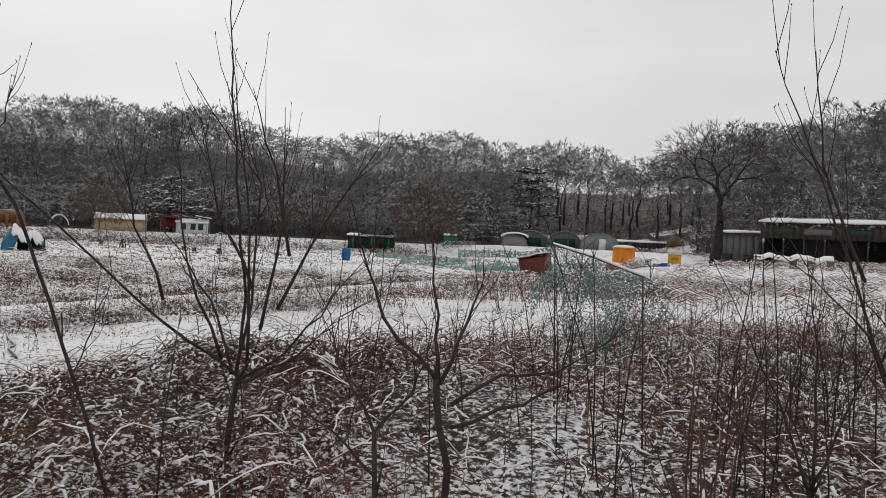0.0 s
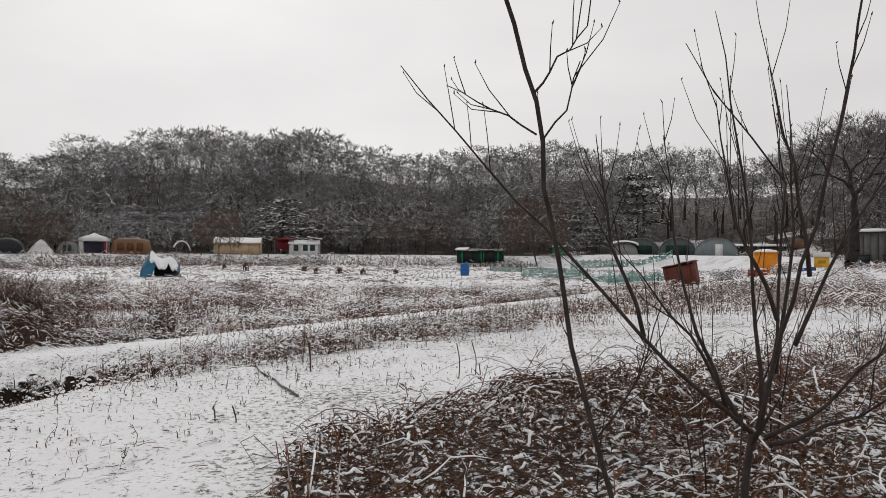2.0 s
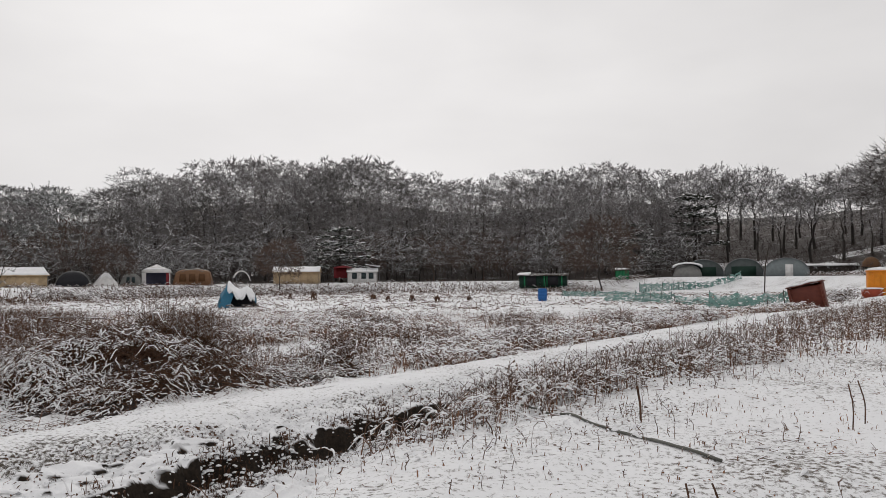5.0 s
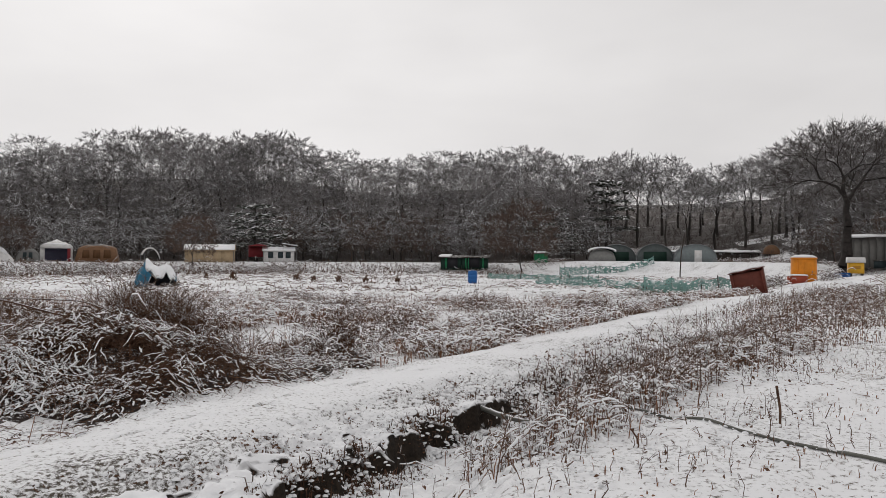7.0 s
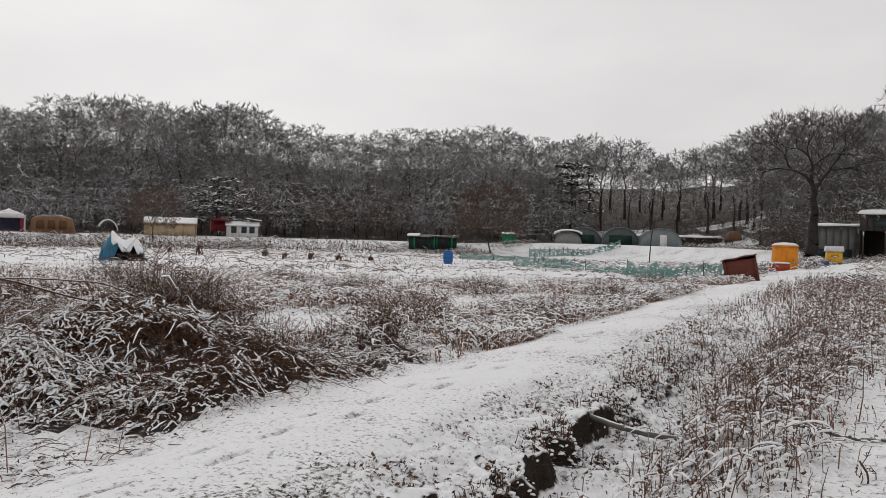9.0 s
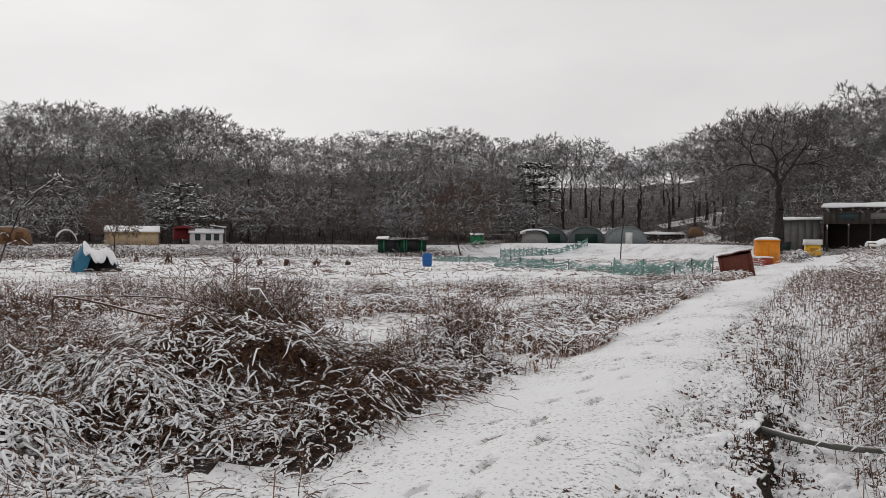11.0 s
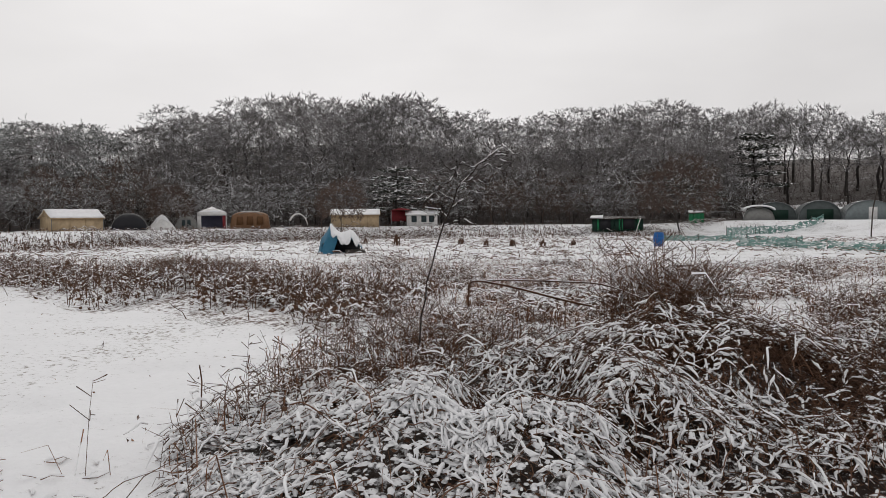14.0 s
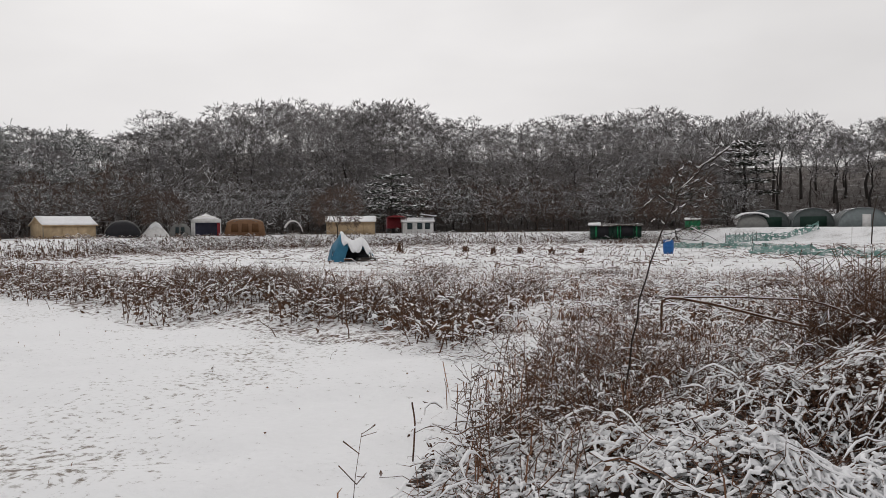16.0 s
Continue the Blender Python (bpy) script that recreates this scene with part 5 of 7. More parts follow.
M_CANE = material("bramble_canes", (0.105, 0.050, 0.030), (0.20, 0.108, 0.064), 9.0, 0.9)
M_CANE_D = material("dark_canes", (0.050, 0.026, 0.017), (0.125, 0.066, 0.040), 9.0, 0.9)

rng = np.random.default_rng(11)
LB = (-18, -8, 6.0, 17.5)
# dark spots of the bank: shade put in as darker stems and leaves
hollow_shade = lambda x, y: sum(np.exp(-((x - a) / 0.6) ** 2 - ((y - b) / 0.5) ** 2) for a, b in ((-11.5, 12.0), (-12.8, 11.7), (-12.3, 12.2), (-12.2, 14.4), (-11.1, 11.2), (-10.6, 12.3), (-14.9, 11.2), (-13.4, 10.6)))
bare_ = lambda x, y: np.clip(hollow_shade(x, y), 0, 1)
slope_ = lambda x, y: left_bank(x, y) * (mound(x, y) > 0.07)
brush(rng, 200, LB, slope_, "long bramble canes falling over the bank", low=-0.02, high=0.12, length=0.6, rad=0.0042, r_snow=0.0062, cover=0.5, pieces=10, curl=0.3, arch=0.10, flow=downhill, wild=1.2, over=canopy)
white_ = lambda x, y: np.exp(-(np.abs(x + 14.0) / 1.5) ** 4 - (np.abs(y - 9.7) / 1.3) ** 4) * (1 - 0.8 * bare_(x, y))
brush(rng, 6000, LB, lambda x, y: left_bank(x, y) * (1 - 0.25 * bare_(x, y)) * (1 - 0.5 * white_(x, y)), "bent bramble canes beside the footpath", low=-0.06, high=0.06, length=0.20, rad=0.0036, r_snow=0.0078, cover=0.62, pieces=6, curl=0.42, arch=0.09, over=canopy, share=0.6)
brush(rng, 3300, (-16.5, -11, 7.2, 12.2), lambda x, y: white_(x, y) * np.clip(0.6 + 1.2 * vnoise(x, y, 0.4, 71), 0, 1) * ~clearing(x, y), "matted bramble at the foot of the bank", low=-0.03, high=0.05, length=0.15, rad=0.0034, r_snow=0.0084, cover=0.66, pieces=6, curl=0.46, arch=0.09, over=canopy, share=0.7)
g = Geo()
x, y = scatter(rng, 9000, LB, left_bank)
leaves(g, rng, x, y, -0.06, 0.05, 0.02, over=canopy)
stuff("leaf_litter", g, M_LEAF, "snow-dusted dead brown leaves in the bramble", "leaves")
snow_pads(rng, 2600, LB, lambda x, y: left_bank(x, y) * (1 - 0.5 * bare_(x, y)) * np.clip(0.5 + vnoise(x, y, 0.35, 74), 0, 1), -0.04, 0.05, 0.028, "pads of snow on the bramble bank", canopy)
snow_pads(rng, 2600, (-16.5, -11, 7.2, 12.2), lambda x, y: white_(x, y) * ~clearing(x, y), -0.04, 0.03, 0.026, "thick pads of snow at the foot of the bank", canopy)
dark_ = lambda x, y: left_bank(x, y) * (1 - 0.7 * white_(x, y))
g = Geo()
x, y = scatter(rng, 1700, LB, lambda x, y: hollow_shade(x, y) * (x < path_x(y) - 1.4))
strands(g, None, rng, x, y, 0.0, 0.25, 0.3, 0.0035, 0, pieces=3, arch=0.2)
x, y = scatter(rng, 6000, LB, lambda x, y: hollow_shade(x, y) * (x < path_x(y) - 1.4))
leaves(g, rng, x, y, 0.0, 0.16, 0.026)
x, y = scatter(rng, 4000, LB, lambda x, y: dark_(x, y) * (0.3 + bare_(x, y)))
leaves(g, rng, x, y, 0.0, 0.12, 0.018)
x, y = scatter(rng, 9000, LB, lambda x, y: dark_(x, y) * (0.25 + bare_(x, y)))
leaves(g, rng, x, y, -0.2, 0.0, 0.024, over=canopy)
x, y = scatter(rng, 1800, LB, lambda x, y: dark_(x, y) * (0.1 + bare_(x, y)))
strands(g, None, rng, x, y, -0.14, 0.06, 0.3, 0.0035, 0, pieces=4, arch=0.15, over=canopy)
x, y = scatter(rng, 900, LB, dark_)
strands(g, None, rng, x, y, -0.02, 0.12, 0.24, 0.0022, 0, pieces=4, arch=0.15, over=canopy)
stuff("bramble", g, M_CANE_D, "dead stems and leaves coloured with the shade of the hollows", "bramble")
g = Geo()
x, y = scatter(rng, 1300, LB, lambda x, y: dark_(x, y) * (mound(x, y) > 0.06) * (0.15 + bare_(x, y)))
stalks(g, rng, x, y, 0.26, 0.0036, 0.7, 1, 2)
x, y = scatter(rng, 3400, LB, left_bank)
strands(g, None, rng, x, y, -0.05, 0.07, 0.2, 0.0030, 0, pieces=4, arch=0.12, curl=0.42, over=canopy)
stuff("bramble", g, M_CANE, "reddish-brown bare stems hanging in the hollows", "bramble")
g = Geo()
tall = lambda x, y: np.exp(-((x + 14.75) / 0.55) ** 2 - ((y - 13.1) / 1.1) ** 2) + 0.45 * np.exp(-((x + 15.3) / 0.45) ** 2 - ((y - 11.3) / 1.3) ** 2) + 0.6 * np.exp(-((x + 12.3) / 0.8) ** 2 - ((y - 15.0) / 0.8) ** 2) + 0.2 * np.exp(-((x + 10.1) / 0.6) ** 2 - ((y - 15.2) / 0.8) ** 2) + 0.012 * left_bank(x, y)
x, y = scatter(rng, 620, LB, tall)
stalks(g, rng, x, y, 0.55, 0.0042, 0.5, 6, 3)
x, y = scatter(rng, 2600, LB, tall)
leaves(g, rng, x, y, 0.0, 0.4, 0.022)
stuff("weeds", g, M_WEED, "upright reddish-brown dead weed stalks", "weeds")
g = Geo()
x, y = scatter(rng, 1500, (-18, -8, 6.0, 17), lambda x, y: tall(x, y) * np.clip(vnoise(x, y, 0.5, 75) + 0.3, 0, 1) + 0.03 * np.exp(-((x + 13.2) / 1.0) ** 2 - ((y - 9.0) / 0.7) ** 2))
blades(g, rng, x, y, 0.46, 0.008, 0.8)
stuff("grass", g, M_GRASS, "tawny dead grass among the weeds", "grass")
brush(rng, 700, LB, tall, "weeds at the end of the bank", M_WEED, "weeds", low=0.0, high=0.35, length=0.22, rad=0.0036, r_snow=0.008, cover=0.7, pieces=4, arch=0.2, curl=0.3)

RB = (-4.4, 9, 3.2, 16)
brush(rng, 3800, RB, lambda x, y: right_bank(x, y) * np.clip(0.55 + 0.9 * vnoise(x, y, 0.55, 88), 0, 1), "bent bramble twigs on a wide bank", low=-0.05, high=0.14, length=0.20, rad=0.0038, r_snow=0.0075, cover=0.58, pieces=5, curl=0.40, arch=0.12, over=canopy, share=0.7)
brush(rng, 520, RB, right_bank, "thin arching bramble canes on a wide bank", low=0.05, high=0.3, length=0.6, rad=0.0035, r_snow=0.005, cover=0.55, pieces=8, arch=0.2, curl=0.22, over=canopy)
g = Geo()
x, y = scatter(rng, 17000, (-4.4, 9, 3.0, 13), lambda x, y: right_bank(x, y) * np.clip(0.6 - 1.1 * vnoise(x, y, 0.55, 88), 0, 1) + 0.6 * (x > -3.0) * (y < 6.0) * (y > 3.3 + 0.5 * vnoise(x, y, 0.7, 97)) * (x < 5) * (0.6 + vnoise(x, y, 0.5, 77)) * np.clip(0.6 - 1.1 * vnoise(x, y, 0.55, 88), 0, 1))
leaves(g, rng, x, y, 0.0, 0.14, 0.024, over=canopy)
stuff("leaf_litter", g, M_LEAF, "snow-dusted dead brown leaves on the bramble", "leaves")
g = Geo()
x, y = scatter(rng, 3600, RB, right_bank)
strands(g, None, rng, x, y, 0.0, 0.22, 0.4, 0.0034, 0, pieces=3, arch=0.2, over=canopy)
x, y = scatter(rng, 9000, RB, lambda x, y: right_bank(x, y) + 0.2 * (x > -2.5) * (y < 7) * (x < 4))
leaves(g, rng, x, y, 0.0, 0.16, 0.024, over=canopy)
stuff("bramble", g, M_CANE, "dark bare canes and dead leaves in the bramble", "bramble")
g = Geo()
near_ = lambda x, y: right_bank(x, y) * (1 - step(6.5, 9, y)) * (1 - 0.9 * step(-0.8, 0.6, x))
x, y = scatter(rng, 10000, RB, near_)
leaves(g, rng, x, y, 0.0, 0.18, 0.021, over=canopy)
x, y = scatter(rng, 1800, RB, near_)
strands(g, None, rng, x, y, 0.0, 0.2, 0.22, 0.0034, 0, pieces=4, arch=0.2, curl=0.4, over=canopy)
stuff("bramble", g, M_CANE_D, "dark dead leaves and stems on the near bank", "bramble")
brush(rng, 1200, RB, near_, "short bent twigs on the near bank", low=0.0, high=0.2, length=0.15, rad=0.0034, r_snow=0.0072, cover=0.6, pieces=5, curl=0.42, arch=0.14, over=canopy, share=0.7)
g = Geo()
x, y = scatter(rng, 1300, (-3, 12, 5.2, 24), lambda x, y: right_bank(x, y) * 0.4 + (x > -1) * (y > 8) * 0.5 * (~open_snow(x, y)))
stalks(g, rng, x, y, 0.48, 0.005, 0.3, 4)
stuff("weeds", g, M_WEED, "tall dead weed stalks in the bramble", "weeds")

snow_pads(rng, 3600, (-4.4, 9, 3.0, 13), lambda x, y: (right_bank(x, y) + 0.5 * (x > -3.0) * (y < 6.0) * (y > 3.3 + 0.5 * vnoise(x, y, 0.7, 97)) * (x < 5)) * np.clip(0.45 + 1.3 * vnoise(x, y, 0.55, 88), 0, 1), 0.0, 0.14, 0.019, "pads of snow on the wide bramble bank", canopy)
g = Geo()
x, y = scatter(rng, 3200, RB, lambda x, y: right_bank(x, y) * np.clip(0.3 - 1.2 * vnoise(x, y, 0.9, 91), 0, 1))
blades(g, rng, x, y, 0.34, 0.008, 0.6)
stuff("grass", g, M_GRASS, "tawny dead grass on the bramble bank", "grass")
WS = (-46, -15, 13, 34)
brush(rng, 3000, WS, weed_strip, "weeds in a strip behind the clearing", category="weeds", low=0.0, high=0.32, length=0.26, rad=0.006, r_snow=0.014, cover=0.8, pieces=3, arch=0.2, share=0.9)
g = Geo()
x, y = scatter(rng, 2600, WS, weed_strip)
stalks(g, rng, x, y, 0.52, 0.0085, 0.4, 4, 2)
x, y = scatter(rng, 14000, WS, weed_strip)
leaves(g, rng, x, y, 0.0, 0.36, 0.050)
stuff("weeds", g, M_WEED, "dark upright weed stalks behind the clearing", "weeds")

GF = (-46, 4, 14, 42)
brush(rng, 8600, GF, grass_field, "grass and weeds of the fallow plot", M_GRASS, "weeds", low=0.02, high=0.28, length=0.32, rad=0.006, r_snow=0.013, cover=0.85, pieces=3, arch=0.2, share=0.6)
g = Geo()
x, y = scatter(rng, 22000, GF, grass_field)
blades(g, rng, x, y, 0.32, 0.014, 1.0)
stuff("grass", g, M_GRASS, "pale reddish dead grass dusted with snow", "grass")
g = Geo()
x, y = scatter(rng, 1300, GF, grass_field)
stalks(g, rng, x, y, 0.42, 0.0052, 0.35, 3, 2)
x, y = scatter(rng, 15000, GF, grass_field)
leaves(g, rng, x, y, 0.0, 0.28, 0.034)
stuff("weeds", g, M_WEED, "thin dead weeds in the grass", "weeds")

snow_pads(rng, 1800, GF, grass_field, 0.02, 0.3, 0.045, "pads of snow on the grass of the fallow plot")
snow_pads(rng, 1500, WS, weed_strip, 0.0, 0.28, 0.05, "pads of snow on the weed strip")
DS = (-11, 16, 4.5, 38)
brush(rng, 3800, DS, ditch_side, "weeds along the ditch", M_GRASS, "weeds", low=0.0, high=0.22, length=0.12, rad=0.004, r_snow=0.015, cover=0.9, pieces=2, arch=0.15, share=0.6)
g = Geo()
x, y = scatter(rng, 5000, DS, ditch_side)
blades(g, rng, x, y, 0.24, 0.010)
stuff("grass", g, M_GRASS, "dead grass along the ditch", "grass")
g = Geo()
x, y = scatter(rng, 2800, DS, ditch_side)
stalks(g, rng, x, y, 0.42, 0.0055, 0.3, 3, 2)
x, y = scatter(rng, 13000, DS, ditch_side)
leaves(g, rng, x, y, 0.0, 0.26, 0.030)
stuff("weeds", g, M_WEED, "dark weed stalks and leaves along the ditch", "weeds")
snow_pads(rng, 2600, DS, ditch_side, 0.02, 0.34, 0.032, "pads of snow on the weeds along the ditch")
# snowy brush on the far side of the ditch
DN = (-9.0, -2.5, 8.3, 18)
beyond = lambda x, y: np.exp(-np.abs((x - path_x(y) - 3.15 - 0.12 * np.maximum(0, y - 11)) / (0.55 + 0.12 * np.maximum(0, y - 11))) ** 3) * step(8.5, 9.6, y) * (1 - step(16, 18, y)) * np.clip(0.5 + 0.8 * vnoise(x, y, 0.6, 145), 0.1, 1)
brush(rng, 3000, DN, beyond, "weeds beyond the ditch", M_GRASS, "weeds", low=0.0, high=0.30, length=0.2, rad=0.0036, r_snow=0.0088, cover=0.72, pieces=4, arch=0.15, curl=0.35, share=0.7)
g = Geo()
x, y = scatter(rng, 1000, DN, beyond)
stalks(g, rng, x, y, 0.46, 0.0042, 0.3, 3, 2)
x, y = scatter(rng, 7000, DN, beyond)
leaves(g, rng, x, y, 0.0, 0.28, 0.020)
stuff("weeds", g, M_WEED, "brown weeds standing beyond the ditch", "weeds")
g = Geo()
x, y = scatter(rng, 2400, DN, beyond)
blades(g, rng, x, y, 0.30, 0.007)
stuff("grass", g, M_GRASS, "dead grass beyond the ditch", "grass")
snow_pads(rng, 1100, DN, beyond, 0.0, 0.22, 0.026, "pads of snow on the weeds beyond the ditch")
# dark tufts hanging over the broken edge of the ditch
rim_ = lambda x, y: np.exp(-((x - path_x(y) - 1.76 - 0.12 * np.maximum(0, 10.3 - y) ** 1.3) / 0.26) ** 4) * step(5, 7, y) * (y < 19) * np.clip(0.5 + 1.2 * vnoise(x, y, 0.4, 96), 0, 1)
g = Geo()
x, y = scatter(rng, 10000, (-12, -3, 5, 19), rim_)
leaves(g, rng, x, y, -0.02, 0.06, 0.017)
x, y = scatter(rng, 2600, (-12, -3, 5, 19), rim_)
blades(g, rng, x, y, 0.16, 0.009, 0.7)
stuff("tufts", g, M_CANE_D, "dark tufts hanging over the broken edge of the ditch", "grass")
snow_pads(rng, 4200, (-12, -3, 5, 19), rim_, -0.01, 0.08, 0.026, "lumps of snow on the edge of the ditch")
# low weeds on the flat right of the ditch
flat_ = lambda x, y: np.exp(-((x - path_x(y) - 4.0) / 1.3) ** 4) * step(7.0, 9.0, y) * (y < 15) * np.clip(0.45 + 0.8 * vnoise(x, y, 0.8, 85), 0, 1)
g = Geo()
x, y = scatter(rng, 170, (-11, 0, 7, 15), flat_)
stalks(g, rng, x, y, 0.2, 0.004, 0.35, 3, 2)
x, y = scatter(rng, 700, (-11, 0, 7, 15), flat_)
leaves(g, rng, x, y, 0.0, 0.05, 0.018)
stuff("weeds", g, M_WEED, "low dark weeds on the flat beside the ditch", "weeds")
snow_pads(rng, 900, (-11, 0, 7, 15), flat_, 0.01, 0.10, 0.026, "pads of snow on low weeds")
# low tufts on the shoulder between path and ditch
shoulder = lambda x, y: 0.9 * np.exp(-((x - path_x(y) - 1.5) / 0.7) ** 4) * (y < 22) * np.clip(0.35 + 0.9 * vnoise(x, y, 0.45, 81) + 0.25 * step(0.9, 1.8, x - path_x(y)), 0, 1)
g, b = Geo(), Geo()
x, y = scatter(rng, 11000, (-13, 0, 4.2, 20), shoulder)
blades(g, rng, x, y, 0.05, 0.009, 0.9)
x, y = scatter(rng, 9000, (-13, 0, 4.2, 20), shoulder)
leaves(g, rng, x, y, 0.0, 0.035, 0.02)
stuff("tufts", g, M_WEED, "short dark tufts of dead grass on the path's shoulder", "grass")
snow_pads(rng, 2200, (-13, 0, 4.2, 20), shoulder, 0.0, 0.05, 0.03, "small caps of snow on the tufts")

# sparse stubble on the open snow and on the fields further off
g = Geo()
x, y = scatter(rng, 2600, (-26, 4, 4.5, 20), lambda x, y: (open_snow(x, y) * 0.8 + clearing(x, y) * 0.05) * (0.4 + vnoise(x, y, 1.2, 40)) * off_path(x, y))
blades(g, rng, x, y, 0.07, 0.008)
x, y = scatter(rng, 2200, (-13, 2, 3.5, 20), lambda x, y: (x - path_x(y) < 1.5) * (x - path_x(y) > -1.2) * (np.abs(x - path_x(y) - 0.1) > 0.65) * (0.3 + vnoise(x, y, 0.8, 44)))
blades(g, rng, x, y, 0.04, 0.008)
x, y = scatter(rng, 900, (-26, 4, 3.5, 20), lambda x, y: (open_snow(x, y) + clearing(x, y) * 0.12 + (np.abs(x - path_x(y)) < 1.4) * 0.4) * (0.2 + vnoise(x, y, 1.0, 46)))
leaves(g, rng, x, y, 0.0, 0.02, 0.016)
stuff("stubble", g, M_GRASS, "short dead stubble and leaves poking through the snow", "grass")
g = Geo()
x, y = scatter(rng, 170, (-24, 2, 5.5, 19), lambda x, y: open_snow(x, y) * 0.9 + clearing(x, y) * 0.08)
stalks(g, rng, x, y, 0.15, 0.004, 0.35, 5)
stuff("weeds", g, M_WEED, "single dead weeds standing in the snow", "weeds")
brush(rng, 900, (-16.5, 2, 4.0, 14), lambda x, y: (open_snow(x, y) * 0.5 + (x < path_x(y) - 1.4) * (x > -16.5) * (y < 9.5)) * (0.15 + vnoise(x, y, 0.9, 47)), "grass pressed down by snow", M_GRASS, "weeds", low=0.0, high=0.02, length=0.12, rad=0.003, r_snow=0.010, cover=0.85, pieces=2, arch=0.08)
FAR = (-75, 14, 36, 82)
brush(rng, 3600, FAR, lambda x, y: (x < path_x(y) - 1.5) * (0.02 + np.exp(-((y + 0.06 * x) % 4.2 / 0.5) ** 2) * np.maximum(0, 0.25 + vnoise(x * 0.35, y * 1.6, 2.6, 41))), "weeds between the furrows", M_CANE, "weeds", low=0.0, high=0.16, length=0.6, rad=0.018, r_snow=0.018, cover=0.35, pieces=2)
brush(rng, 5000, (2, 40, 20, 78), lambda x, y: (x > path_x(y) + 2) * (0.3 + 0.8 * vnoise(x, y, 2.5, 42)), "weeds on the plots", M_CANE, "weeds", low=0.0, high=0.4, length=0.7, rad=0.012, r_snow=0.018, cover=0.45, pieces=2, arch=0.2)
brush(rng, 2600, (-75, 30, 55, 104), lambda x, y: np.exp(-((polar(x, y)[1] - np.interp(polar(x, y)[0], EDGE_A, EDGE_R) + 17) / 2.0) ** 2) * (0.5 + 0.7 * vnoise(x, y, 3, 43)), "weeds on the bank before the tents", M_CANE_D, "weeds", low=0.0, high=0.35, length=0.9, rad=0.02, r_snow=0.02, cover=0.4, pieces=2, arch=0.25)
# rows of cut stalks in the tilled field
g = Geo()
for k in range(14):
    y0 = 46 + 1.4 * k
    x = np.arange(-34 + k, -10 - 0.4 * k, 0.33)
    x = x[rng.random(len(x)) < 0.7]
    stalks(g, rng, x, y0 + rng.normal(0, 0.05, len(x)), 0.12, 0.02, 0.2, 0, 1)
stuff("stubble", g, M_WEED, "rows of cut stalks in the tilled field", "stubble")

# stubs of the harvested rows in the tilled field
g = Geo()
x, y = [], []
for row in np.arange(41.0, 67.0, 2.8):
    xs = np.arange(-40, -9, 0.55)
    x.append(xs + rng.normal(0, 0.05, xs.size))
    y.append(row - 0.06 * xs + rng.normal(0, 0.05, xs.size))
x, y = np.concatenate(x), np.concatenate(y)
ok = rng.random(x.size) < 0.75 + 0.3 * vnoise(x, y, 6, 83)
stalks(g, rng, x[ok], y[ok], 0.14, 0.03, 0.12, 0, 1)
stuff("stubble", g, M_CANE_D, "rows of short dark stubs in the tilled field", "stubble")
# dark weeds along the foot of the bank below the tents
g = Geo()
az = rng.uniform(-54, -2, 5000)
r = np.interp(az, EDGE_A, EDGE_R) - 17.5 + rng.normal(0, 1.8, 5000)
x, y = FIELD[0] + r * np.sin(np.radians(az)), FIELD[1] + r * np.cos(np.radians(az))
ok = vnoise(x, y, 5, 84) > -0.35
stalks(g, rng, x[ok], y[ok], 0.4, 0.02, 0.35, 1, 1)
leaves(g, rng, x[ok], y[ok], 0.0, 0.35, 0.11)
stuff("weeds", g, M_WEED, "dark weeds along the foot of the bank", "weeds")

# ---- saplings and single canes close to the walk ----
def fit_to_view(q, size):
    """A point of the grove, scaled about the camera's first position to fit its view."""
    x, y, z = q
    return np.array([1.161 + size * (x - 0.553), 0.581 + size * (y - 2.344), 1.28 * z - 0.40])


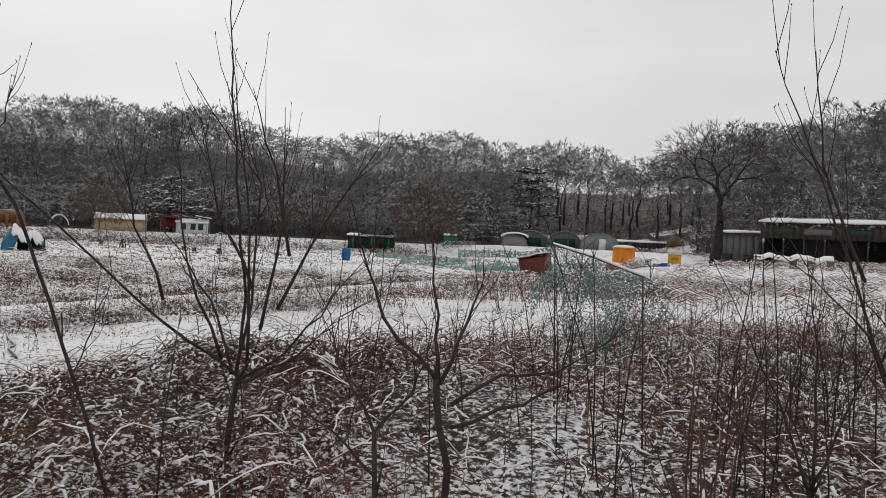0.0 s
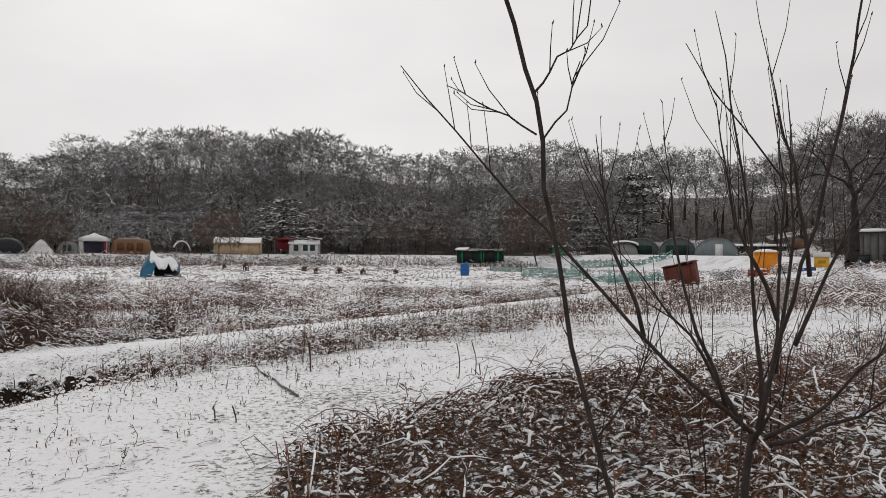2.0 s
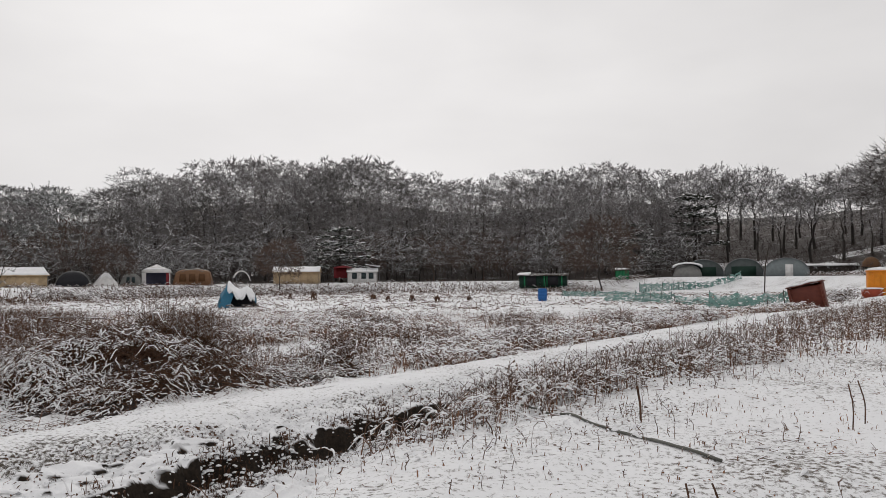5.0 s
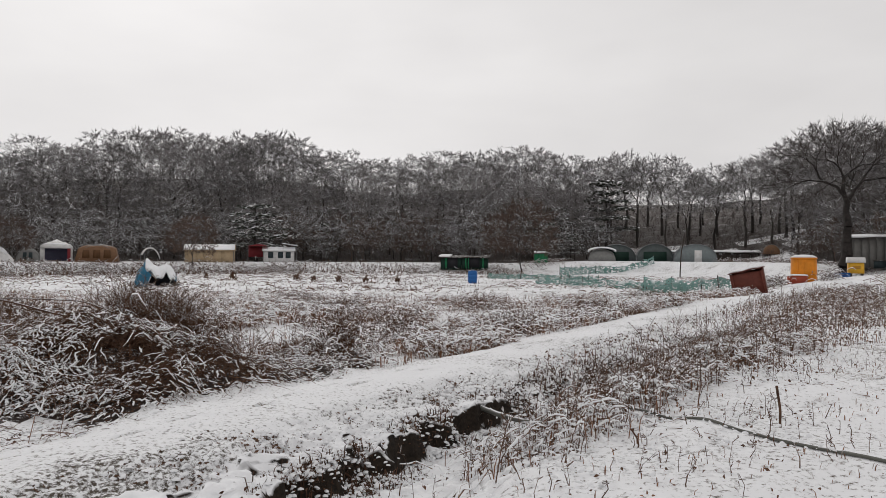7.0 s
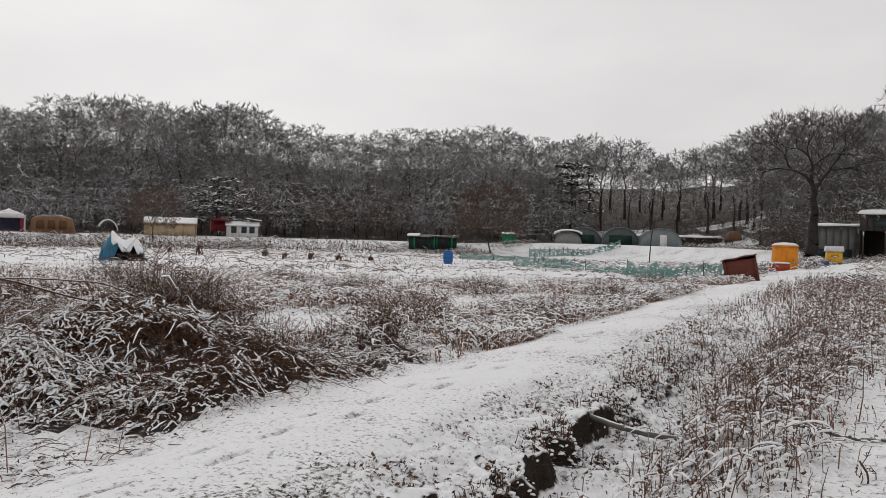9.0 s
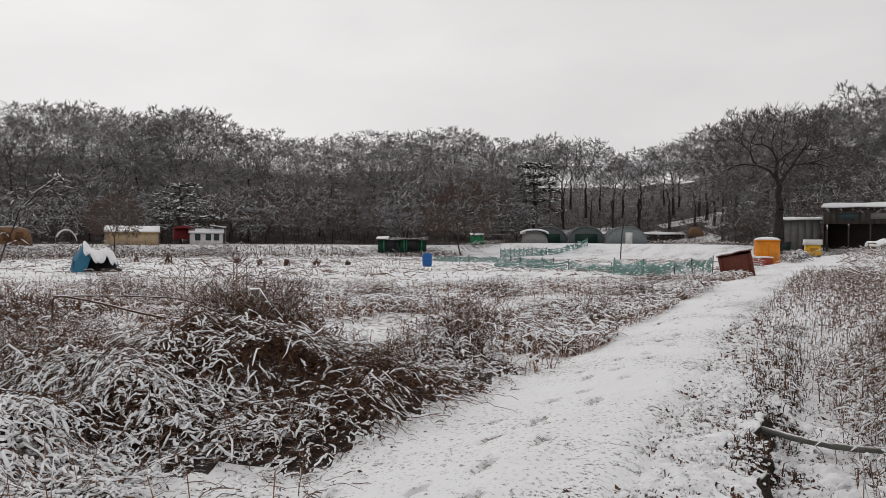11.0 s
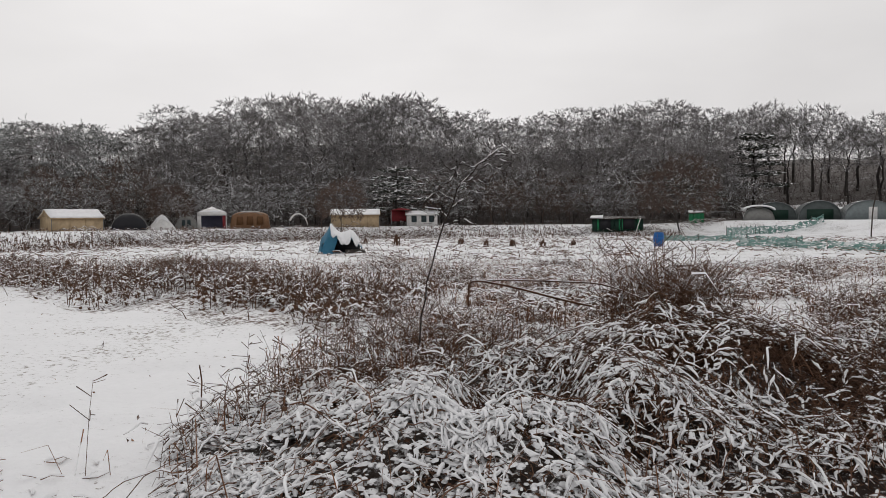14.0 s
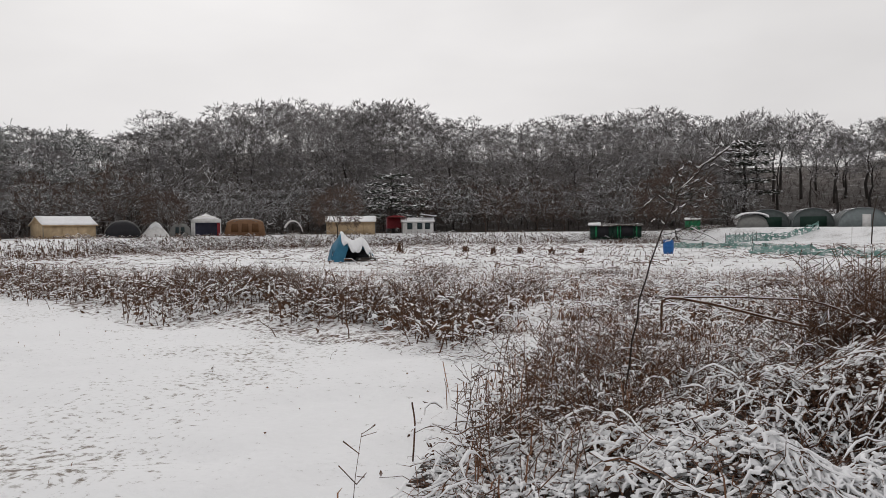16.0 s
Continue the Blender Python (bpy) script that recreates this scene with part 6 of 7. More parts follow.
def sapling(stem, limbs, rads, label, twigs=7, seed=0, category="sapling", twig_len=0.16, size=1.5):
    """Young tree: a stem and its limbs, each with side twigs and buds."""
    rng = np.random.default_rng(seed)
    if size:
        stem, limbs = [fit_to_view(q, size) for q in stem], [[fit_to_view(q, size) for q in w] for w in limbs]
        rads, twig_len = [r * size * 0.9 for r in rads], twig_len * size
    x, y = stem[0][0], stem[0][1]
    z = gz(x, y) - 0.05
    ob = thing("sapling", x, y, z, 0, label, category)
    o = np.array([x, y, z])

    def bent(pts, r0, r1, name, lab=""):
        pts = np.array(pts, float)
        t = np.linspace(0, 1, len(pts))
        tt = np.linspace(0, 1, 3 * (len(pts) - 1) + 1)
        q = np.stack([np.interp(tt, t, pts[:, k]) for k in range(3)], 1)
        q[1:-1] += rng.normal(0, 0.007, (len(q) - 2, 3))
        g = Geo()
        g.chain(q - o, np.linspace(r0, r1, len(q)), 6)
        limb = part(name, g, M_SAP, ob, lab)
        for _ in range(twigs if name != "stem" else 2):
            g = Geo()
            f = rng.uniform(0.25, 1.0)
            i = min(int(f * (len(q) - 1)), len(q) - 2)
            a = q[i] + (q[i + 1] - q[i]) * rng.random()
            d = unit(q[i + 1] - q[i])
            s = unit(np.cross(d, rng.normal(size=3)))
            L = twig_len * rng.uniform(0.5, 1.9)
            b = a + unit(d * 0.75 + s * 0.5 + np.array([0, 0, 0.35])) * L * 0.6
            c = b + unit(d * 0.6 + s * 0.3 + np.array([0, 0, 0.6])) * L * 0.5
            e = c + rng.normal(0, 0.004, 3) + (0, 0, 0.012)
            g.chain(np.array([a, b, c, c + (e - c) * 0.1, e]) - o, [r1 * 0.9 + 0.0006, 0.0018, 0.0010, 0.0032, 0.001], 4)
            part("twig", g, M_SAP, limb)
        return q
    bent([(x, y, z)] + stem[1:], rads[0], rads[1], "stem")
    for k, pts in enumerate(limbs):
        bent(pts, rads[1] * 0.72, 0.0018, "limb")
    return ob


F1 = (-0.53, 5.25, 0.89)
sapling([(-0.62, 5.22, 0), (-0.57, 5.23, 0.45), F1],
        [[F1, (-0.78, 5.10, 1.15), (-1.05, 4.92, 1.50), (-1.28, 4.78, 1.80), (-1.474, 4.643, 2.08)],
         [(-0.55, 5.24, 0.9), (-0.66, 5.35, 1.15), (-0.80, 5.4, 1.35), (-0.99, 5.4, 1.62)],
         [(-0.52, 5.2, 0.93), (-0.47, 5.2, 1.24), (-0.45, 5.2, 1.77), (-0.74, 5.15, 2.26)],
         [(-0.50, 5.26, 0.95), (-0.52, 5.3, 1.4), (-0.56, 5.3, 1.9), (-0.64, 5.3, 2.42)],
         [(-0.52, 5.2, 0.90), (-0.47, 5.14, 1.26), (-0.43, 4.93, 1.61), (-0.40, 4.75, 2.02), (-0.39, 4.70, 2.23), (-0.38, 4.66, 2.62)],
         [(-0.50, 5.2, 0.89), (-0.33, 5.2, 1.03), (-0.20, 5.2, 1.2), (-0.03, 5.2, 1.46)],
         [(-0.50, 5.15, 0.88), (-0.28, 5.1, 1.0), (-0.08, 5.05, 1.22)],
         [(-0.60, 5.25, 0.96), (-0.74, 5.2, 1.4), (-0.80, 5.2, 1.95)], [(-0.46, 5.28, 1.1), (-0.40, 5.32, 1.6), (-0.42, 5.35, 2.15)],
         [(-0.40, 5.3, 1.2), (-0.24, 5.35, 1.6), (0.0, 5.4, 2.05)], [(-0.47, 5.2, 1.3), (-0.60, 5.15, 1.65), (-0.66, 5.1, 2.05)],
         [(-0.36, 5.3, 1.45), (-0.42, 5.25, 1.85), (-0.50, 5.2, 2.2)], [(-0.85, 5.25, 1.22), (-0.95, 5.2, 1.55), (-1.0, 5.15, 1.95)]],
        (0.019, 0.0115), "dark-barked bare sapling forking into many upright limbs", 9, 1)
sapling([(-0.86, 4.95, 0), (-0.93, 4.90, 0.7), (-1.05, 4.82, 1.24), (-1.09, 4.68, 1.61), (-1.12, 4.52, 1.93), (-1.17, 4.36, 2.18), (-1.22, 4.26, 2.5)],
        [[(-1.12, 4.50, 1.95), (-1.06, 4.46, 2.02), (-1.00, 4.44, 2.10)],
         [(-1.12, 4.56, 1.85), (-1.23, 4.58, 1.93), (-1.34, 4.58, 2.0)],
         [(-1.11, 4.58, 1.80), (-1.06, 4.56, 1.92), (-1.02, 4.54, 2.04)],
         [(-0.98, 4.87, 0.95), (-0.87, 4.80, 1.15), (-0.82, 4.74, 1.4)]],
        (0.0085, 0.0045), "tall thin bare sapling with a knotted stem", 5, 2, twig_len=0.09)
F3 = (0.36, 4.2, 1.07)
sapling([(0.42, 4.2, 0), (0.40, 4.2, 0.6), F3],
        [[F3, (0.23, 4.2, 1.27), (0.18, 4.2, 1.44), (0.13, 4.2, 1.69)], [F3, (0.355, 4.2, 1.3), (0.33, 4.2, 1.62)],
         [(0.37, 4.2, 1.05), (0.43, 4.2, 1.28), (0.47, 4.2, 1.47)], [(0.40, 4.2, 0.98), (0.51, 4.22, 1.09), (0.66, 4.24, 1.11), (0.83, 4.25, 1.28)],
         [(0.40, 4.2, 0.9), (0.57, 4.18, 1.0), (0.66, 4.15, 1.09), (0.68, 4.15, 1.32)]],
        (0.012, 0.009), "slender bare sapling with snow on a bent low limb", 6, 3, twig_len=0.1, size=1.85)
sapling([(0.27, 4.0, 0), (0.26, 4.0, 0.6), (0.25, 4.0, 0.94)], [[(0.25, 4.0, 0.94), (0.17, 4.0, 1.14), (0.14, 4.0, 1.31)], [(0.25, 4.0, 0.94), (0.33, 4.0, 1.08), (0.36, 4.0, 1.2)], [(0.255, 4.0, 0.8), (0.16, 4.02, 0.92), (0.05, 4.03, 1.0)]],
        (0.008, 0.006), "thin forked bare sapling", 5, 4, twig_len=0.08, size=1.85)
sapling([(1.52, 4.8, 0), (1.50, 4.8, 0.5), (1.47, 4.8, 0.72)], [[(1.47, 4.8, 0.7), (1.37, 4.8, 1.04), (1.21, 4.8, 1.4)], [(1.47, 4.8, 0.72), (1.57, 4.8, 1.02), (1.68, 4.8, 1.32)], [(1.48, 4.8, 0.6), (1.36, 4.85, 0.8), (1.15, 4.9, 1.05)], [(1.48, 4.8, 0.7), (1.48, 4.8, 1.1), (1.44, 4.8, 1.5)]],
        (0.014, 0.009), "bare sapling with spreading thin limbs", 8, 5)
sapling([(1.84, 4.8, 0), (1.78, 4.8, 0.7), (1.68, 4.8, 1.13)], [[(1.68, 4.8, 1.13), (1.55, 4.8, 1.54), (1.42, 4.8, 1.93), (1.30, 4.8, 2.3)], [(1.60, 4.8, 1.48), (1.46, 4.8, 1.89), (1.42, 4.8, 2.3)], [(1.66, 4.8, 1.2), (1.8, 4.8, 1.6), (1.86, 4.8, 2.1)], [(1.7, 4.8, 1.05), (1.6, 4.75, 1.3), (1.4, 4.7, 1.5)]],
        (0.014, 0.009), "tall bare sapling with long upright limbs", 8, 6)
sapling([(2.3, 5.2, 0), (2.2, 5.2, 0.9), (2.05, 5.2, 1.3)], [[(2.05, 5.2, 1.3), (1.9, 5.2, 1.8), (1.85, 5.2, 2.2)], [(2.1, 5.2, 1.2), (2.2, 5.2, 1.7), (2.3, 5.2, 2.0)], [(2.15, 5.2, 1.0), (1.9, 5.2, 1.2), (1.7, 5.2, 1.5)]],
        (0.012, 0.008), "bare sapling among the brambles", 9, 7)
# thin stems between them
rng = np.random.default_rng(8)
for k in range(46):
    x0, y0 = rng.uniform(-1.6, 3.8) if k < 20 else rng.uniform(1.2, 4.2), rng.uniform(4.2, 7.6)
    h = rng.uniform(0.7, 1.5) * (1.2 if x0 > 1.2 else 0.8)
    dx, dy = rng.normal(0, 0.16, 2)
    g = Geo()
    x1, y1 = x0 + dx, y0 + dy
    z0 = gz(x0, y0)
    pts = np.array([(0, 0, -0.05), (dx * 0.3 * h, dy * 0.3 * h, h * 0.5), (dx * h, dy * h, h)])
    ob = thing("bare_cane", x0, y0, z0, 0, "thin dark bare cane standing in the bramble", "cane", "thin canes by the walk")
    g.chain(pts, [0.006, 0.0045, 0.002], 5)
    part("stem", g, M_SAP, ob)
    for _ in range(5):
        f = rng.uniform(0.3, 1)
        a = pts[1] + (pts[2] - pts[1]) * f if f > 0.5 else pts[0] + (pts[1] - pts[0]) * (f * 2)
        d = np.array([*rng.normal(0, 0.5, 2), 0.7]) * rng.uniform(0.08, 0.22)
        g = Geo()
        g.chain([a, a + d * 0.6, a + d + (0, 0, 0.02)], [0.0028, 0.002, 0.001], 4)
        part("twig", g, M_SAP, ob)

g = Geo()
x, y = scatter(rng, 420, (0.6, 7.5, 4.3, 12.0), lambda x, y: np.clip(0.3 + 0.9 * vnoise(x, y, 0.7, 141), 0, 1) * step(0.6, 1.8, x))
stalks(g, rng, x, y, 0.75, 0.0045, 0.35, 4, 3)
stuff("brushwood", g, M_SAP, "thicket of thin dark bare stems in the bramble", "brushwood")
# dead dark stump of reeds
ob = thing("reed_clump", 2.09, 4.35, gz(2.09, 4.35), 0, "dark clump of broken dead reeds in the bramble", "reeds")
for k in range(14):
    g = Geo()
    a, r = rng.uniform(0, 6.28), rng.uniform(0, 0.12)
    h = rng.uniform(0.35, 1.15)
    g.chain([(r * math.cos(a), r * math.sin(a), -0.05), (1.3 * r * math.cos(a), 1.3 * r * math.sin(a), h * 0.5), (r * math.cos(a) * 2 + rng.normal(0, 0.09), r * math.sin(a) * 2 + rng.normal(0, 0.05), h)], [0.006, 0.005, 0.003], 5)
    part("reed", g, M_CANE_D, ob)

# snow-laden sapling on the left bank
SPINE = [(-14.75, 12.0, 0), (-14.65, 12.0, 0.6), (-14.56, 12.0, 1.07), (-14.43, 12.0, 1.44), (-14.30, 12.0, 1.75), (-14.12, 12.0, 1.96), (-13.95, 12.0, 2.07), (-13.85, 12.0, 2.02)]
rng = np.random.default_rng(9)
limbs = []
for f in np.linspace(2.7, 6.3, 16):
    k = int(f)
    p = np.array(SPINE[k]) * (k + 1 - f) + np.array(SPINE[k + 1]) * (f - k)
    L = rng.uniform(0.20, 0.46) * (0.7 if f > 5 else 1.0)
    d = np.array([rng.uniform(0.6, 1.0) * (1 if rng.random() < 0.7 else -0.6), rng.normal(0, 0.5), 0])
    limbs.append([tuple(p), tuple(p + d * L * 0.5 + (0, 0, rng.uniform(0.04, 0.09))), tuple(p + d * L + (0, 0, rng.uniform(-0.05, 0.05)))])
S = sapling(SPINE, limbs, (0.008, 0.004), "young tree bending under ridges of snow", 7, 12, size=0, twig_len=0.08)
o = np.array(S.location)
for pts in limbs + [SPINE[4:]]:
    q = np.array(pts)
    tt = np.linspace(0, 1, 17)
    q = np.stack([np.interp(tt, np.linspace(0, 1, len(q)), q[:, k]) for k in range(3)], 1) - o
    q += rng.normal(0, 0.004, q.shape) + (0, 0, 0.007)
    k = 0
    while k < 14:
        m = int(rng.integers(3, 6))
        g = Geo()
        g.chain(q[k:k + m], rng.uniform(0.003, 0.0062) * np.sin(np.linspace(0.5, 2.6, len(q[k:k + m]))), 5)
        part("snow_ridge", g, M_CAP, S, "ridge of snow on a limb")
        k += m + int(rng.integers(0, 3))


# ---- lying sticks, hose and pipe ----
def lying(name, pts, rad, mat_, label, category, snow=0.0, seed=0):
    pts = np.array(pts, float)
    tt = np.linspace(0, 1, 6 * (len(pts) - 1) + 1)
    t = np.linspace(0, 1, len(pts))
    q = np.stack([np.interp(tt, t, pts[:, k]) for k in range(3)], 1)
    for _ in range(3):
        q[1:-1] = (q[:-2] + 2 * q[1:-1] + q[2:]) / 4
    rng = np.random.default_rng(seed)
    q += rng.normal(0, rad * 0.12, q.shape)
    if name == "irrigation_pipe":
        q[:, 2] = np.maximum(q[:, 2], ground_z(q[:, 0], q[:, 1]) + rad * 1.2)
    g = Geo()
    o = q[0].copy()
    ob = thing(name, *o, 0, label, category)
    g.chain(q - o, rad, 8)
    part("tube" if "hose" in name or "pipe" in name else "wood", g, mat_, ob)
    if snow:
        g = Geo()
        s = q - o + (0, 0, rad * 0.8)
        g.chain(s, np.where(rng.random(len(s)) < 0.15, rad * 0.2, rad * snow * rng.uniform(0.7, 1.1, len(s))), 6)
        part("snow", g, M_CAP, ob, "snow along its top")
    return ob


lying("hose_pipe", [(-7.80, 11.80, -0.10), (-7.50, 11.58, -0.12), (-7.12, 11.32, -0.20), (-6.74, 11.10, -0.24), (-6.30, 10.88, -0.20)], 0.027, M_HOSE, "thick grey hose lying across the snowy ditch", "hose", 0.4, 1)
lying("irrigation_pipe", [(-6.1, 10.8, 0.06), (-5.72, 10.4, 0.08), (-5.38, 9.85, 0.08), (-5.08, 9.4, 0.08), (-4.68, 9.0, 0.08), (-4.40, 8.45, 0.08), (-4.05, 8.1, 0.07)], 0.014, M_HOSE, "long thin pipe snaking over the snow", "pipe", 0.3, 2)
lying("broken_branch", [(-14.41, 12.8, 0.60), (-14.41, 12.8, 0.88), (-13.93, 12.8, 0.80), (-13.56, 12.85, 0.70), (-13.2, 12.9, 0.62)], 0.011, M_CANE_D, "broken dark branch bent over the bramble", "branch", 0.5, 3)
lying("broken_branch", [(-14.40, 12.82, 0.86), (-13.8, 12.95, 0.86), (-13.1, 13.1, 0.83), (-12.6, 13.2, 0.62)], 0.007, M_CANE_D, "thin snowy branch resting on the bramble", "branch", 0.8, 4)
lying("wooden_stake", [(-4.64, 9.83, -0.05), (-4.63, 9.83, 0.2), (-4.66, 9.84, 0.42)], 0.011, M_CANE_D, "short dark wooden stake standing in the snow", "stake", 0, 5)
for k, (x0, y0, h) in enumerate(((-4.33, 7.02, 0.25), (-4.16, 7.06, 0.25), (-5.9, 8.9, 0.22), (-16.05, 10.6, 0.35), (-2.82, 9.79, 0.5), (-2.67, 10.02, 0.5), (-2.56, 9.67, 0.3))):
    lying("dead_stalk", [(x0, y0, -0.05), (x0 + 0.02, y0, h * 0.6), (x0 - 0.02 * (k % 3), y0, h)], 0.006, M_CANE_D, "single dark dead stalk standing in the snow", "stalk", 0, 10 + k)

# ---- nets, poles and small things of the plots ----
def net_fence(pts, high, label, seed):
    """Sagging green net between posts."""
    rng = np.random.default_rng(seed)
    x0, y0 = pts[0]
    ob = thing("net_fence", x0, y0, gz(x0, y0), 0, label, "fence")
    o = np.array(ob.location)
    for (xa, ya), (xb, yb) in zip(pts[:-1], pts[1:]):
        n = max(2, int(math.hypot(xb - xa, yb - ya) / 1.6))
        rows = []
        for i in range(4 * n + 1):
            f = i / (4 * n)
            x, y = xa + (xb - xa) * f, ya + (yb - ya) * f
            sag = 0.16 * math.sin(math.pi * (i % 4) / 4) * rng.uniform(0.5, 1.4)
            rows.append([(x + 0.12 * rng.normal() * (1 - k / 3), y + 0.1 * rng.normal(), gz(x, y) + (high - sag) * k / 3) for k in range(4)])
        g = Geo()
        g.grid(np.array(rows) - o)
        part("net", g, M_NET, ob)
        for i in range(n + 1):
            f = i / n
            x, y = xa + (xb - xa) * f, ya + (yb - ya) * f
            g = Geo()
            g.chain(np.array([(x, y, gz(x, y) - 0.2), (x + rng.normal(0, 0.04), y, gz(x, y) + high * 1.08)]) - o, 0.025, 5)
            part("post", g, M_WOOD, ob)
    return ob


net_fence([(-12.5, 72), (-9.5, 71), (-6.0, 69), (-3.2, 62)], 0.55, "low sagging green net fence along the plots", 1)
net_fence([(-7.7, 57), (-3.2, 54), (0.2, 50), (1.0, 46.5)], 0.62, "low green net fence dusted with snow", 2)
net_fence([(-1.5, 48), (1.2, 45.5), (2.8, 44.2)], 0.85, "sagging pale green net by the red-brown bin", 3)
net_fence([(-6.0, 88), (-1, 100), (6, 104)], 1.0, "green net fence by the tunnels", 4)
ob = lying("leaning_pole", [(5.9, 82.6, gz(5.9, 82.6) - 0.2), (6.0, 82.6, 2.0), (6.35, 82.5, 4.0)], 0.06, M_WOOD, "thin dark pole leaning slightly in the field", "pole", 0, 30)

# white covered row bed at the right
ob = thing("covered_bed", 20.6, 58.0, gz(20.6, 58), -14, "long low bed under a sagging white snowy cover", "garden bed")
rows = [[(xx, yy, 0.95 + 0.10 * math.sin(xx * 3.1) - 0.25 * (yy / 0.6) ** 2 + 0.05 * math.sin(xx * 7)) for yy in np.linspace(-0.65, 0.65, 7)] for xx in np.linspace(-2.6, 2.6, 27)]
g = Geo()
g.grid(rows)
part("cover", g, M_CAP, ob, thick=0.08)
for xx in (-2.4, -1.2, 0.0, 1.2, 2.4):
    g = Geo()
    g.box((xx, -0.5, 0.4), (0.5, 0.05, 0.85), 4 * xx)
    part("board", g, paint("tan_boards", (0.17, 0.11, 0.065)) if xx == -2.4 else bpy.data.materials["tan_boards"], ob)
    g = Geo()
    g.chain([(xx, 0.5, -0.1), (xx, 0.5, 0.9)], 0.03, 5)
    part("post", g, M_WOOD, ob)

# stooks and posts left standing in the tilled field
rng = np.random.default_rng(13)
for k, (x0, y0, h) in enumerate(((-32.4, 62.2, 0.75), (-24.4, 58.5, 0.6), (-22.6, 59.0, 0.55), (-20.3, 58.0, 0.5), (-27.5, 63.5, 0.45), (-18.5, 61.0, 0.5), (-36.5, 66.0, 0.5))):
    ob = thing("straw_stook", x0, y0, gz(x0, y0), 0, "small dark stook of dead stalks in the tilled field", "stook", "stooks in the field")
    for i in range(9):
        a = i / 9 * 6.28
        g = Geo()
        q = rng.uniform(0.08, 0.3)
        g.chain([(q * math.cos(a), q * math.sin(a), -0.05), (0.5 * q * math.cos(a) + rng.normal(0, 0.05), 0.4 * q * math.sin(a), h * 0.6), (rng.normal(0, 0.12), rng.normal(0, 0.12), h * rng.uniform(0.6, 1.15))], [0.04, 0.045, 0.012], 4)
        part("sheaf", g, M_CANE_D, ob)

# small snow heaps on the weeds by the bin
for k, (x0, y0, r) in enumerate(((4.6, 44.6, 0.5), (5.2, 46.8, 0.6), (7.6, 45.4, 0.5), (8.8, 49.5, 0.6))):
    ob = thing("weed_heap", x0, y0, gz(x0, y0), 0, "dark heap of dead weeds with snow on top", "heap", "weed heaps")
    a, b = Geo(), Geo()
    xs, ys = x0 + rng.normal(0, r * 0.5, 90), y0 + rng.normal(0, r * 0.5, 90)
    strands(a, b, rng, xs, ys, 0.0, 0.5, 0.5, 0.012, 0.018, 0.6, 3, 0.3)
    o = np.array([x0, y0, gz(x0, y0)])
    for gg in (a, b):
        gg.v = [v - o for v in gg.v]
    part("stems", a, M_CANE_D, ob)["kind"] = "stuff"
    part("snow", b, M_CAP, ob)["kind"] = "stuff"

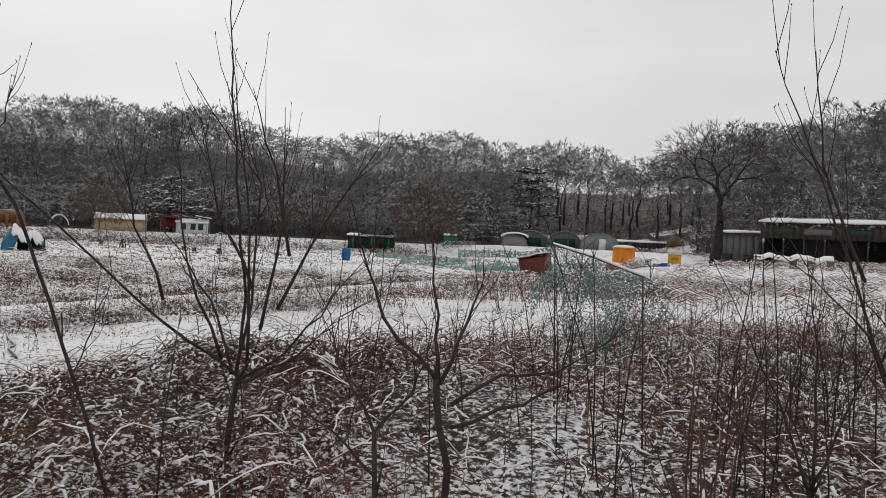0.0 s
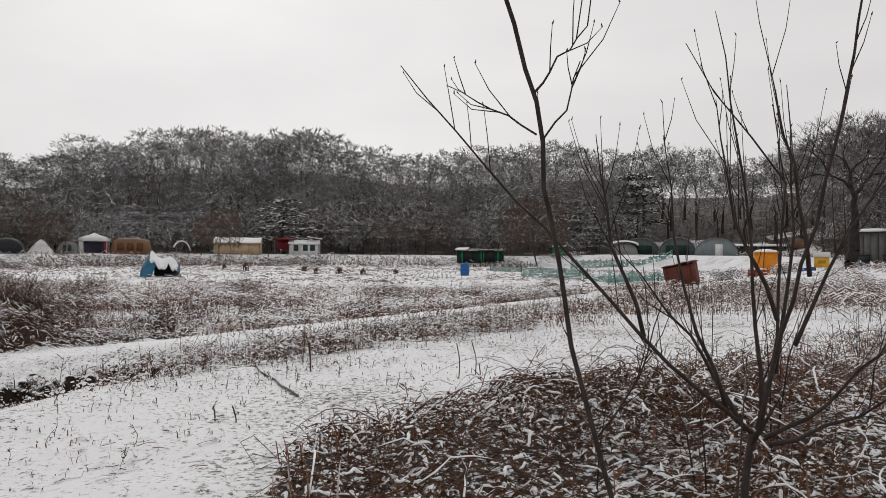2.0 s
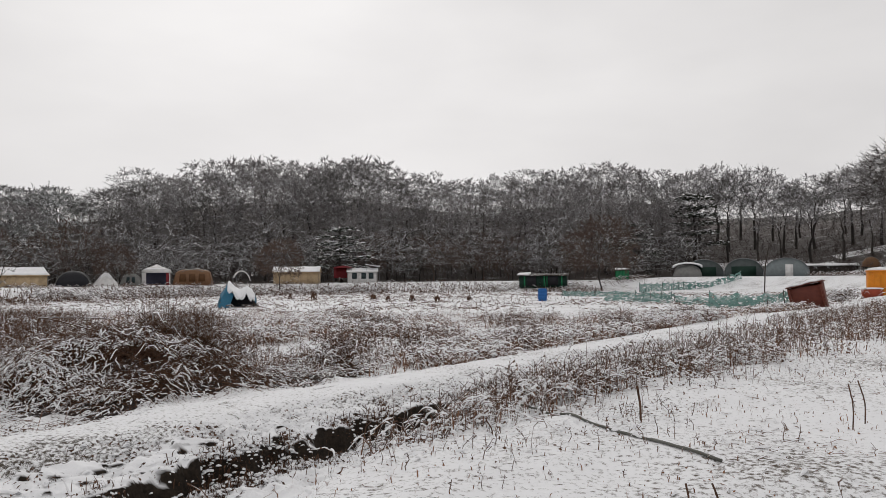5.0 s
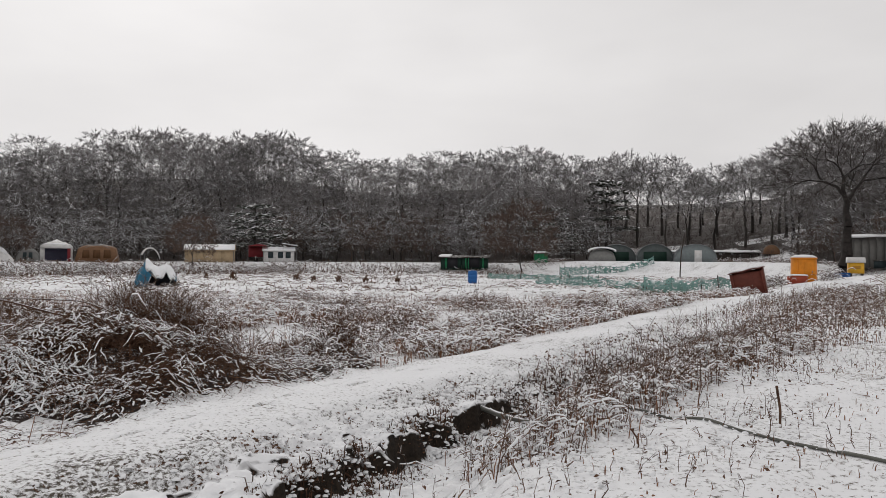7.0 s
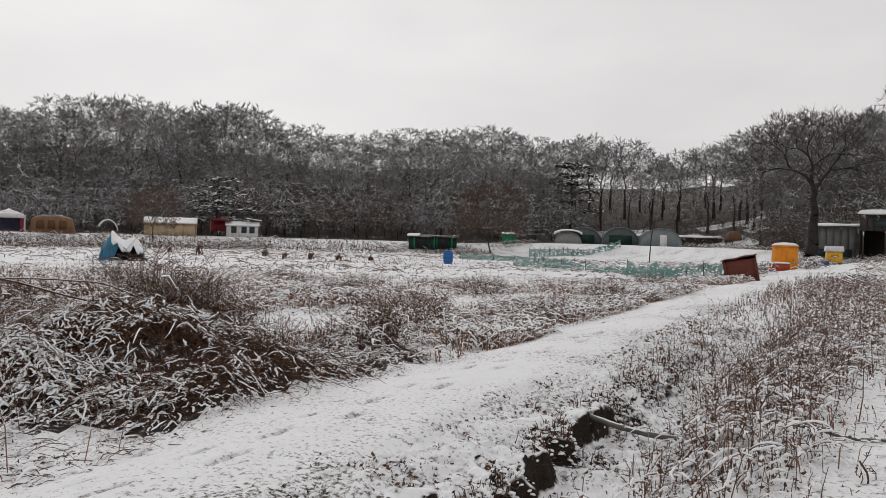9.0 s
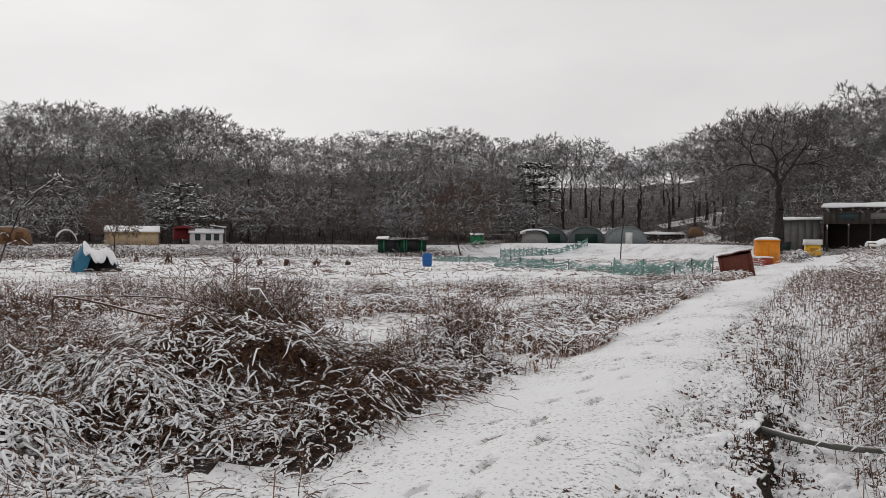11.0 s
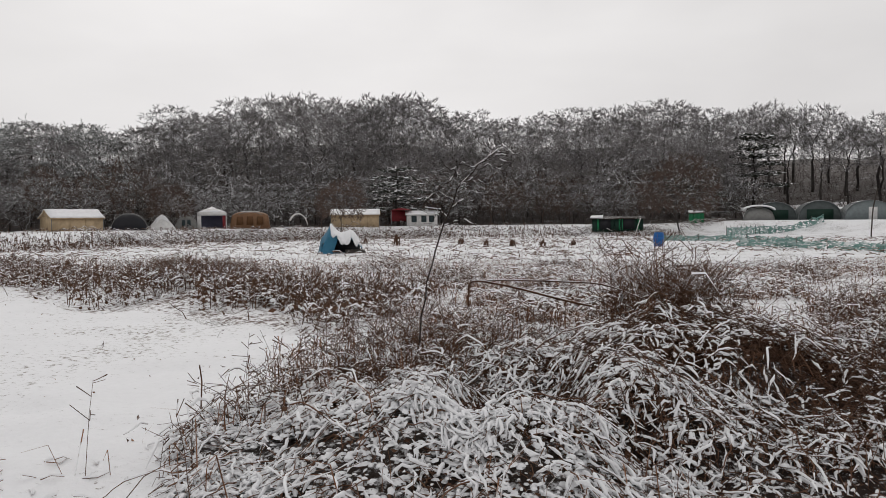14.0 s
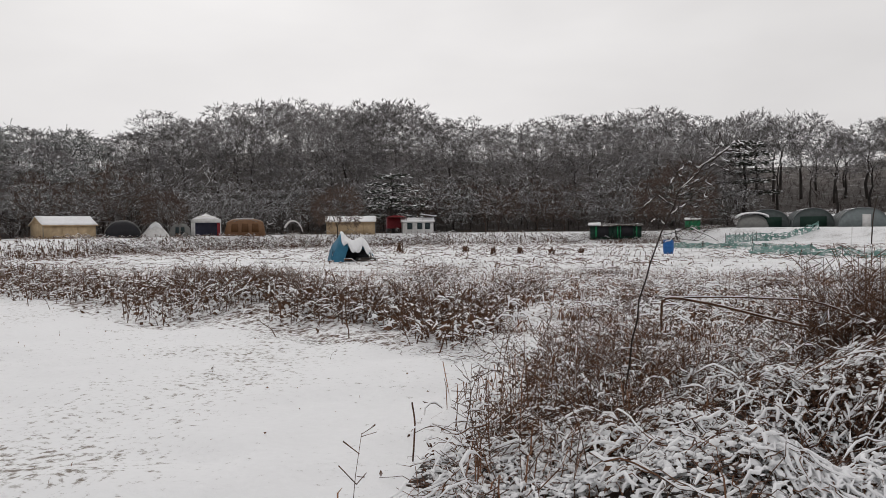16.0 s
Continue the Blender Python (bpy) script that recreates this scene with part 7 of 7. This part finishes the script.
# clumps of taller dead weeds in the fallow plot
rng = np.random.default_rng(21)
for k, (x0, y0, r, h) in enumerate(((-12.6, 13.6, 0.55, 1.1), (-12.2, 14.0, 0.5, 1.0), (-9.9, 15.0, 0.45, 0.75), (-12.8, 16.0, 0.6, 0.8), (-10.2, 16.8, 0.5, 0.7), (-9.6, 18.2, 0.7, 0.6), (-14.5, 18.5, 0.6, 0.6), (-7.4, 20.0, 0.5, 0.55), (-17.0, 21.5, 0.9, 0.7), (-12.0, 22.5, 0.7, 0.6),
                                     (-5.5, 24.5, 0.6, 0.6), (-20.0, 26.0, 0.9, 0.7), (-9.0, 27.0, 0.8, 0.6), (-15.5, 29.0, 1.0, 0.6), (-3.5, 30.0, 0.7, 0.6), (-24.0, 24.0, 1.0, 0.7), (-28.0, 27.0, 1.0, 0.6))):
    ob = thing("weed_clump", x0, y0, gz(x0, y0), 0, "dark clump of tall dead weeds in the fallow plot", "weeds", "weed clumps")
    o = np.array([x0, y0, gz(x0, y0)])
    a, b, c = Geo(), Geo(), Geo()
    n = int((260 if k < 2 else 80 if k < 3 else 60) * r / 0.6)
    stalks(a, rng, x0 + rng.normal(0, r * 0.5, n), y0 + rng.normal(0, r * 0.4, n), h, 0.0042, 0.3, 5, 3)
    strands(a, c, rng, x0 + rng.normal(0, r * 0.6, n), y0 + rng.normal(0, r * 0.5, n), 0.0, h * 0.6, 0.3, 0.004, 0.010, 0.7, 3, 0.3)
    leaves(b, rng, x0 + rng.normal(0, r * 0.5, n * 6), y0 + rng.normal(0, r * 0.4, n * 6), 0, h * 0.7, 0.03)
    for name, gg, mm in (("weed_tuft", a, M_WEED), ("foliage", b, M_CANE_D), ("snow", c, M_CAP)):
        gg.v = [v - o for v in gg.v]
        part(name, gg, mm, ob)["kind"] = "stuff"

# bean frame with a green net in the bramble
ob = thing("bean_frame", 1.7, 6.5, gz(1.7, 6.5), 0, "fallen bean frame with a ragged teal net under snow", "garden frame")
o = np.array(ob.location)
rng = np.random.default_rng(31)
bar = np.array([(1.42, 6.91, 1.60), (1.56, 6.68, 1.56), (1.70, 6.46, 1.52), (1.86, 6.23, 1.46), (2.02, 6.01, 1.40)])
g = Geo()
g.chain(bar - o, [0.009, 0.009, 0.008, 0.008, 0.006], 6)
part("rail", g, M_WOOD, ob)
g = Geo()
g.chain(bar - o + (0, 0, 0.010), [0.008, 0.012, 0.010, 0.012, 0.007], 6)
part("snow", g, M_CAP, ob, "snow along the rail")
for px_, py_, pz_ in ((1.43, 6.89, 1.60), (2.01, 6.03, 1.40)):
    g = Geo()
    g.chain(np.array([(px_ + 0.06, py_, gz(px_, py_) - 0.1), (px_, py_, pz_)]) - o, [0.007, 0.006], 6)
    part("post", g, M_WOOD, ob)
for way in (-1, 1):
    rows = []
    for i in range(25):
        f = i / 24
        top = np.array([np.interp(f, np.linspace(0, 1, 5), bar[:, k]) for k in range(3)])
        low_ = gz(top[0], top[1]) + 0.85 + 0.15 * math.sin(7 * f + way) + 0.1 * rng.normal()
        rows.append([(top[0] + way * 0.05 * k + 0.04 * math.sin(i * 1.3 + k) * k / 5, top[1] + way * 0.03 * k + 0.05 * math.cos(i * 1.9 + k * 0.7) * k / 5, top[2] + (low_ - top[2]) * (k / 5) ** 1.2) for k in range(6)])
    g = Geo()
    g.grid(np.array(rows) - o)
    part("net", g, M_NETF, ob, "ragged teal net")
